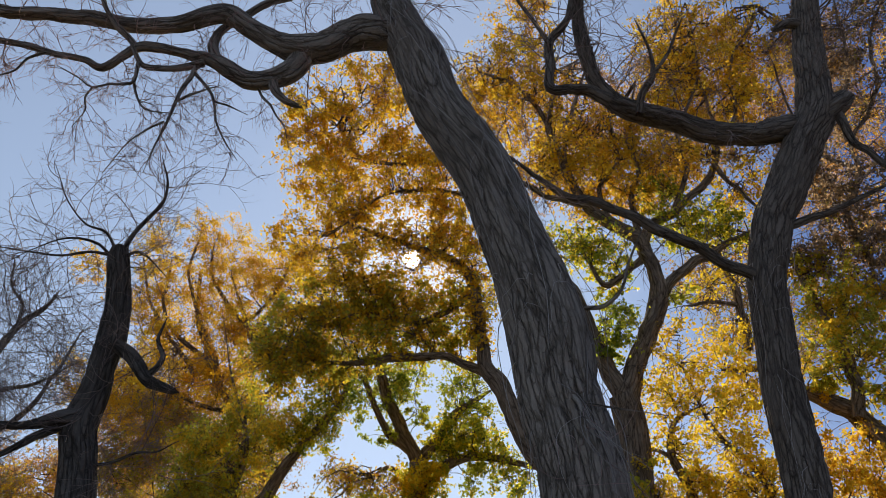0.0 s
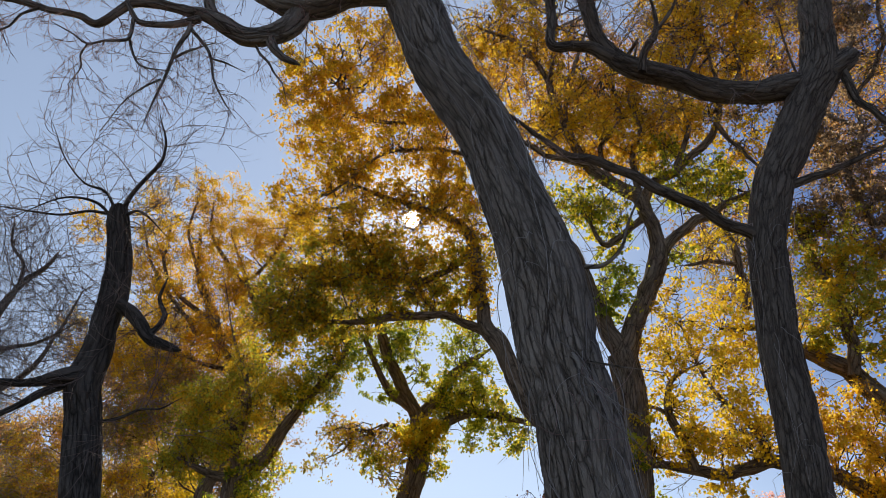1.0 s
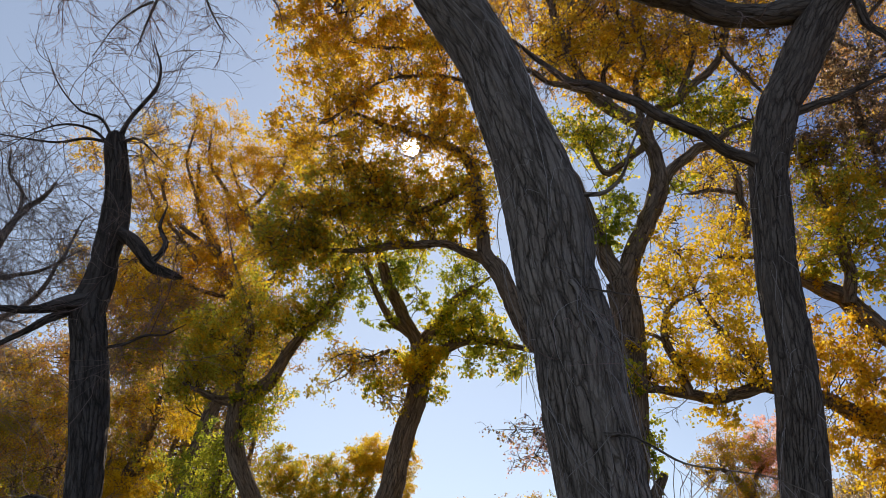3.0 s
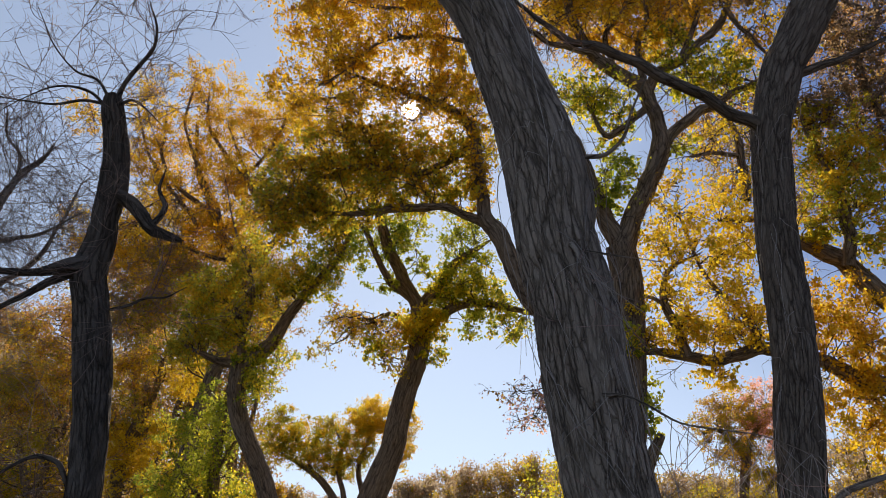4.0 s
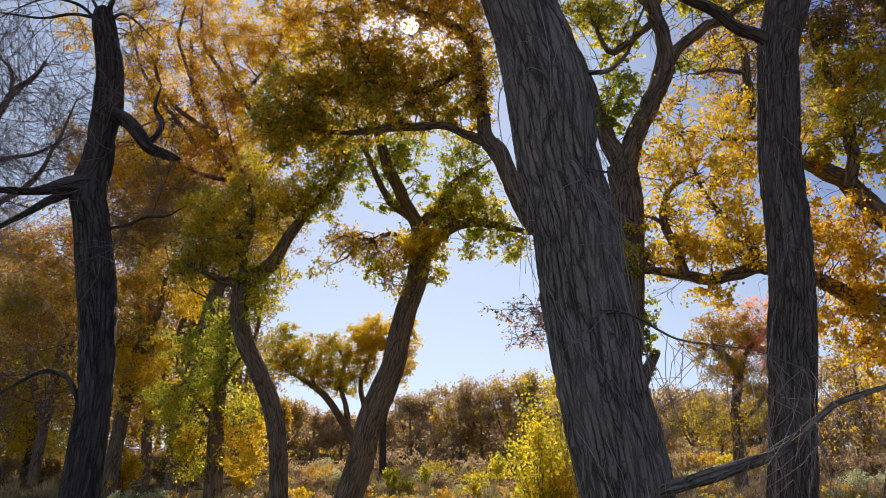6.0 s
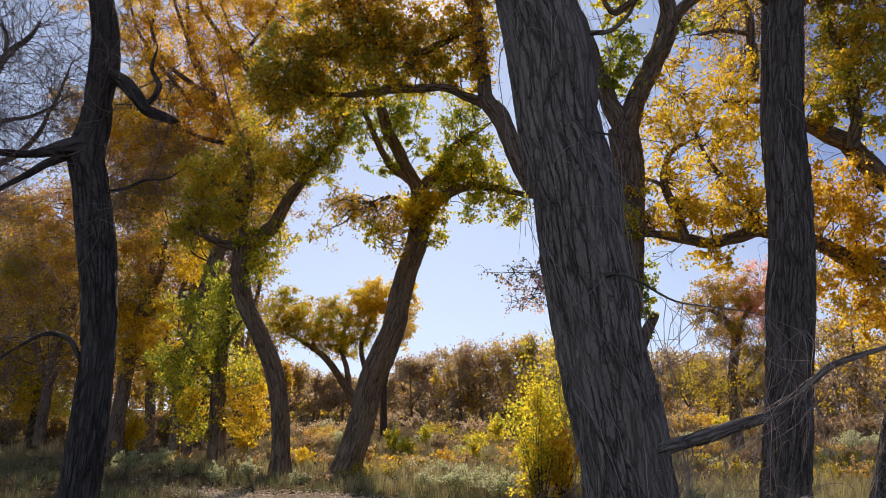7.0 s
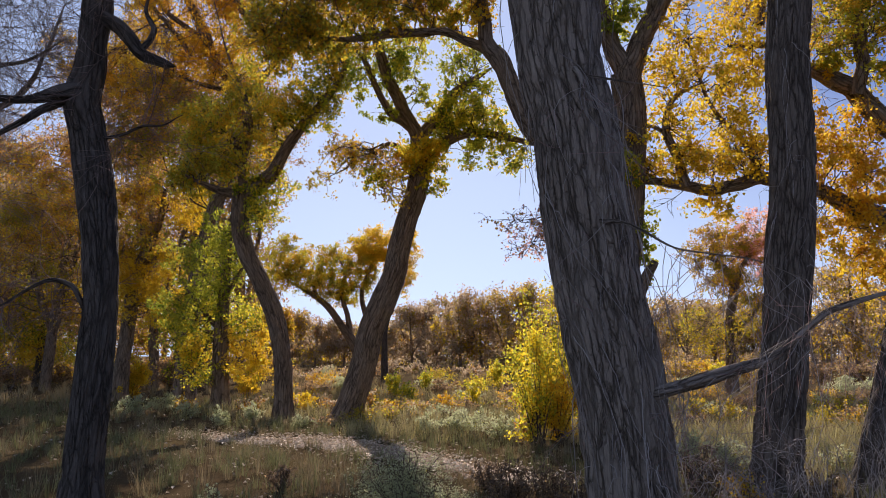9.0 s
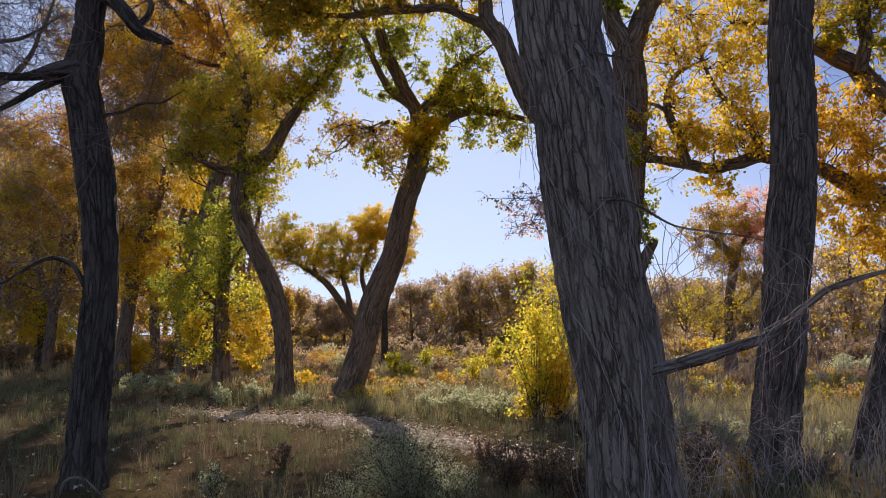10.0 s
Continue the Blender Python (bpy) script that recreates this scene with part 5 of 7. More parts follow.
# young straight cottonwood with fresh green leaves
tree = start_tree((-6.29, 21.2), "young straight cottonwood with fresh green leaves", "brown")
limb(tree, "trunk", [(-6.29, 21.2, -0.15, 0.387), (-6.3, 21.2, 0.42, 0.273), (-6.32, 21.2, 1.37, 0.242), (-6.34, 21.2, 2.34, 0.203), (-6.28, 21.2, 3.81, 0.139), (-6.22, 21.2, 4.96, 0.082), (-6.17, 21.2, 5.63, 0.041)])
limb(tree, "limb", [(-6.31, 21.2, 2.01, 0.081), (-6.89, 21.2, 2.82, 0.065), (-7.41, 21.2, 3.48, 0.041)])
limb(tree, "limb", [(-6.31, 21.2, 2.99, 0.073), (-5.92, 21.1, 3.79, 0.057), (-5.58, 21, 4.27, 0.032)])
foliage(tree, "G", [(-7.16, 21.10, 4.20, 0.68, 0.62, 1951), (-6.18, 21.10, 4.29, 0.59, 0.73, 1982), (-7.35, 21.10, 2.98, 0.73, 0.73, 2443), (-6.48, 21.10, 3.47, 0.65, 0.73, 2183), (-6.29, 21.10, 5.11, 0.57, 0.66, 1728)])
foliage(tree, "L", [(-6.76, 21.10, 2.41, 0.58, 0.65, 1611), (-5.56, 21.10, 2.66, 0.48, 0.73, 1514), (-7.47, 21.10, 2.01, 0.58, 0.72, 1804), (-6.96, 21.10, 1.21, 0.58, 0.48, 1192)])
foliage(tree, "Y", [(-5.50, 21.00, 1.37, 0.54, 0.64, 2129), (-5.51, 21.00, 2.01, 0.51, 0.56, 1766), (-7.02, 21.00, 1.53, 0.35, 0.58, 1242)])
finish_tree(tree)

# brown cottonwood with orange leaves
tree = start_tree((-11.26, 26.0), "brown cottonwood with orange leaves", "brown")
limb(tree, "trunk", [(-11.26, 26, -0.15, 0.367), (-11.15, 25.92, 1.15, 0.264), (-10.98, 25.83, 2.52, 0.245), (-10.8, 25.75, 4.3, 0.213), (-10.37, 25.67, 5.29, 0.164), (-9.98, 25.58, 6.18, 0.115), (-9.84, 25.5, 7.28, 0.079)])
limb(tree, "limb", [(-10.77, 26, 4.43, 0.12), (-10, 25.9, 5.12, 0.09), (-9.27, 25.8, 5.41, 0.06)])
limb(tree, "limb", [(-10.97, 26, 3.72, 0.12), (-11.42, 25.93, 5.33, 0.1), (-12.18, 25.87, 6.95, 0.071), (-12.85, 25.8, 8.59, 0.051)])
foliage(tree, "U", [(-14.48, 25.60, 7.30, 1.30, 1.10, 10966), (-14.36, 25.60, 5.48, 1.29, 0.99, 9810), (-10.44, 25.60, 7.30, 0.96, 0.96, 7067), (-10.80, 25.60, 5.68, 0.89, 0.89, 6123), (-12.64, 25.60, 6.69, 0.90, 1.00, 6864)])
foliage(tree, "N", [(-10.98, 25.60, 9.36, 1.05, 1.05, 5911), (-13.36, 25.60, 8.74, 1.01, 0.91, 4892), (-15.17, 25.60, 8.74, 0.80, 0.91, 3914), (-11.87, 25.60, 11.03, 1.02, 1.02, 5545), (-10.03, 25.60, 10.82, 0.91, 1.02, 4982)])
foliage(tree, "Y", [(-10.51, 25.60, 3.69, 0.71, 0.98, 4277), (-9.77, 25.60, 4.88, 0.71, 0.71, 3112), (-8.86, 25.60, 6.69, 0.72, 0.72, 3163), (-9.50, 25.60, 3.10, 0.59, 0.79, 2836), (-11.04, 25.60, 4.48, 0.59, 0.79, 2872)])
finish_tree(tree)

# thin dark cottonwood with sparse yellow-green leaves
tree = start_tree((-20.55, 38.0), "thin dark cottonwood with sparse yellow-green leaves", "dark")
limb(tree, "trunk", [(-20.55, 38, -0.15, 0.348), (-20.52, 38, 1.27, 0.217), (-20.4, 38, 3, 0.203), (-20.2, 38, 4.46, 0.19), (-20.5, 38, 6.52, 0.147), (-20.82, 38, 8.9, 0.089)])
limb(tree, "limb", [(-20.24, 38, 4.17, 0.131), (-19.56, 38, 5.04, 0.117), (-18.88, 38, 5.93, 0.073), (-18.65, 38, 7.11, 0.044)])
limb(tree, "limb", [(-20.52, 38, 2.13, 0.116), (-21.51, 38, 3.58, 0.102), (-22.26, 38, 3.87, 0.073)])
foliage(tree, "L", [(-21.15, 38.00, 4.75, 1.52, 1.17, 5058), (-19.28, 38.00, 2.71, 1.31, 1.31, 4924), (-22.10, 38.00, 5.93, 1.17, 1.17, 3891), (-19.79, 38.00, 6.52, 1.17, 1.32, 4377), (-22.04, 38.00, 2.71, 1.02, 1.31, 3830)])
foliage(tree, "Y", [(-19.07, 38.00, 4.17, 0.87, 1.17, 2918), (-21.00, 38.00, 2.42, 1.16, 1.16, 3891), (-22.57, 38.00, 4.17, 0.87, 1.17, 2918)])
finish_tree(tree)

# slim dark cottonwood with yellow leaves
tree = start_tree((-29.35, 52.0), "slim dark cottonwood with yellow leaves", "dark")
limb(tree, "trunk", [(-29.35, 52, -0.15, 0.347), (-29.37, 52, 2.76, 0.238), (-29.37, 52, 5.15, 0.2), (-29.9, 52, 8.37, 0.121)])
foliage(tree, "U", [(-30.30, 52.00, 2.37, 1.59, 1.19, 3891), (-28.66, 52.00, 1.58, 1.58, 0.99, 3242), (-26.66, 52.00, 1.19, 1.38, 0.99, 2837), (-30.36, 52.00, 9.18, 2.01, 2.01, 8106), (-26.85, 52.00, 11.22, 2.02, 2.02, 8106)])
finish_tree(tree)

# forked cottonwood with tawny yellow leaves
tree = start_tree((-3.58, 33.0), "forked cottonwood with tawny yellow leaves", "brown")
limb(tree, "trunk", [(-3.58, 33, -0.15, 0.357), (-3.69, 32.97, 1.3, 0.263), (-3.99, 32.93, 2.1, 0.226), (-4.38, 32.9, 2.67, 0.189), (-5.14, 32.87, 3.68, 0.151), (-5.96, 32.83, 4.31, 0.114), (-6.79, 32.8, 4.76, 0.063)])
limb(tree, "limb", [(-4.08, 33, 2.25, 0.139), (-4.27, 32.95, 3.31, 0.114), (-4.53, 32.9, 4.19, 0.088), (-4.36, 32.85, 5.07, 0.063), (-4.66, 32.8, 5.83, 0.038)])
limb(tree, "limb", [(-3.69, 33, 1.3, 0.151), (-3.38, 32.95, 2.8, 0.139), (-3.64, 32.9, 4.31, 0.101), (-3.27, 32.85, 5.33, 0.076), (-3.02, 32.8, 6.34, 0.051)])
limb(tree, "limb", [(-3.26, 33, 3.31, 0.114), (-2.39, 33, 4.58, 0.089), (-1.83, 33, 5.6, 0.064), (-1.89, 33, 6.63, 0.038)])
limb(tree, "limb", [(-5.55, 33, 3.99, 0.089), (-6.08, 33, 5.09, 0.064), (-6.61, 33, 5.86, 0.038)])
foliage(tree, "V", [(-6.83, 32.80, 6.09, 0.81, 0.71, 4012), (-6.05, 32.80, 5.32, 0.96, 0.71, 4765), (-4.92, 32.80, 5.70, 0.96, 0.81, 5445), (-4.39, 32.80, 4.56, 1.06, 0.71, 5266), (-3.64, 32.80, 5.32, 0.76, 0.76, 4030), (-5.27, 32.80, 4.56, 1.01, 0.63, 4477), (-7.18, 32.80, 5.07, 0.76, 0.63, 3357)])
foliage(tree, "Y", [(-3.02, 32.80, 6.47, 0.86, 0.76, 5270), (-3.14, 32.80, 5.83, 0.76, 0.61, 3719), (-1.75, 32.80, 6.22, 0.66, 0.76, 4030), (-1.67, 32.80, 5.07, 0.35, 0.76, 2169), (-3.66, 32.80, 6.34, 0.51, 0.56, 2272)])
finish_tree(tree)

# twisted brown cottonwood with amber leaves
tree = start_tree((10.8, 28.0), "twisted brown cottonwood with amber leaves", "brown")
limb(tree, "trunk", [(10.8, 28, -0.15, 0.304), (10.81, 27.97, 1.33, 0.192), (10.79, 27.94, 2.6, 0.171), (10.98, 27.91, 3.67, 0.182), (11.08, 27.89, 4.21, 0.172), (10.66, 27.86, 4.85, 0.129), (10.13, 27.83, 5.22, 0.086), (9.58, 27.8, 5.06, 0.054)])
limb(tree, "limb", [(11.07, 28, 4.11, 0.108), (11.48, 28, 4.98, 0.097), (12.05, 28, 5.63, 0.076), (12.74, 28, 6.29, 0.054)])
limb(tree, "limb", [(10.87, 28, 2.5, 0.107), (11.46, 27.93, 2.82, 0.096), (12, 27.87, 3.45, 0.075), (12.53, 27.8, 4.09, 0.053)])
foliage(tree, "U", [(10.40, 27.90, 5.95, 0.82, 0.61, 3054), (9.84, 27.90, 5.40, 0.73, 0.47, 2137), (11.26, 27.90, 5.84, 0.78, 0.69, 3304), (11.53, 27.90, 4.53, 0.97, 0.97, 5746), (10.44, 27.90, 4.32, 0.86, 0.56, 2946)])
foliage(tree, "P", [(12.04, 27.90, 6.28, 0.74, 0.74, 3327), (12.64, 27.90, 5.18, 0.73, 0.86, 3879), (11.78, 27.90, 5.40, 0.65, 0.52, 2057)])
foliage(tree, "B", [(11.68, 27.90, 3.24, 0.77, 0.86, 1900), (10.5, 27.90, 2.18, 0.9, 0.7, 1700), (9.5, 27.90, 2.60, 0.9, 0.8, 1900)])
finish_tree(tree)

# dark upright trunk with furrowed bark
tree = start_tree((4.48, 8.2), "dark upright trunk with furrowed bark", "dark")
limb(tree, "trunk", [(4.48, 8.2, -0.15, 0.238), (4.6, 8.19, 0.24, 0.183), (4.68, 8.17, 0.54, 0.169), (4.79, 8.16, 0.96, 0.161), (4.92, 8.15, 1.45, 0.15), (5.11, 8.14, 2.2, 0.141), (5.31, 8.12, 3.34, 0.131), (5.52, 8.11, 4.65, 0.115), (5.78, 8.1, 6.36, 0.091)])
finish_tree(tree)

# thin dead snag with a broken crooked top
tree = start_tree((-3.12, 40.0), "thin dead snag with a broken crooked top", "dark")
limb(tree, "trunk", [(-3.12, 40, -0.15, 0.233), (-3.14, 40, 1.56, 0.167), (-3.12, 40, 2.93, 0.153), (-2.88, 40, 3.75, 0.123), (-2.64, 40, 4, 0.061)])
limb(tree, "limb", [(-3.09, 40, 3.08, 0.092), (-3.22, 40, 3.84, 0.077), (-3.13, 40, 4.31, 0.046)])
finish_tree(tree)

# ---- far trees ----
def far_tree(x, y, height, width, mix, label):
    t = start_tree((x, y), label, "brown", "far_tree", "tree", "far trees")
    lean = rng.normal() * 0.06
    k = height
    limb(t, "trunk", [(x, y, -0.2, 0.024 * min(k, 11)), (x + lean * k * 0.3, y, 0.25 * k, 0.019 * min(k, 11)), (x + lean * k * 0.7, y, 0.5 * k, 0.014 * k), (x + lean * k, y, 0.75 * k, 0.006 * k)])
    for s in (-1, 1):
        limb(t, "limb", [(x + lean * k * 0.25, y, 0.2 * k, 0.014 * k), (x + s * width * 0.15, y, 0.38 * k, 0.011 * k), (x + s * width * 0.3, y, 0.62 * k, 0.006 * k)])
    masses = []
    for i in range(26):
        a = rng.uniform(-1, 1)
        h = rng.uniform(0.22, 0.9)
        room = math.sqrt(max(0.2, 1 - ((h - 0.5) / 0.5) ** 2))
        masses.append((x + a * width * 0.7 * room, y + rng.normal() * width * (0.3 if y < 56 else 0.15), h * k, width * 0.17, k * 0.1, int(min(1300, max(250, (7.0 if y < 56 else 7.0) * width * k)))))
    foliage(t, mix, masses, 0.1 if y < 56 else 0.08)
    finish_tree(t)


far_tree(-3.5, 85, 7.7, 4.6, "D", "far brown autumn cottonwood in the tree line")
far_tree(-0.6, 88, 8.6, 4.7, "D", "far brown autumn cottonwood in the tree line")
far_tree(1.9, 80, 8.2, 3.7, "T", "far tawny cottonwood in the tree line")
far_tree(4.0, 78, 8.8, 4.2, "D", "far brown autumn cottonwood in the tree line")
far_tree(6.5, 76, 9.1, 4.4, "T", "far tawny cottonwood in the tree line")
far_tree(8.9, 74, 9.1, 4.0, "T", "far tawny cottonwood in the tree line")
far_tree(12.7, 80, 9.0, 4.9, "T", "far tawny cottonwood in the tree line")
far_tree(-6.1, 95, 5.3, 3.6, "T", "far tawny cottonwood in the tree line")
far_tree(-16.2, 80, 6.6, 3.7, "T", "far tawny cottonwood in the tree line")
far_tree(-14.6, 85, 6.2, 3.9, "D", "far brown autumn cottonwood in the tree line")
far_tree(-11.7, 88, 5.6, 4.0, "T", "far tawny cottonwood in the tree line")
far_tree(-16.3, 70, 6.4, 3.2, "U", "olive and orange cottonwood in the grove behind")
far_tree(-34.2, 58, 8.7, 4.0, "U", "olive and orange cottonwood in the grove behind")
far_tree(-32.7, 62, 8.7, 4.3, "U", "olive and orange cottonwood in the grove behind")
far_tree(-28.4, 60, 9.0, 3.7, "T", "far tawny cottonwood in the tree line")
far_tree(-27.9, 66, 8.7, 4.1, "U", "olive and orange cottonwood in the grove behind")
far_tree(-23.9, 64, 9.0, 3.9, "U", "olive and orange cottonwood in the grove behind")
far_tree(-21.6, 66, 8.2, 3.6, "T", "far tawny cottonwood in the tree line")
far_tree(-19.1, 70, 8.0, 3.8, "U", "olive and orange cottonwood in the grove behind")
far_tree(-35.9, 55, 8.8, 3.8, "U", "olive and orange cottonwood in the grove behind")
far_tree(21.7, 75, 7.3, 4.0, "T", "far tawny cottonwood in the tree line")
far_tree(22.9, 70, 7.5, 4.3, "D", "far brown autumn cottonwood in the tree line")
far_tree(26.3, 72, 7.1, 3.9, "T", "far tawny cottonwood in the tree line")
far_tree(27.2, 66, 7.1, 3.6, "D", "far brown autumn cottonwood in the tree line")
far_tree(28.0, 62, 7.3, 3.3, "T", "far tawny cottonwood in the tree line")
far_tree(28.9, 58, 7.8, 3.6, "D", "far brown autumn cottonwood in the tree line")
far_tree(30.0, 55, 7.9, 3.8, "D", "far brown autumn cottonwood in the tree line")
far_tree(30.7, 52, 7.2, 3.6, "D", "far brown autumn cottonwood in the tree line")
far_tree(33.1, 52, 7.6, 3.6, "T", "far tawny cottonwood in the tree line")
far_tree(17.7, 78, 8.2, 5.4, "T", "far tawny cottonwood in the tree line")
far_tree(-20.5, 110, 5.8, 5.9, "D", "far brown autumn cottonwood in the tree line")
far_tree(-16.6, 112, 5.5, 6.0, "T", "far tawny cottonwood in the tree line")
far_tree(-12.7, 115, 6.0, 6.2, "D", "far brown autumn cottonwood in the tree line")
far_tree(-8.1, 112, 6.4, 6.0, "T", "far tawny cottonwood in the tree line")
far_tree(-3.7, 110, 7.1, 5.9, "D", "far brown autumn cottonwood in the tree line")
far_tree(1.4, 112, 7.2, 6.0, "T", "far tawny cottonwood in the tree line")
far_tree(6.4, 110, 7.5, 5.9, "D", "far brown autumn cottonwood in the tree line")
far_tree(10.4, 108, 7.8, 5.8, "T", "far tawny cottonwood in the tree line")
far_tree(14.8, 110, 7.5, 5.9, "D", "far brown autumn cottonwood in the tree line")
far_tree(30.3, 100, 7.0, 6.1, "D", "far brown autumn cottonwood in the tree line")
far_tree(34.9, 100, 7.0, 6.1, "T", "far tawny cottonwood in the tree line")
far_tree(38.8, 98, 7.2, 6.0, "D", "far brown autumn cottonwood in the tree line")
far_tree(-22.8, 33, 12.4, 5.2, "T", "far tawny cottonwood in the tree line")
far_tree(-22.0, 36, 13.1, 5.4, "T", "far tawny cottonwood in the tree line")
far_tree(-18.1, 34, 12.8, 4.8, "T", "far tawny cottonwood in the tree line")
far_tree(-16.8, 37, 15.0, 5.0, "W", "olive and brown cottonwood deep in the grove, coloured darker for shade")
far_tree(-13.5, 35, 14.8, 4.5, "W", "olive and brown cottonwood deep in the grove, coloured darker for shade")
far_tree(-11.9, 38, 15.6, 4.2, "W", "olive and brown cottonwood deep in the grove, coloured darker for shade")
far_tree(-11.4, 42, 15.1, 3.0, "W", "olive and brown cottonwood deep in the grove, coloured darker for shade")
far_tree(-26.1, 46, 13.8, 5.4, "W", "olive and brown cottonwood deep in the grove, coloured darker for shade")
far_tree(-22.7, 48, 13.1, 5.6, "W", "olive and brown cottonwood deep in the grove, coloured darker for shade")
far_tree(-18.1, 50, 12.8, 5.1, "W", "olive and brown cottonwood deep in the grove, coloured darker for shade")
far_tree(25.4, 40, 9.0, 3.7, "T", "far tawny cottonwood in the tree line")
far_tree(26.6, 48, 8.6, 3.3, "T", "far tawny cottonwood in the tree line")

# ---- ground ----
def ground_material():
    m, n, l, b = material("dry_ground")
    c = n.new("ShaderNodeTexCoord")
    big = node(n, "ShaderNodeTexNoise", Scale=0.5, Detail=4.0, Roughness=0.6)
    small = node(n, "ShaderNodeTexNoise", Scale=14.0, Detail=6.0, Roughness=0.7)
    for k in (big, small):
        l.new(c.outputs["Object"], k.inputs["Vector"])
    ra = ramp(n, [(0.3, (0.075, 0.057, 0.038)), (0.5, (0.14, 0.108, 0.068)), (0.7, (0.115, 0.10, 0.05))])
    rb = ramp(n, [(0.3, (0.6, 0.56, 0.5)), (0.7, (1.0, 0.97, 0.92))])
    l.new(big.outputs["Fac"], ra.inputs["Fac"])
    l.new(small.outputs["Fac"], rb.inputs["Fac"])
    mul = n.new("ShaderNodeMix")
    mul.data_type, mul.blend_type = "RGBA", "MULTIPLY"
    mul.inputs["Factor"].default_value = 1.0
    l.new(ra.outputs["Color"], mul.inputs["A"])
    l.new(rb.outputs["Color"], mul.inputs["B"])
    l.new(mul.outputs["Result"], b.inputs["Base Color"])
    b.inputs["Roughness"].default_value = 1.0
    b.inputs["Specular IOR Level"].default_value = 0.0
    bump = node(n, "ShaderNodeBump", Strength=0.9, Distance=0.05)
    l.new(small.outputs["Fac"], bump.inputs["Height"])
    l.new(bump.outputs["Normal"], b.inputs["Normal"])
    return m


def make_ground():
    radii = np.concatenate([[0.0], np.geomspace(1.0, 3500, 150)])
    turns = 160
    a = 2 * math.pi * np.arange(turns) / turns
    x, y = radii[:, None] * np.cos(a), radii[:, None] * np.sin(a)
    fade = np.clip(1.3 - radii / 60, 0, 1)[:, None]
    verts = np.stack([x, y, rise(x, y) * fade - 0.02], -1).reshape(-1, 3)
    i, j = np.meshgrid(np.arange(len(radii) - 1), np.arange(turns), indexing="ij")
    j1 = (j + 1) % turns
    quads = np.stack([i * turns + j, (i + 1) * turns + j, (i + 1) * turns + j1, i * turns + j1], -1).reshape(-1, 4)
    ob = new("ground", mesh_of("ground", verts, quads, [ground_material()]))
    tagged(ob, "dry brown earth with litter under the trees", "ground", kind="structure")


make_ground()


def blades(name, label, spots, height, width, colours, seed):
    """Grass in tufts: spots (n, 4) are x, y, reach and scale; each tuft is a sheaf of bent blades."""
    g = np.random.default_rng(seed)
    per = 22
    n = len(spots) * per
    who = np.repeat(np.arange(len(spots)), per)
    s = spots[who]
    a = g.uniform(0, 2 * math.pi, n)
    d = np.stack([np.cos(a), np.sin(a)], 1)
    foot = s[:, :2] + d * (s[:, 2] * 0.35 * g.random(n) ** 0.7)[:, None]
    h = height * s[:, 3] * g.uniform(0.45, 1.15, n)
    lean = h * g.uniform(0.15, 0.8, n)
    far = np.maximum(1.0, np.hypot(s[:, 0], s[:, 1]) / 12)
    w = width * far * g.uniform(0.6, 1.3, n)
    side = np.stack([-d[:, 1], d[:, 0]], 1) * w[:, None]
    z = rise(foot[:, 0], foot[:, 1]) - 0.03
    p0 = np.column_stack([foot - side, z])
    p1 = np.column_stack([foot + side, z])
    p2 = np.column_stack([foot + d * (lean * 0.35)[:, None] + side * 0.7, z + h * 0.62])
    p3 = np.column_stack([foot + d * (lean * 0.35)[:, None] - side * 0.7, z + h * 0.62])
    p4 = np.column_stack([foot + d * lean[:, None], z + h])
    verts = np.stack([p0, p1, p2, p3, p4], 1).reshape(-1, 3)
    k = np.arange(n)[:, None] * 5
    tris = np.concatenate([k + [0, 1, 2], k + [0, 2, 3], k + [3, 2, 4]], 1).reshape(-1, 3)
    ob = new(name, mesh_of(name, verts, tris, [leaf_material(name, *colours, 0.3, 0.85)], smooth=False))
    return tagged(ob, label, "grass", kind="stuff")


def scatter(n, x0, x1, y0, y1, seed, keep=None):
    """Tuft places between those bounds, thicker in drifts."""
    g = np.random.default_rng(seed)
    y = y0 + (y1 - y0) * g.random(n * 3) ** 1.5
    x = (x0 + (x1 - x0) * g.random(n * 3)) * y / y1
    drift = np.sin(x * 1.1 + seed) * np.sin(y * 0.8 + seed * 2) + 0.6 * np.sin(x * 2.7 + y * 1.9)
    ok = drift + g.random(n * 3) * 1.6 > 0.45
    if keep is not None:
        ok &= keep(x, y)
    x, y = x[ok][:n], y[ok][:n]
    return np.column_stack([x, y, g.uniform(0.15, 0.4, len(x)), g.uniform(0.6, 1.25, len(x))])


PATH = [(-5.3, 15.4, 0.6), (-3.6, 14.2, 0.9), (-2.5, 13.6, 1.0), (-1.4, 12.7, 1.0), (-0.6, 11.6, 0.8), (0.1, 10.8, 0.8), (0.6, 10.1, 0.7), (1.2, 9.1, 0.5)]


def off_path(x, y):
    """Off the track, and thin on the bare soil round the dark broken tree."""
    d = np.full(x.shape, 9.0)
    line = spline(np.array([(a, b, 0.0) for a, b, w in PATH]), 0.3)
    for q in line:
        d = np.minimum(d, np.hypot((x - q[0]), (y - q[1]) * 0.8))
    bare = (np.hypot(x + 3.9, (y - 7.2) * 0.7) < 1.9) & (np.sin(x * 37.0 + y * 53.0) < 0.6)
    return (d > 0.36) & ~bare


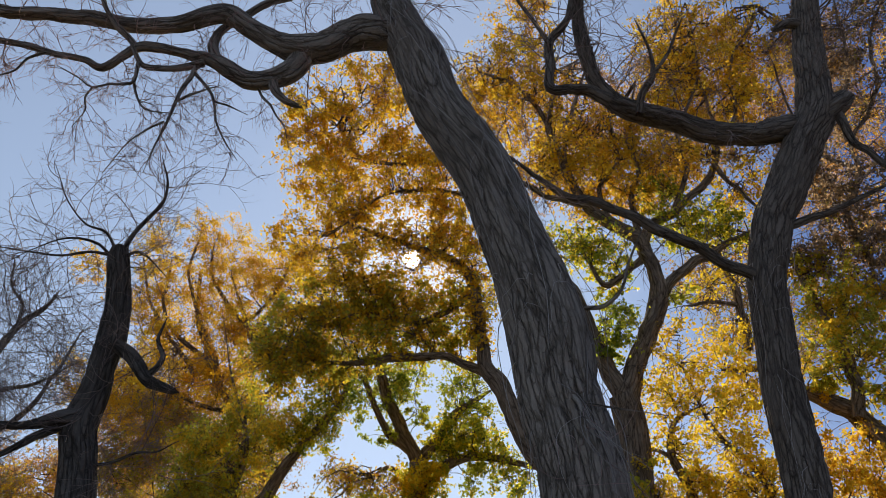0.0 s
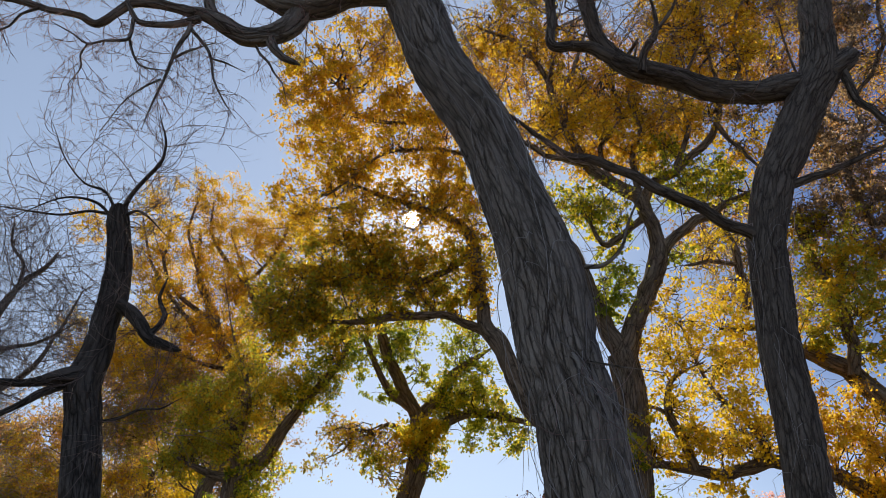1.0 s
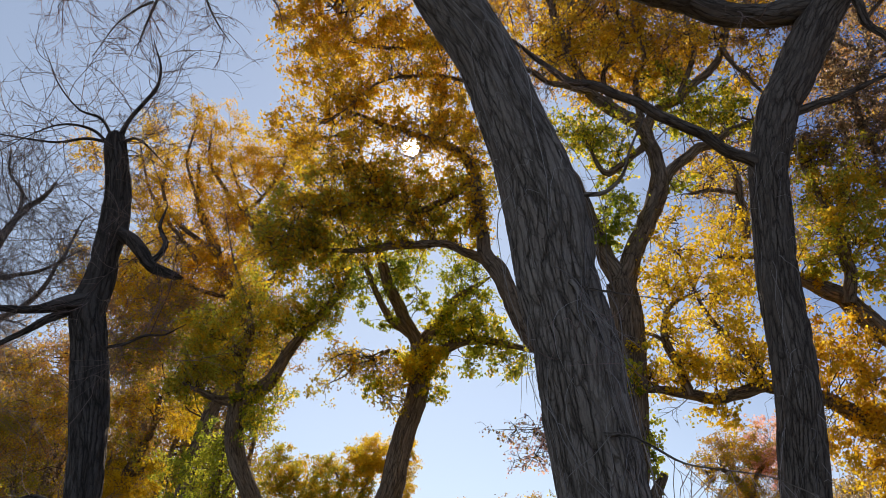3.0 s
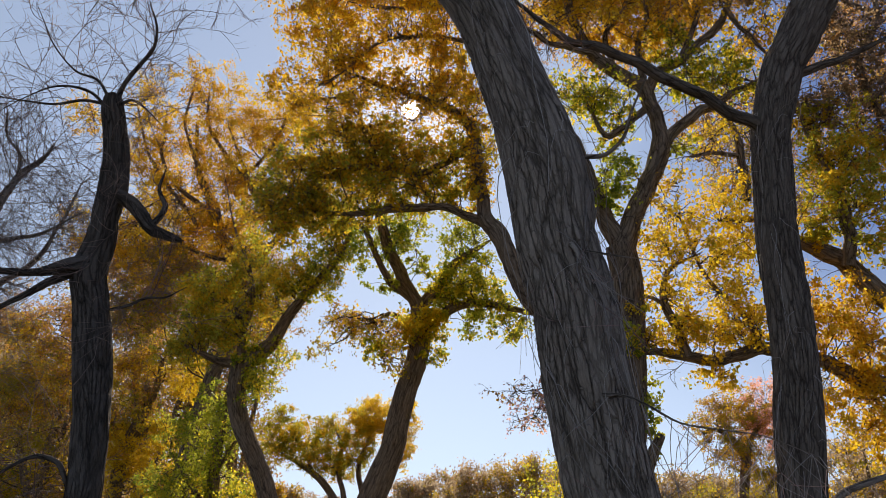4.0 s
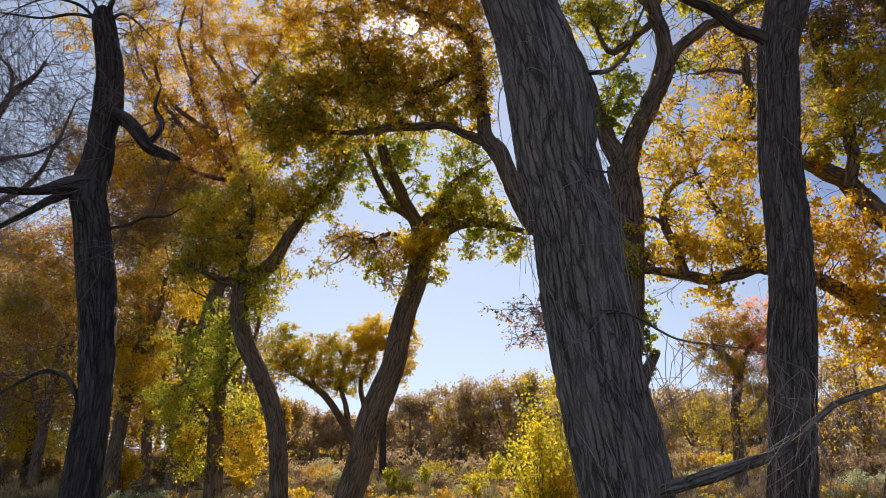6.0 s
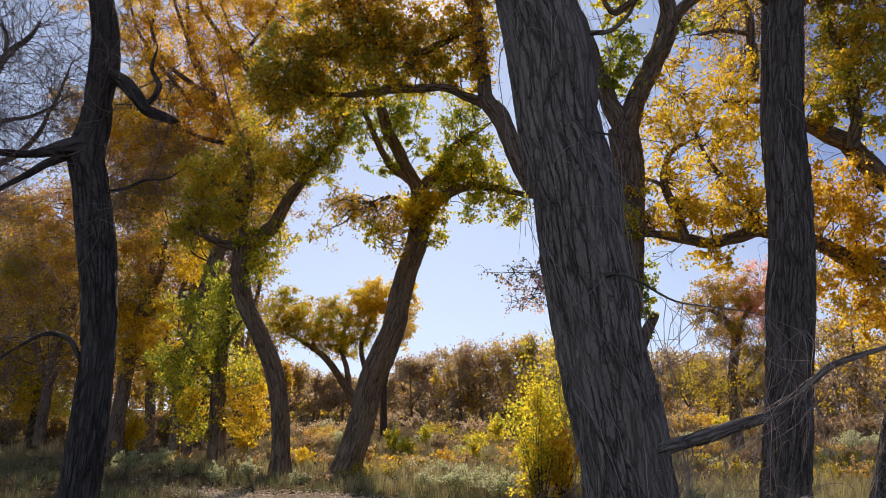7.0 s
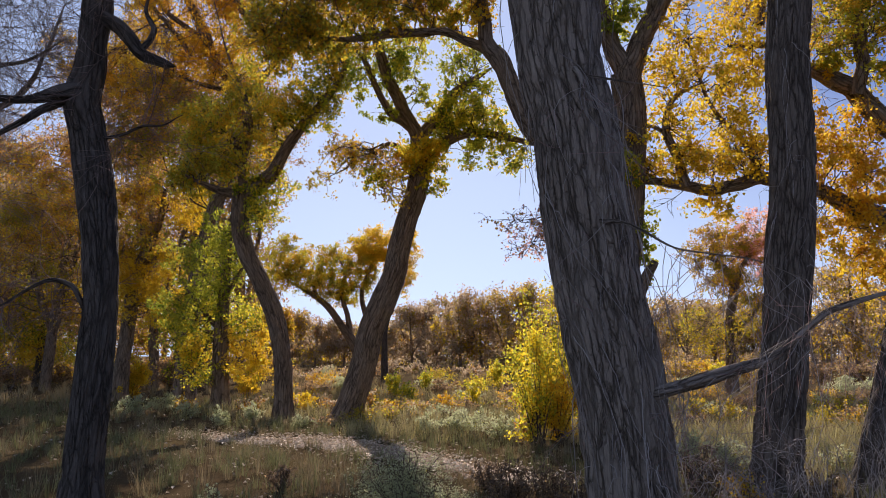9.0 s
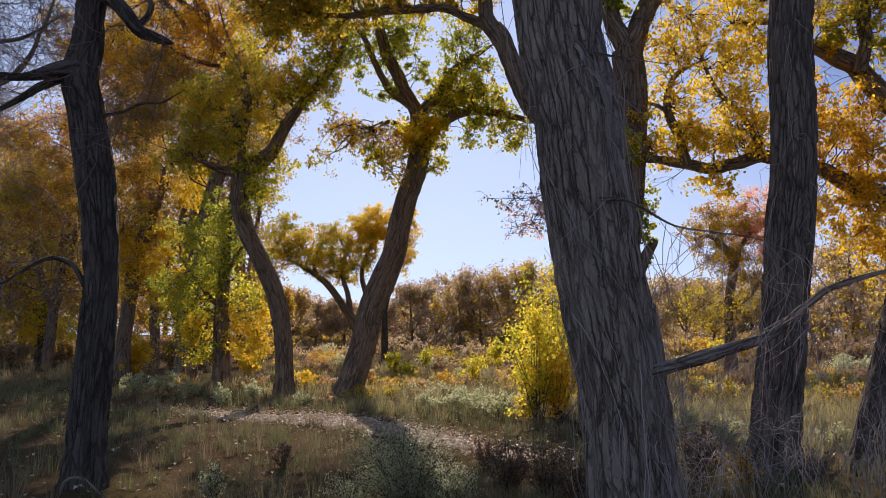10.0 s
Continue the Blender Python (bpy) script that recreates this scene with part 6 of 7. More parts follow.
blades("straw_grass", "dry straw-coloured grass in loose tufts", scatter(1900, -20, 20, 4.2, 30, 1, off_path), 0.28, 0.003, ((0.19, 0.15, 0.085), (0.38, 0.31, 0.18)), 11)
blades("green_grass", "grey-green grass growing among the dry tufts", scatter(2700, -20, 20, 4.2, 26, 2, off_path), 0.26, 0.003, ((0.13, 0.145, 0.065), (0.27, 0.275, 0.13)), 12)
blades("meadow_grass", "tall pale meadow grass beyond the grove", scatter(1000, -60, 60, 24, 85, 3), 0.5, 0.004, ((0.30, 0.23, 0.12), (0.42, 0.34, 0.18)), 13)


def patch(n, x0, x1, y0, y1, seed):
    g = np.random.default_rng(seed)
    return np.column_stack([g.uniform(x0, x1, n), g.uniform(y0, y1, n), g.uniform(0.15, 0.45, n), g.uniform(0.6, 1.25, n)])


# pale tufts: the sunlight on this ground is put into their colour
blades("sun_tinted_grass", "pale yellow-green grass, its colour brightened to stand for sunlight", np.vstack([patch(640, 2.2, 9.0, 8.6, 16.0, 31), patch(160, -2.0, 2.5, 13.5, 19.0, 32), patch(420, -6.5, 5.0, 18.0, 34.0, 33)]), 0.36, 0.0035, ((0.38, 0.34, 0.14), (0.58, 0.51, 0.27)), 15)


def around(n, seed):
    g = np.random.default_rng(seed)
    a, r = g.uniform(0, 2 * math.pi, n), g.uniform(2.5, 16, n)
    x, y = r * np.cos(a), r * np.sin(a)
    ok = (y < 3) | (np.abs(x) > 0.75 * y)
    return np.column_stack([x[ok], y[ok], g.uniform(0.15, 0.4, ok.sum()), g.uniform(0.6, 1.2, ok.sum())])


blades("thin_grass", "sparse dry grass on the open soil nearby", around(600, 5), 0.26, 0.0035, ((0.20, 0.17, 0.08), (0.36, 0.30, 0.16)), 14)


def make_path():
    """The trodden sandy track, a little higher than the soil beside it."""
    line = spline(np.array([(a, b, 0.0, w) for a, b, w in PATH]), 0.12)
    n, across = len(line), 15
    t = unit(np.gradient(line[:, :3], axis=0))
    side = np.stack([t[:, 1], -t[:, 0]], 1)
    u = np.linspace(-1, 1, across)
    edge = 1 + 0.25 * np.sin(np.arange(n) * 0.7)[:, None] * np.sign(u) + 0.12 * np.sin(np.arange(n) * 2.3)[:, None]
    off = u * 0.5 * line[:, 3:4] * edge
    x, y = line[:, :1] + side[:, :1] * off, line[:, 1:2] + side[:, 1:] * off
    z = rise(x, y) + 0.012 - 0.05 * np.abs(u) ** 6 + 0.008 * np.sin(x * 9) * np.sin(y * 8)
    i, j = np.meshgrid(np.arange(n - 1), np.arange(across - 1), indexing="ij")
    q = np.stack([i * across + j, i * across + j + 1, (i + 1) * across + j + 1, (i + 1) * across + j], -1).reshape(-1, 4)
    m, nn, l, b = material("sandy_track")
    c = nn.new("ShaderNodeTexCoord")
    k = node(nn, "ShaderNodeTexNoise", Scale=9.0, Detail=8.0, Roughness=0.75)
    l.new(c.outputs["Object"], k.inputs["Vector"])
    r = ramp(nn, [(0.3, (0.17, 0.128, 0.092)), (0.5, (0.33, 0.26, 0.20)), (0.7, (0.46, 0.375, 0.30))])
    l.new(k.outputs["Fac"], r.inputs["Fac"])
    l.new(r.outputs["Color"], b.inputs["Base Color"])
    b.inputs["Roughness"].default_value = 0.95
    bump = node(nn, "ShaderNodeBump", Strength=1.0, Distance=0.03)
    l.new(k.outputs["Fac"], bump.inputs["Height"])
    l.new(bump.outputs["Normal"], b.inputs["Normal"])
    ob = new("path", mesh_of("path", np.stack([x, y, z], -1).reshape(-1, 3), q, [m]))
    tagged(ob, "pale sandy track strewn with fallen leaves", "path", kind="structure")


make_path()


def fallen_leaves():
    """Curled dry leaves lying on the track and the soil."""
    g = np.random.default_rng(21)
    line = spline(np.array([(a, b, 0.0) for a, b, w in PATH]), 0.1)
    q = line[g.integers(0, len(line), 3000)]
    a = np.column_stack([q[:, 0] + g.normal(size=3000) * 0.42, q[:, 1] + g.normal(size=3000) * 0.45])
    y = g.uniform(4.5, 20, 1800)
    b = np.column_stack([g.uniform(-0.7, 0.7, 1800) * y, y])
    p = np.vstack([a, b])
    spot = np.column_stack([p, rise(p[:, 0], p[:, 1]) + g.uniform(0.015, 0.035, len(p))])
    n = len(p)
    s = g.uniform(0.035, 0.075, n)
    turn = g.uniform(0, 2 * math.pi, n)
    ax = np.column_stack([np.cos(turn), np.sin(turn), g.normal(size=n) * 0.25]) * (s * 0.5)[:, None]
    cr = np.column_stack([-np.sin(turn), np.cos(turn), g.normal(size=n) * 0.25]) * (s * 0.42)[:, None]
    curl = np.column_stack([np.zeros(n), np.zeros(n), s * g.uniform(0.1, 0.4, n)])
    verts = np.stack([spot - ax, spot + cr + curl, spot + ax, spot - cr + curl], 1).reshape(-1, 3)
    k = np.arange(n)[:, None] * 4
    tris = np.concatenate([k + [0, 1, 2], k + [0, 2, 3]], 1).reshape(-1, 3)
    ob = new("fallen_leaves", mesh_of("fallen_leaves", verts, tris, [leaf_material("leaf_fallen", (0.36, 0.27, 0.17), (0.78, 0.68, 0.54), 0.15, 0.6)], smooth=False))
    tagged(ob, "pale dry leaves scattered over track and soil", "fallen leaves", kind="stuff")


fallen_leaves()

# ---- shrubs ----
shrub(-10.93, 26.28, 1.85, 1.41, "Y", 4842, "yellow-leaved sapling glowing in the sun", 0.06)
shrub(-6.84, 26.28, 1.51, 1.41, "Y", 3180, "yellow-leaved sapling glowing in the sun", 0.06)
shrub(1.62, 12.8, 2.2, 1.25, "Q", 4200, "lime and yellow cottonwood sapling", 0.05)
shrub(2.12, 14.05, 3.1, 1.5, "Q", 7800, "lime and yellow cottonwood sapling", 0.05)
shrub(1.90, 15.67, 1.44, 0.72, "L", 2215, "lime and yellow cottonwood sapling", 0.05)
shrub(2.0, 13.0, 1.4, 1.3, "A", 2800, "golden leafy bush below the lime saplings", 0.05)
shrub(1.54, 13.14, 0.70, 0.60, "E", 726, "low golden and rust undergrowth", 0.05)
shrub(-1.67, 26.28, 1.05, 1.01, "L", 1675, "lime and yellow cottonwood sapling", 0.06)
shrub(-1.17, 24.97, 0.77, 0.77, "L", 954, "lime and yellow cottonwood sapling", 0.06)
shrub(-0.70, 31.66, 0.97, 0.73, "L", 705, "lime and yellow cottonwood sapling", 0.06)
shrub(0.90, 23.24, 0.89, 0.82, "Q", 1188, "lime and yellow cottonwood sapling", 0.06)
shrub(2.50, 34.38, 1.63, 1.16, "Q", 1914, "lime and yellow cottonwood sapling", 0.06)
shrub(1.47, 29.35, 0.67, 0.67, "Q", 527, "lime and yellow cottonwood sapling", 0.06)
shrub(19.11, 52.37, 1.36, 2.01, "Q", 882, "lime and yellow cottonwood sapling", 0.06)
shrub(-3.76, 20.42, 0.53, 0.94, "Y", 958, "low golden and rust undergrowth", 0.05)
shrub(-3.01, 20.01, 0.46, 0.77, "E", 601, "low golden and rust undergrowth", 0.05)
shrub(-1.91, 19.62, 0.63, 0.75, "E", 810, "low golden and rust undergrowth", 0.05)
shrub(-1.36, 19.25, 0.53, 0.74, "R", 668, "low golden and rust undergrowth", 0.05)
shrub(-0.65, 19.62, 0.54, 0.90, "E", 781, "low golden and rust undergrowth", 0.05)
shrub(0.09, 20.42, 0.56, 0.94, "R", 902, "low golden and rust undergrowth", 0.05)
shrub(-0.08, 26.28, 0.68, 1.21, "K", 1381, "dry dark brown brush with withered leaves", 0.05)
shrub(0.74, 27.35, 0.71, 1.26, "K", 1380, "dry dark brown brush with withered leaves", 0.05)
shrub(2.44, 25.61, 0.78, 1.18, "K", 1576, "dry dark brown brush with withered leaves", 0.05)
shrub(2.04, 18.54, 0.71, 0.85, "R", 1033, "low golden and rust undergrowth", 0.05)
shrub(-5.15, 20.42, 0.47, 0.94, "E", 704, "low golden and rust undergrowth", 0.05)
shrub(-7.00, 20.42, 0.47, 0.78, "R", 469, "low golden and rust undergrowth", 0.05)
shrub(0.39, 14.34, 0.55, 1.21, "S", 2603, "pale grey-green sage bush", 0.035)
shrub(-0.27, 14.76, 0.41, 0.79, "S", 1122, "pale grey-green sage bush", 0.035)
shrub(0.98, 13.58, 0.48, 0.83, "S", 1213, "pale grey-green sage bush", 0.035)
shrub(-4.96, 16.70, 0.51, 0.64, "S", 1284, "pale grey-green sage bush", 0.035)
shrub(-4.35, 17.27, 0.53, 0.66, "S", 1220, "pale grey-green sage bush", 0.035)
shrub(-3.07, 16.70, 0.31, 0.77, "S", 719, "pale grey-green sage bush", 0.035)
shrub(-7.68, 18.54, 0.63, 0.85, "S", 1856, "pale grey-green sage bush", 0.035)
shrub(-7.61, 20.42, 0.63, 0.94, "S", 1918, "pale grey-green sage bush", 0.035)
shrub(-6.28, 18.54, 0.48, 0.71, "S", 971, "pale grey-green sage bush", 0.035)
shrub(-0.33, 6.4, 0.7, 1.0, "S", 17000, "feathery grey-green sage bush", 0.013, 90)
shrub(-0.75, 6.2, 0.42, 0.45, "S", 3000, "feathery grey-green sage bush", 0.013, 30)
shrub(0.07, 6.13, 0.48, 0.5, "S", 4200, "feathery grey-green sage bush", 0.013, 30)
shrub(-2.14, 7.06, 0.38, 0.32, "S", 437, "pale grey-green sage bush", 0.03)
shrub(0.62, 7.3, 0.62, 0.66, "J", 2800, "dry dark brown brush with withered leaves", 0.021, 34)
shrub(0.98, 7.1, 0.66, 0.6, "J", 2800, "dry dark brown brush with withered leaves", 0.021, 34)
shrub(1.2, 6.8, 0.55, 0.5, "J", 1800, "dry dark brown brush with withered leaves", 0.021, 30)
shrub(0.51, 9.07, 0.42, 0.49, "J", 781, "dry dark brown brush with withered leaves", 0.03)
shrub(-1.80, 8.51, 0.33, 0.39, "J", 453, "dry dark brown brush with withered leaves", 0.03)
shrub(-4.97, 29.35, 0.67, 1.80, "K", 1580, "dry dark brown brush with withered leaves", 0.05)
shrub(-12.18, 33.24, 1.53, 2.04, "K", 3224, "dry dark brown brush with withered leaves", 0.05)
shrub(-16.48, 41.50, 1.59, 2.23, "K", 2047, "dry dark brown brush with withered leaves", 0.05)
shrub(-10.40, 31.66, 1.21, 1.46, "K", 1834, "dry dark brown brush with withered leaves", 0.05)
shrub(-17.49, 37.60, 1.15, 2.02, "K", 1364, "dry dark brown brush with withered leaves", 0.05)
shrub(-19.89, 34.38, 1.32, 2.37, "K", 2141, "dry dark brown brush with withered leaves", 0.05)
shrub(-19.20, 37.60, 1.15, 2.02, "K", 1410, "dry dark brown brush with withered leaves", 0.05)
shrub(-10.19, 41.50, 1.14, 1.91, "K", 1207, "dry dark brown brush with withered leaves", 0.05)
shrub(2.57, 7.58, 0.70, 0.52, "J", 1401, "dry dark brown brush with withered leaves", 0.03)
shrub(3.60, 9.71, 0.45, 0.7, "S", 1200, "pale grey-green sage bush", 0.035)
shrub(3.33, 10.19, 0.55, 0.55, "S", 1000, "pale grey-green sage bush", 0.035)
shrub(2.91, 7.31, 0.45, 0.50, "R", 869, "low golden and rust undergrowth", 0.03)
shrub(3.75, 7.58, 0.41, 0.52, "J", 817, "dry dark brown brush with withered leaves", 0.03)
shrub(5.13, 9.71, 0.37, 0.52, "S", 631, "pale grey-green sage bush", 0.03)
shrub(6.24, 18.54, 0.71, 1.14, "B", 861, "low golden and rust undergrowth", 0.05)
shrub(6.76, 17.73, 0.62, 1.22, "B", 815, "low golden and rust undergrowth", 0.05)
shrub(9.02, 25.61, 0.67, 1.57, "R", 1024, "low golden and rust undergrowth", 0.05)
shrub(7.86, 15.67, 0.55, 1.08, "B", 573, "low golden and rust undergrowth", 0.05)
shrub(8.57, 15.67, 0.55, 1.08, "R", 573, "low golden and rust undergrowth", 0.05)
shrub(10.57, 20.42, 0.56, 1.41, "B", 761, "low golden and rust undergrowth", 0.05)
shrub(10.71, 18.54, 0.63, 1.14, "B", 682, "low golden and rust undergrowth", 0.05)
shrub(20.95, 41.50, 1.59, 2.54, "K", 1754, "dry dark brown brush with withered leaves", 0.05)
shrub(23.15, 41.50, 1.91, 2.86, "K", 2266, "dry dark brown brush with withered leaves", 0.05)
shrub(13.09, 41.50, 1.91, 1.91, "T", 1940, "dry dark brown brush with withered leaves", 0.05)
shrub(16.86, 41.50, 1.91, 1.91, "T", 1831, "dry dark brown brush with withered leaves", 0.05)
shrub(-30.54, 49.76, 0.84, 2.71, "R", 500, "dry dark brown brush with withered leaves", 0.06)
shrub(-28.35, 49.76, 0.76, 3.01, "K", 526, "dry dark brown brush with withered leaves", 0.06)
shrub(-31.58, 58.51, 1.12, 2.96, "R", 563, "dry dark brown brush with withered leaves", 0.06)
shrub(-25.07, 49.76, 1.26, 2.75, "T", 835, "dry dark brown brush with withered leaves", 0.06)
shrub(-23.74, 49.76, 0.84, 3.32, "R", 687, "dry dark brown brush with withered leaves", 0.06)
shrub(-28.59, 66.29, 1.02, 3.30, "K", 483, "dry dark brown brush with withered leaves", 0.06)
shrub(-27.03, 66.29, 1.32, 3.81, "R", 737, "dry dark brown brush with withered leaves", 0.06)
shrub(-21.27, 58.51, 1.35, 3.72, "R", 970, "dry dark brown brush with withered leaves", 0.06)
shrub(-20.07, 58.51, 0.94, 2.74, "T", 505, "dry dark brown brush with withered leaves", 0.06)
shrub(-19.93, 66.29, 1.32, 4.57, "R", 946, "dry dark brown brush with withered leaves", 0.06)
shrub(-12.91, 49.76, 1.03, 2.78, "R", 814, "dry dark brown brush with withered leaves", 0.06)
shrub(-13.46, 58.51, 1.39, 3.50, "T", 1012, "dry dark brown brush with withered leaves", 0.06)
shrub(-10.04, 49.76, 0.69, 3.32, "D", 663, "dry dark brown brush with withered leaves", 0.06)
shrub(-8.00, 49.76, 0.88, 3.13, "D", 810, "dry dark brown brush with withered leaves", 0.06)
shrub(-6.38, 49.76, 0.80, 3.13, "T", 747, "dry dark brown brush with withered leaves", 0.06)
shrub(-4.57, 49.76, 0.99, 2.63, "K", 784, "dry dark brown brush with withered leaves", 0.06)
shrub(-4.17, 58.51, 1.48, 2.78, "D", 897, "dry dark brown brush with withered leaves", 0.06)
shrub(-2.18, 58.51, 0.99, 2.69, "D", 581, "dry dark brown brush with withered leaves", 0.06)
shrub(0.31, 58.51, 0.94, 2.74, "K", 564, "dry dark brown brush with withered leaves", 0.06)
shrub(1.93, 49.76, 1.07, 2.94, "D", 949, "dry dark brown brush with withered leaves", 0.06)
shrub(5.03, 66.29, 0.97, 3.51, "K", 574, "dry dark brown brush with withered leaves", 0.06)
shrub(6.59, 66.29, 0.97, 4.57, "T", 746, "dry dark brown brush with withered leaves", 0.06)
shrub(16.30, 58.51, 1.17, 2.87, "K", 681, "dry dark brown brush with withered leaves", 0.06)
shrub(18.16, 58.51, 1.30, 4.04, "T", 1049, "dry dark brown brush with withered leaves", 0.06)
shrub(20.25, 58.51, 1.43, 3.90, "R", 1096, "dry dark brown brush with withered leaves", 0.06)
shrub(19.21, 49.76, 0.80, 3.01, "D", 636, "dry dark brown brush with withered leaves", 0.06)
shrub(20.65, 49.76, 0.95, 3.39, "D", 837, "dry dark brown brush with withered leaves", 0.06)
shrub(26.29, 58.51, 1.52, 3.09, "D", 860, "dry dark brown brush with withered leaves", 0.06)
shrub(27.71, 58.51, 1.26, 2.69, "R", 605, "dry dark brown brush with withered leaves", 0.06)
shrub(25.97, 49.76, 0.84, 2.33, "D", 465, "dry dark brown brush with withered leaves", 0.06)
shrub(32.33, 58.51, 1.30, 3.54, "D", 774, "dry dark brown brush with withered leaves", 0.06)
shrub(34.73, 58.51, 0.81, 3.50, "K", 457, "dry dark brown brush with withered leaves", 0.06)
shrub(-27.41, 104.56, 2.40, 8.81, "K", 1452, "dry dark brown brush with withered leaves", 0.06)
shrub(-23.52, 104.56, 2.64, 8.81, "K", 1625, "dry dark brown brush with withered leaves", 0.06)
shrub(-19.63, 104.56, 2.88, 8.81, "D", 1799, "dry dark brown brush with withered leaves", 0.06)
shrub(-15.73, 104.56, 3.12, 8.81, "T", 1973, "dry dark brown brush with withered leaves", 0.06)
shrub(-10.01, 104.56, 2.08, 8.81, "D", 1333, "dry dark brown brush with withered leaves", 0.06)
shrub(-6.12, 104.56, 2.32, 8.81, "K", 1495, "dry dark brown brush with withered leaves", 0.06)
shrub(-2.22, 104.56, 2.56, 8.81, "D", 1655, "dry dark brown brush with withered leaves", 0.06)
shrub(1.67, 104.56, 2.80, 8.81, "T", 1810, "dry dark brown brush with withered leaves", 0.06)
shrub(7.39, 104.56, 3.04, 8.81, "D", 1956, "dry dark brown brush with withered leaves", 0.06)
shrub(11.28, 104.56, 3.28, 8.81, "K", 2097, "dry dark brown brush with withered leaves", 0.06)
shrub(25.12, 90.33, 2.77, 7.61, "K", 1921, "dry dark brown brush with withered leaves", 0.06)
shrub(29.65, 90.33, 2.77, 7.61, "D", 1868, "dry dark brown brush with withered leaves", 0.06)
shrub(34.18, 90.33, 2.77, 7.61, "T", 1810, "dry dark brown brush with withered leaves", 0.06)
shrub(38.71, 90.33, 2.77, 7.61, "D", 1748, "dry dark brown brush with withered leaves", 0.06)
shrub(41.66, 90.33, 2.77, 7.61, "K", 1706, "dry dark brown brush with withered leaves", 0.06)
shrub(46.19, 90.33, 2.77, 7.61, "D", 1640, "dry dark brown brush with withered leaves", 0.06)
shrub(50.71, 90.33, 2.77, 7.61, "T", 1573, "dry dark brown brush with withered leaves", 0.06)
shrub(55.24, 90.33, 2.77, 7.61, "D", 1506, "dry dark brown brush with withered leaves", 0.06)
shrub(-2.15, 17.42, 0.45, 0.80, "E", 478, "low golden and rust undergrowth", 0.045)
shrub(0.60, 21.06, 0.44, 1.11, "K", 638, "dry dark brown brush with withered leaves", 0.045)
shrub(-0.49, 40.66, 1.03, 1.93, "B", 1069, "low golden and rust undergrowth", 0.045)
shrub(-5.32, 34.98, 0.91, 1.42, "R", 920, "low golden and rust undergrowth", 0.045)
shrub(-4.57, 26.62, 0.51, 1.29, "R", 799, "low golden and rust undergrowth", 0.045)
shrub(13.71, 26.98, 0.54, 1.43, "R", 745, "low golden and rust undergrowth", 0.045)
shrub(-6.19, 28.92, 0.62, 1.09, "R", 685, "low golden and rust undergrowth", 0.045)
shrub(22.15, 41.50, 0.70, 2.04, "S", 572, "pale grey-green sage bush", 0.045)
shrub(2.15, 22.72, 0.61, 1.31, "R", 1047, "low golden and rust undergrowth", 0.045)
shrub(-6.16, 39.85, 0.98, 1.40, "S", 751, "pale grey-green sage bush", 0.045)
shrub(1.71, 20.84, 0.54, 0.75, "E", 536, "low golden and rust undergrowth", 0.045)
shrub(1.63, 31.66, 0.82, 1.63, "B", 1187, "low golden and rust undergrowth", 0.045)
shrub(-1.59, 18.71, 0.44, 0.90, "E", 528, "low golden and rust undergrowth", 0.045)
shrub(-4.58, 21.97, 0.52, 0.91, "B", 624, "low golden and rust undergrowth", 0.045)
shrub(19.32, 33.80, 0.78, 1.66, "S", 756, "pale grey-green sage bush", 0.045)
shrub(9.83, 29.78, 0.80, 1.26, "S", 907, "pale grey-green sage bush", 0.045)
shrub(5.69, 17.27, 0.28, 0.79, "K", 290, "dry dark brown brush with withered leaves", 0.045)
shrub(0.14, 18.89, 0.35, 0.69, "K", 317, "dry dark brown brush with withered leaves", 0.045)
shrub(0.54, 22.22, 0.41, 1.38, "B", 741, "low golden and rust undergrowth", 0.045)
shrub(-5.62, 32.69, 0.83, 1.70, "R", 1139, "low golden and rust undergrowth", 0.045)
shrub(-6.04, 30.23, 0.58, 1.81, "K", 980, "dry dark brown brush with withered leaves", 0.045)
shrub(12.84, 22.72, 0.49, 1.10, "K", 698, "dry dark brown brush with withered leaves", 0.045)
shrub(-0.85, 20.84, 0.40, 1.36, "B", 713, "low golden and rust undergrowth", 0.045)
shrub(4.73, 33.80, 0.73, 1.99, "K", 1105, "dry dark brown brush with withered leaves", 0.045)
shrub(-0.38, 35.60, 0.57, 1.75, "S", 702, "pale grey-green sage bush", 0.045)
shrub(13.75, 24.07, 0.52, 1.16, "K", 695, "dry dark brown brush with withered leaves", 0.045)
shrub(2.41, 16.43, 0.44, 1.01, "E", 584, "low golden and rust undergrowth", 0.045)
shrub(10.22, 24.07, 0.53, 1.42, "K", 988, "dry dark brown brush with withered leaves", 0.045)
shrub(0.91, 24.07, 0.61, 1.24, "S", 990, "pale grey-green sage bush", 0.045)
shrub(6.96, 19.07, 0.44, 1.14, "S", 657, "pale grey-green sage bush", 0.045)
shrub(-3.57, 21.28, 0.47, 0.82, "K", 507, "dry dark brown brush with withered leaves", 0.045)
shrub(1.07, 28.92, 0.73, 1.42, "B", 1102, "low golden and rust undergrowth", 0.045)
shrub(-0.33, 39.07, 0.75, 2.45, "B", 1071, "low golden and rust undergrowth", 0.045)
shrub(-1.37, 26.28, 0.42, 1.51, "R", 821, "low golden and rust undergrowth", 0.045)
shrub(-4.36, 32.17, 0.62, 1.85, "S", 962, "pale grey-green sage bush", 0.045)
shrub(-0.20, 18.71, 0.46, 1.20, "S", 727, "pale grey-green sage bush", 0.045)
shrub(-4.10, 21.06, 0.50, 1.13, "E", 743, "low golden and rust undergrowth", 0.045)
shrub(2.47, 16.98, 0.27, 1.04, "S", 374, "pale grey-green sage bush", 0.045)
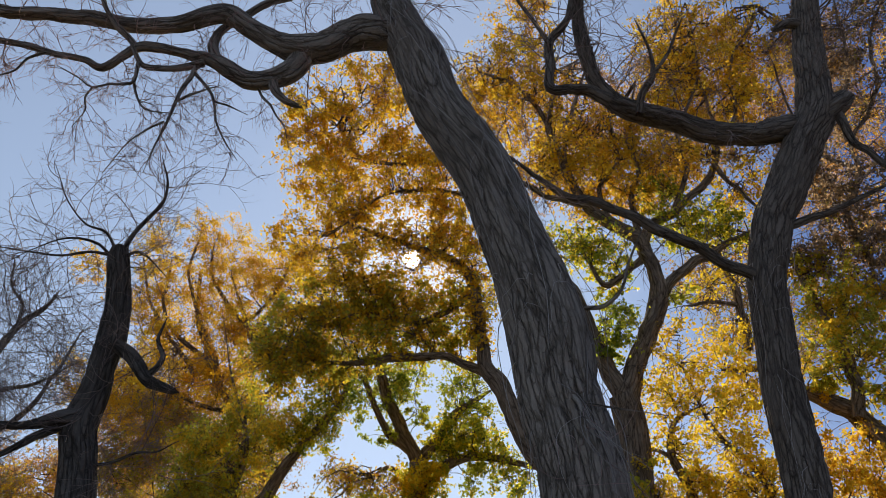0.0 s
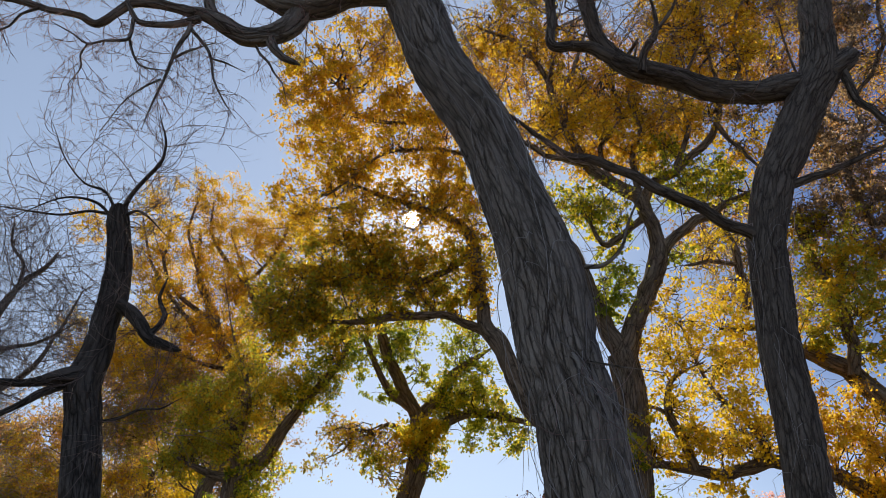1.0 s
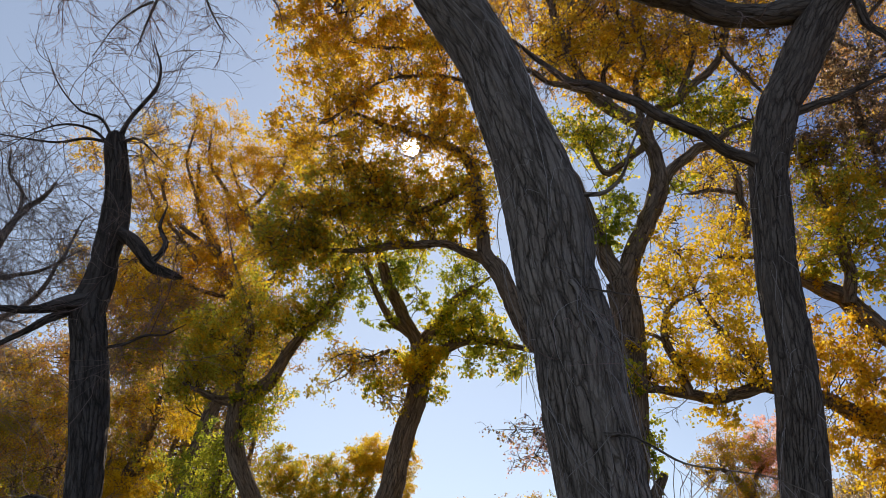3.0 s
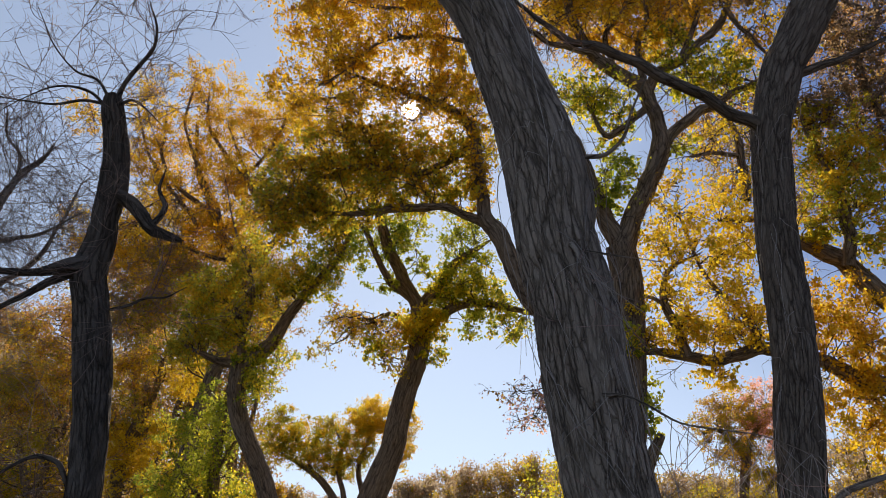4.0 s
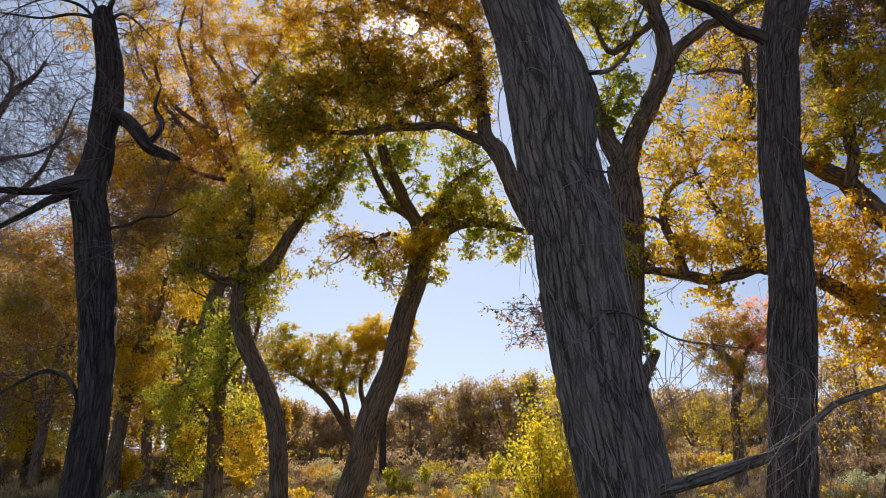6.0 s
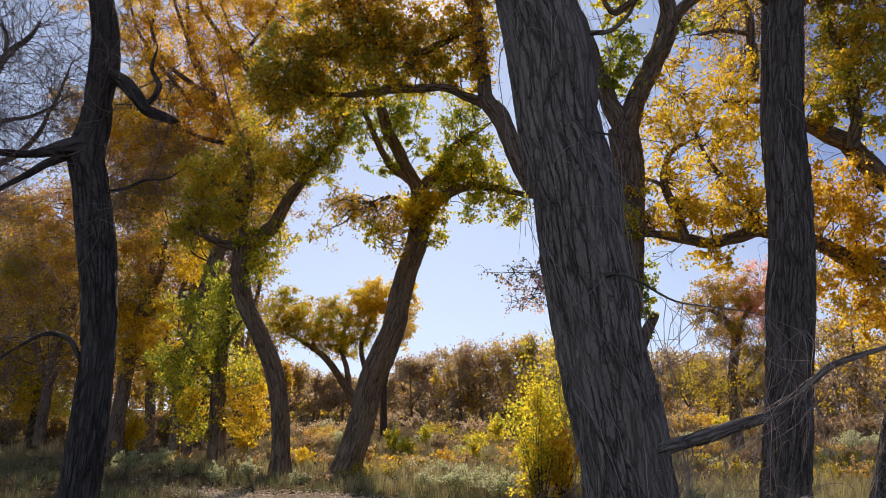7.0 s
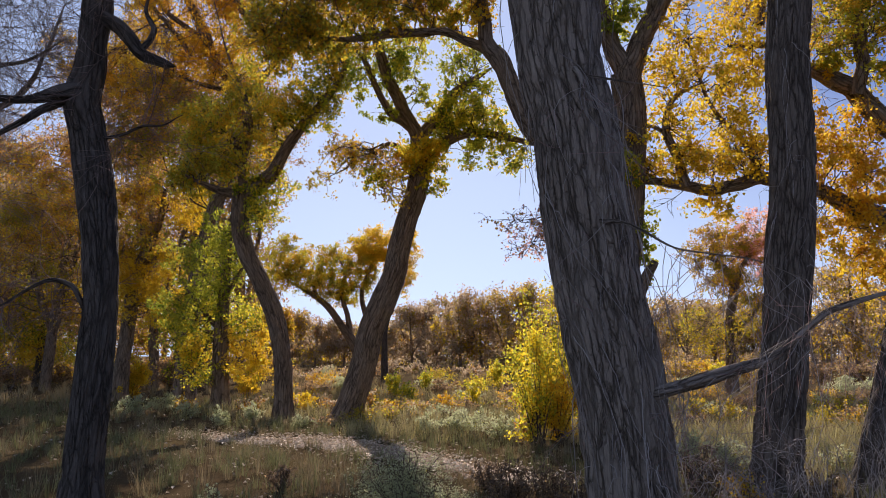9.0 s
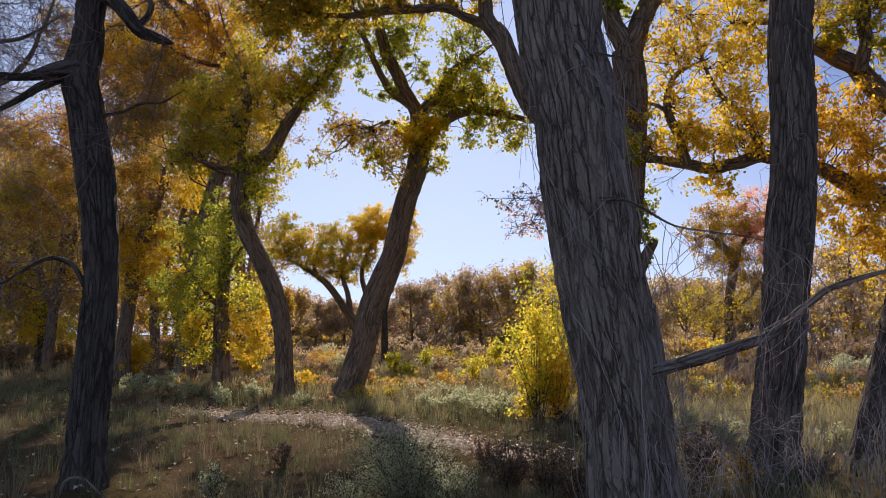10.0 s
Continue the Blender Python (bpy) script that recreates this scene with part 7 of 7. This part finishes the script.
shrub(-1.81, 17.13, 0.39, 1.08, "B", 558, "low golden and rust undergrowth", 0.045)
shrub(-1.72, 20.01, 0.48, 1.13, "B", 710, "low golden and rust undergrowth", 0.045)
shrub(-2.69, 16.70, 0.33, 0.68, "K", 297, "dry dark brown brush with withered leaves", 0.045)
shrub(18.09, 41.50, 0.73, 2.07, "K", 656, "dry dark brown brush with withered leaves", 0.045)
shrub(16.24, 30.23, 0.74, 1.67, "S", 934, "pale grey-green sage bush", 0.045)
shrub(-2.48, 18.37, 0.45, 0.77, "K", 459, "dry dark brown brush with withered leaves", 0.045)
shrub(9.29, 23.24, 0.50, 1.26, "K", 830, "dry dark brown brush with withered leaves", 0.045)
shrub(-2.36, 23.79, 0.64, 0.84, "R", 704, "low golden and rust undergrowth", 0.045)
shrub(0.82, 25.28, 0.41, 1.03, "S", 550, "pale grey-green sage bush", 0.045)
shrub(-1.22, 17.27, 0.37, 0.79, "B", 387, "low golden and rust undergrowth", 0.045)
shrub(2.53, 18.21, 0.33, 0.88, "S", 387, "pale grey-green sage bush", 0.045)
shrub(-0.56, 17.57, 0.27, 0.71, "E", 253, "low golden and rust undergrowth", 0.045)
shrub(11.10, 21.97, 0.61, 0.77, "S", 618, "pale grey-green sage bush", 0.045)
shrub(7.12, 16.30, 0.26, 0.56, "R", 194, "low golden and rust undergrowth", 0.045)
shrub(15.57, 32.69, 0.65, 1.13, "B", 498, "low golden and rust undergrowth", 0.045)
shrub(7.66, 16.57, 0.41, 0.95, "K", 509, "dry dark brown brush with withered leaves", 0.045)
shrub(-33.63, 53.78, 1.98, 3.71, "K", 1643, "dry dark brown brush with withered leaves", 0.06)
shrub(-28.58, 48.55, 1.56, 3.35, "K", 1485, "dry dark brown brush with withered leaves", 0.06)
shrub(-27.48, 49.76, 2.06, 3.43, "W", 1971, "dry dark brown brush with withered leaves", 0.06)
shrub(-26.33, 51.04, 1.88, 3.52, "U", 1805, "dry dark brown brush with withered leaves", 0.06)
shrub(-25.11, 52.37, 1.69, 3.61, "K", 1626, "dry dark brown brush with withered leaves", 0.06)
shrub(-23.83, 53.78, 2.23, 3.71, "K", 2150, "dry dark brown brush with withered leaves", 0.06)
shrub(-19.74, 48.55, 1.79, 3.35, "K", 1962, "dry dark brown brush with withered leaves", 0.06)
shrub(-18.42, 49.76, 1.60, 3.43, "W", 1759, "dry dark brown brush with withered leaves", 0.06)
shrub(-17.04, 51.04, 2.11, 3.52, "U", 2314, "dry dark brown brush with withered leaves", 0.06)
shrub(-15.58, 52.37, 1.93, 3.61, "K", 2100, "dry dark brown brush with withered leaves", 0.06)
shrub(-14.04, 53.78, 1.73, 3.71, "K", 1872, "dry dark brown brush with withered leaves", 0.06)
shrub(-10.90, 48.55, 2.01, 3.35, "W", 2448, "dry dark brown brush with withered leaves", 0.06)


def dead_tangle(x, y, height, width, count, label):
    """Bare whippy shoots that rise from one root, arch over and fork."""
    t = start_tree((x, y), label, "grey", "dead_shrub", "shrub", "understorey shrubs")
    z0 = float(rise(x, y)) - 0.04
    a, q = rng.uniform(0, 2 * math.pi, count), rng.random(count) ** 0.6
    foot = np.tile([x, y, z0], (count, 1)) + rng.normal(size=(count, 3)) * [0.12 * width, 0.12 * width, 0]
    top = np.stack([x + np.cos(a) * q * width * 0.6, y + np.sin(a) * q * width * 0.4, z0 + height * rng.uniform(0.45, 1.1, count)], 1)
    lines = gnarl(foot, top, 0.22, 0.045, 9)
    t["shoots"].append((lines, rng.uniform(0.0022, 0.0048, count)))
    kids = np.repeat(np.arange(count), 3)
    at = rng.integers(2, 9, len(kids))
    s0 = lines[kids, at]
    s1 = s0 + rng.normal(size=s0.shape) * [0.2 * width, 0.14 * width, 0.16 * height] + [0, 0, 0.02]
    s1[:, 2] = np.maximum(s1[:, 2], z0 + 0.03)
    t["shoots"].append((gnarl(s0, s1, 0.12, 0.07, 6), rng.uniform(0.0012, 0.0024, len(kids))))
    finish_tree(t)


for x, y, height, width, count in ((1.95, 6.2, 0.6, 0.8, 20), (2.45, 6.6, 0.9, 0.9, 22), (3.0, 6.7, 0.7, 0.9, 20), (3.45, 7.0, 0.8, 0.9, 20), (4.0, 7.2, 0.8, 0.8, 22), (4.35, 7.4, 1.2, 0.8, 22), (2.2, 7.4, 1.2, 0.9, 18), (3.0, 8.6, 1.1, 1.0, 18)):
    dead_tangle(x, y, height, width, count, "tangle of bleached grey dead shoots in the grass")


def fallen_wood(name, label, points, radii, bark):
    """A dead stem lying on the ground, broken at both ends."""
    x, y = points[0][0], points[0][1]
    t = start_tree((x, y), label, bark, name, "dead wood", "fallen wood")
    limb(t, "stem", [(*p, r) for p, r in zip(points, radii)])
    finish_tree(t)


fallen_wood("fallen_branch", "bleached bent branch arching over the grass", [(-3.55, 7.0, -0.03), (-3.46, 6.95, 0.16), (-3.3, 6.92, 0.2), (-3.1, 6.9, 0.05), (-3.0, 6.9, -0.04)], [0.014, 0.016, 0.015, 0.012, 0.009], "grey")
fallen_wood("fallen_log", "dark charred log lying beyond the saplings", [(3.9, 43.0, 0.3), (4.4, 43.1, 0.34), (5.2, 43.0, 0.32), (5.7, 42.8, 0.22)], [0.34, 0.4, 0.36, 0.26], "dark")
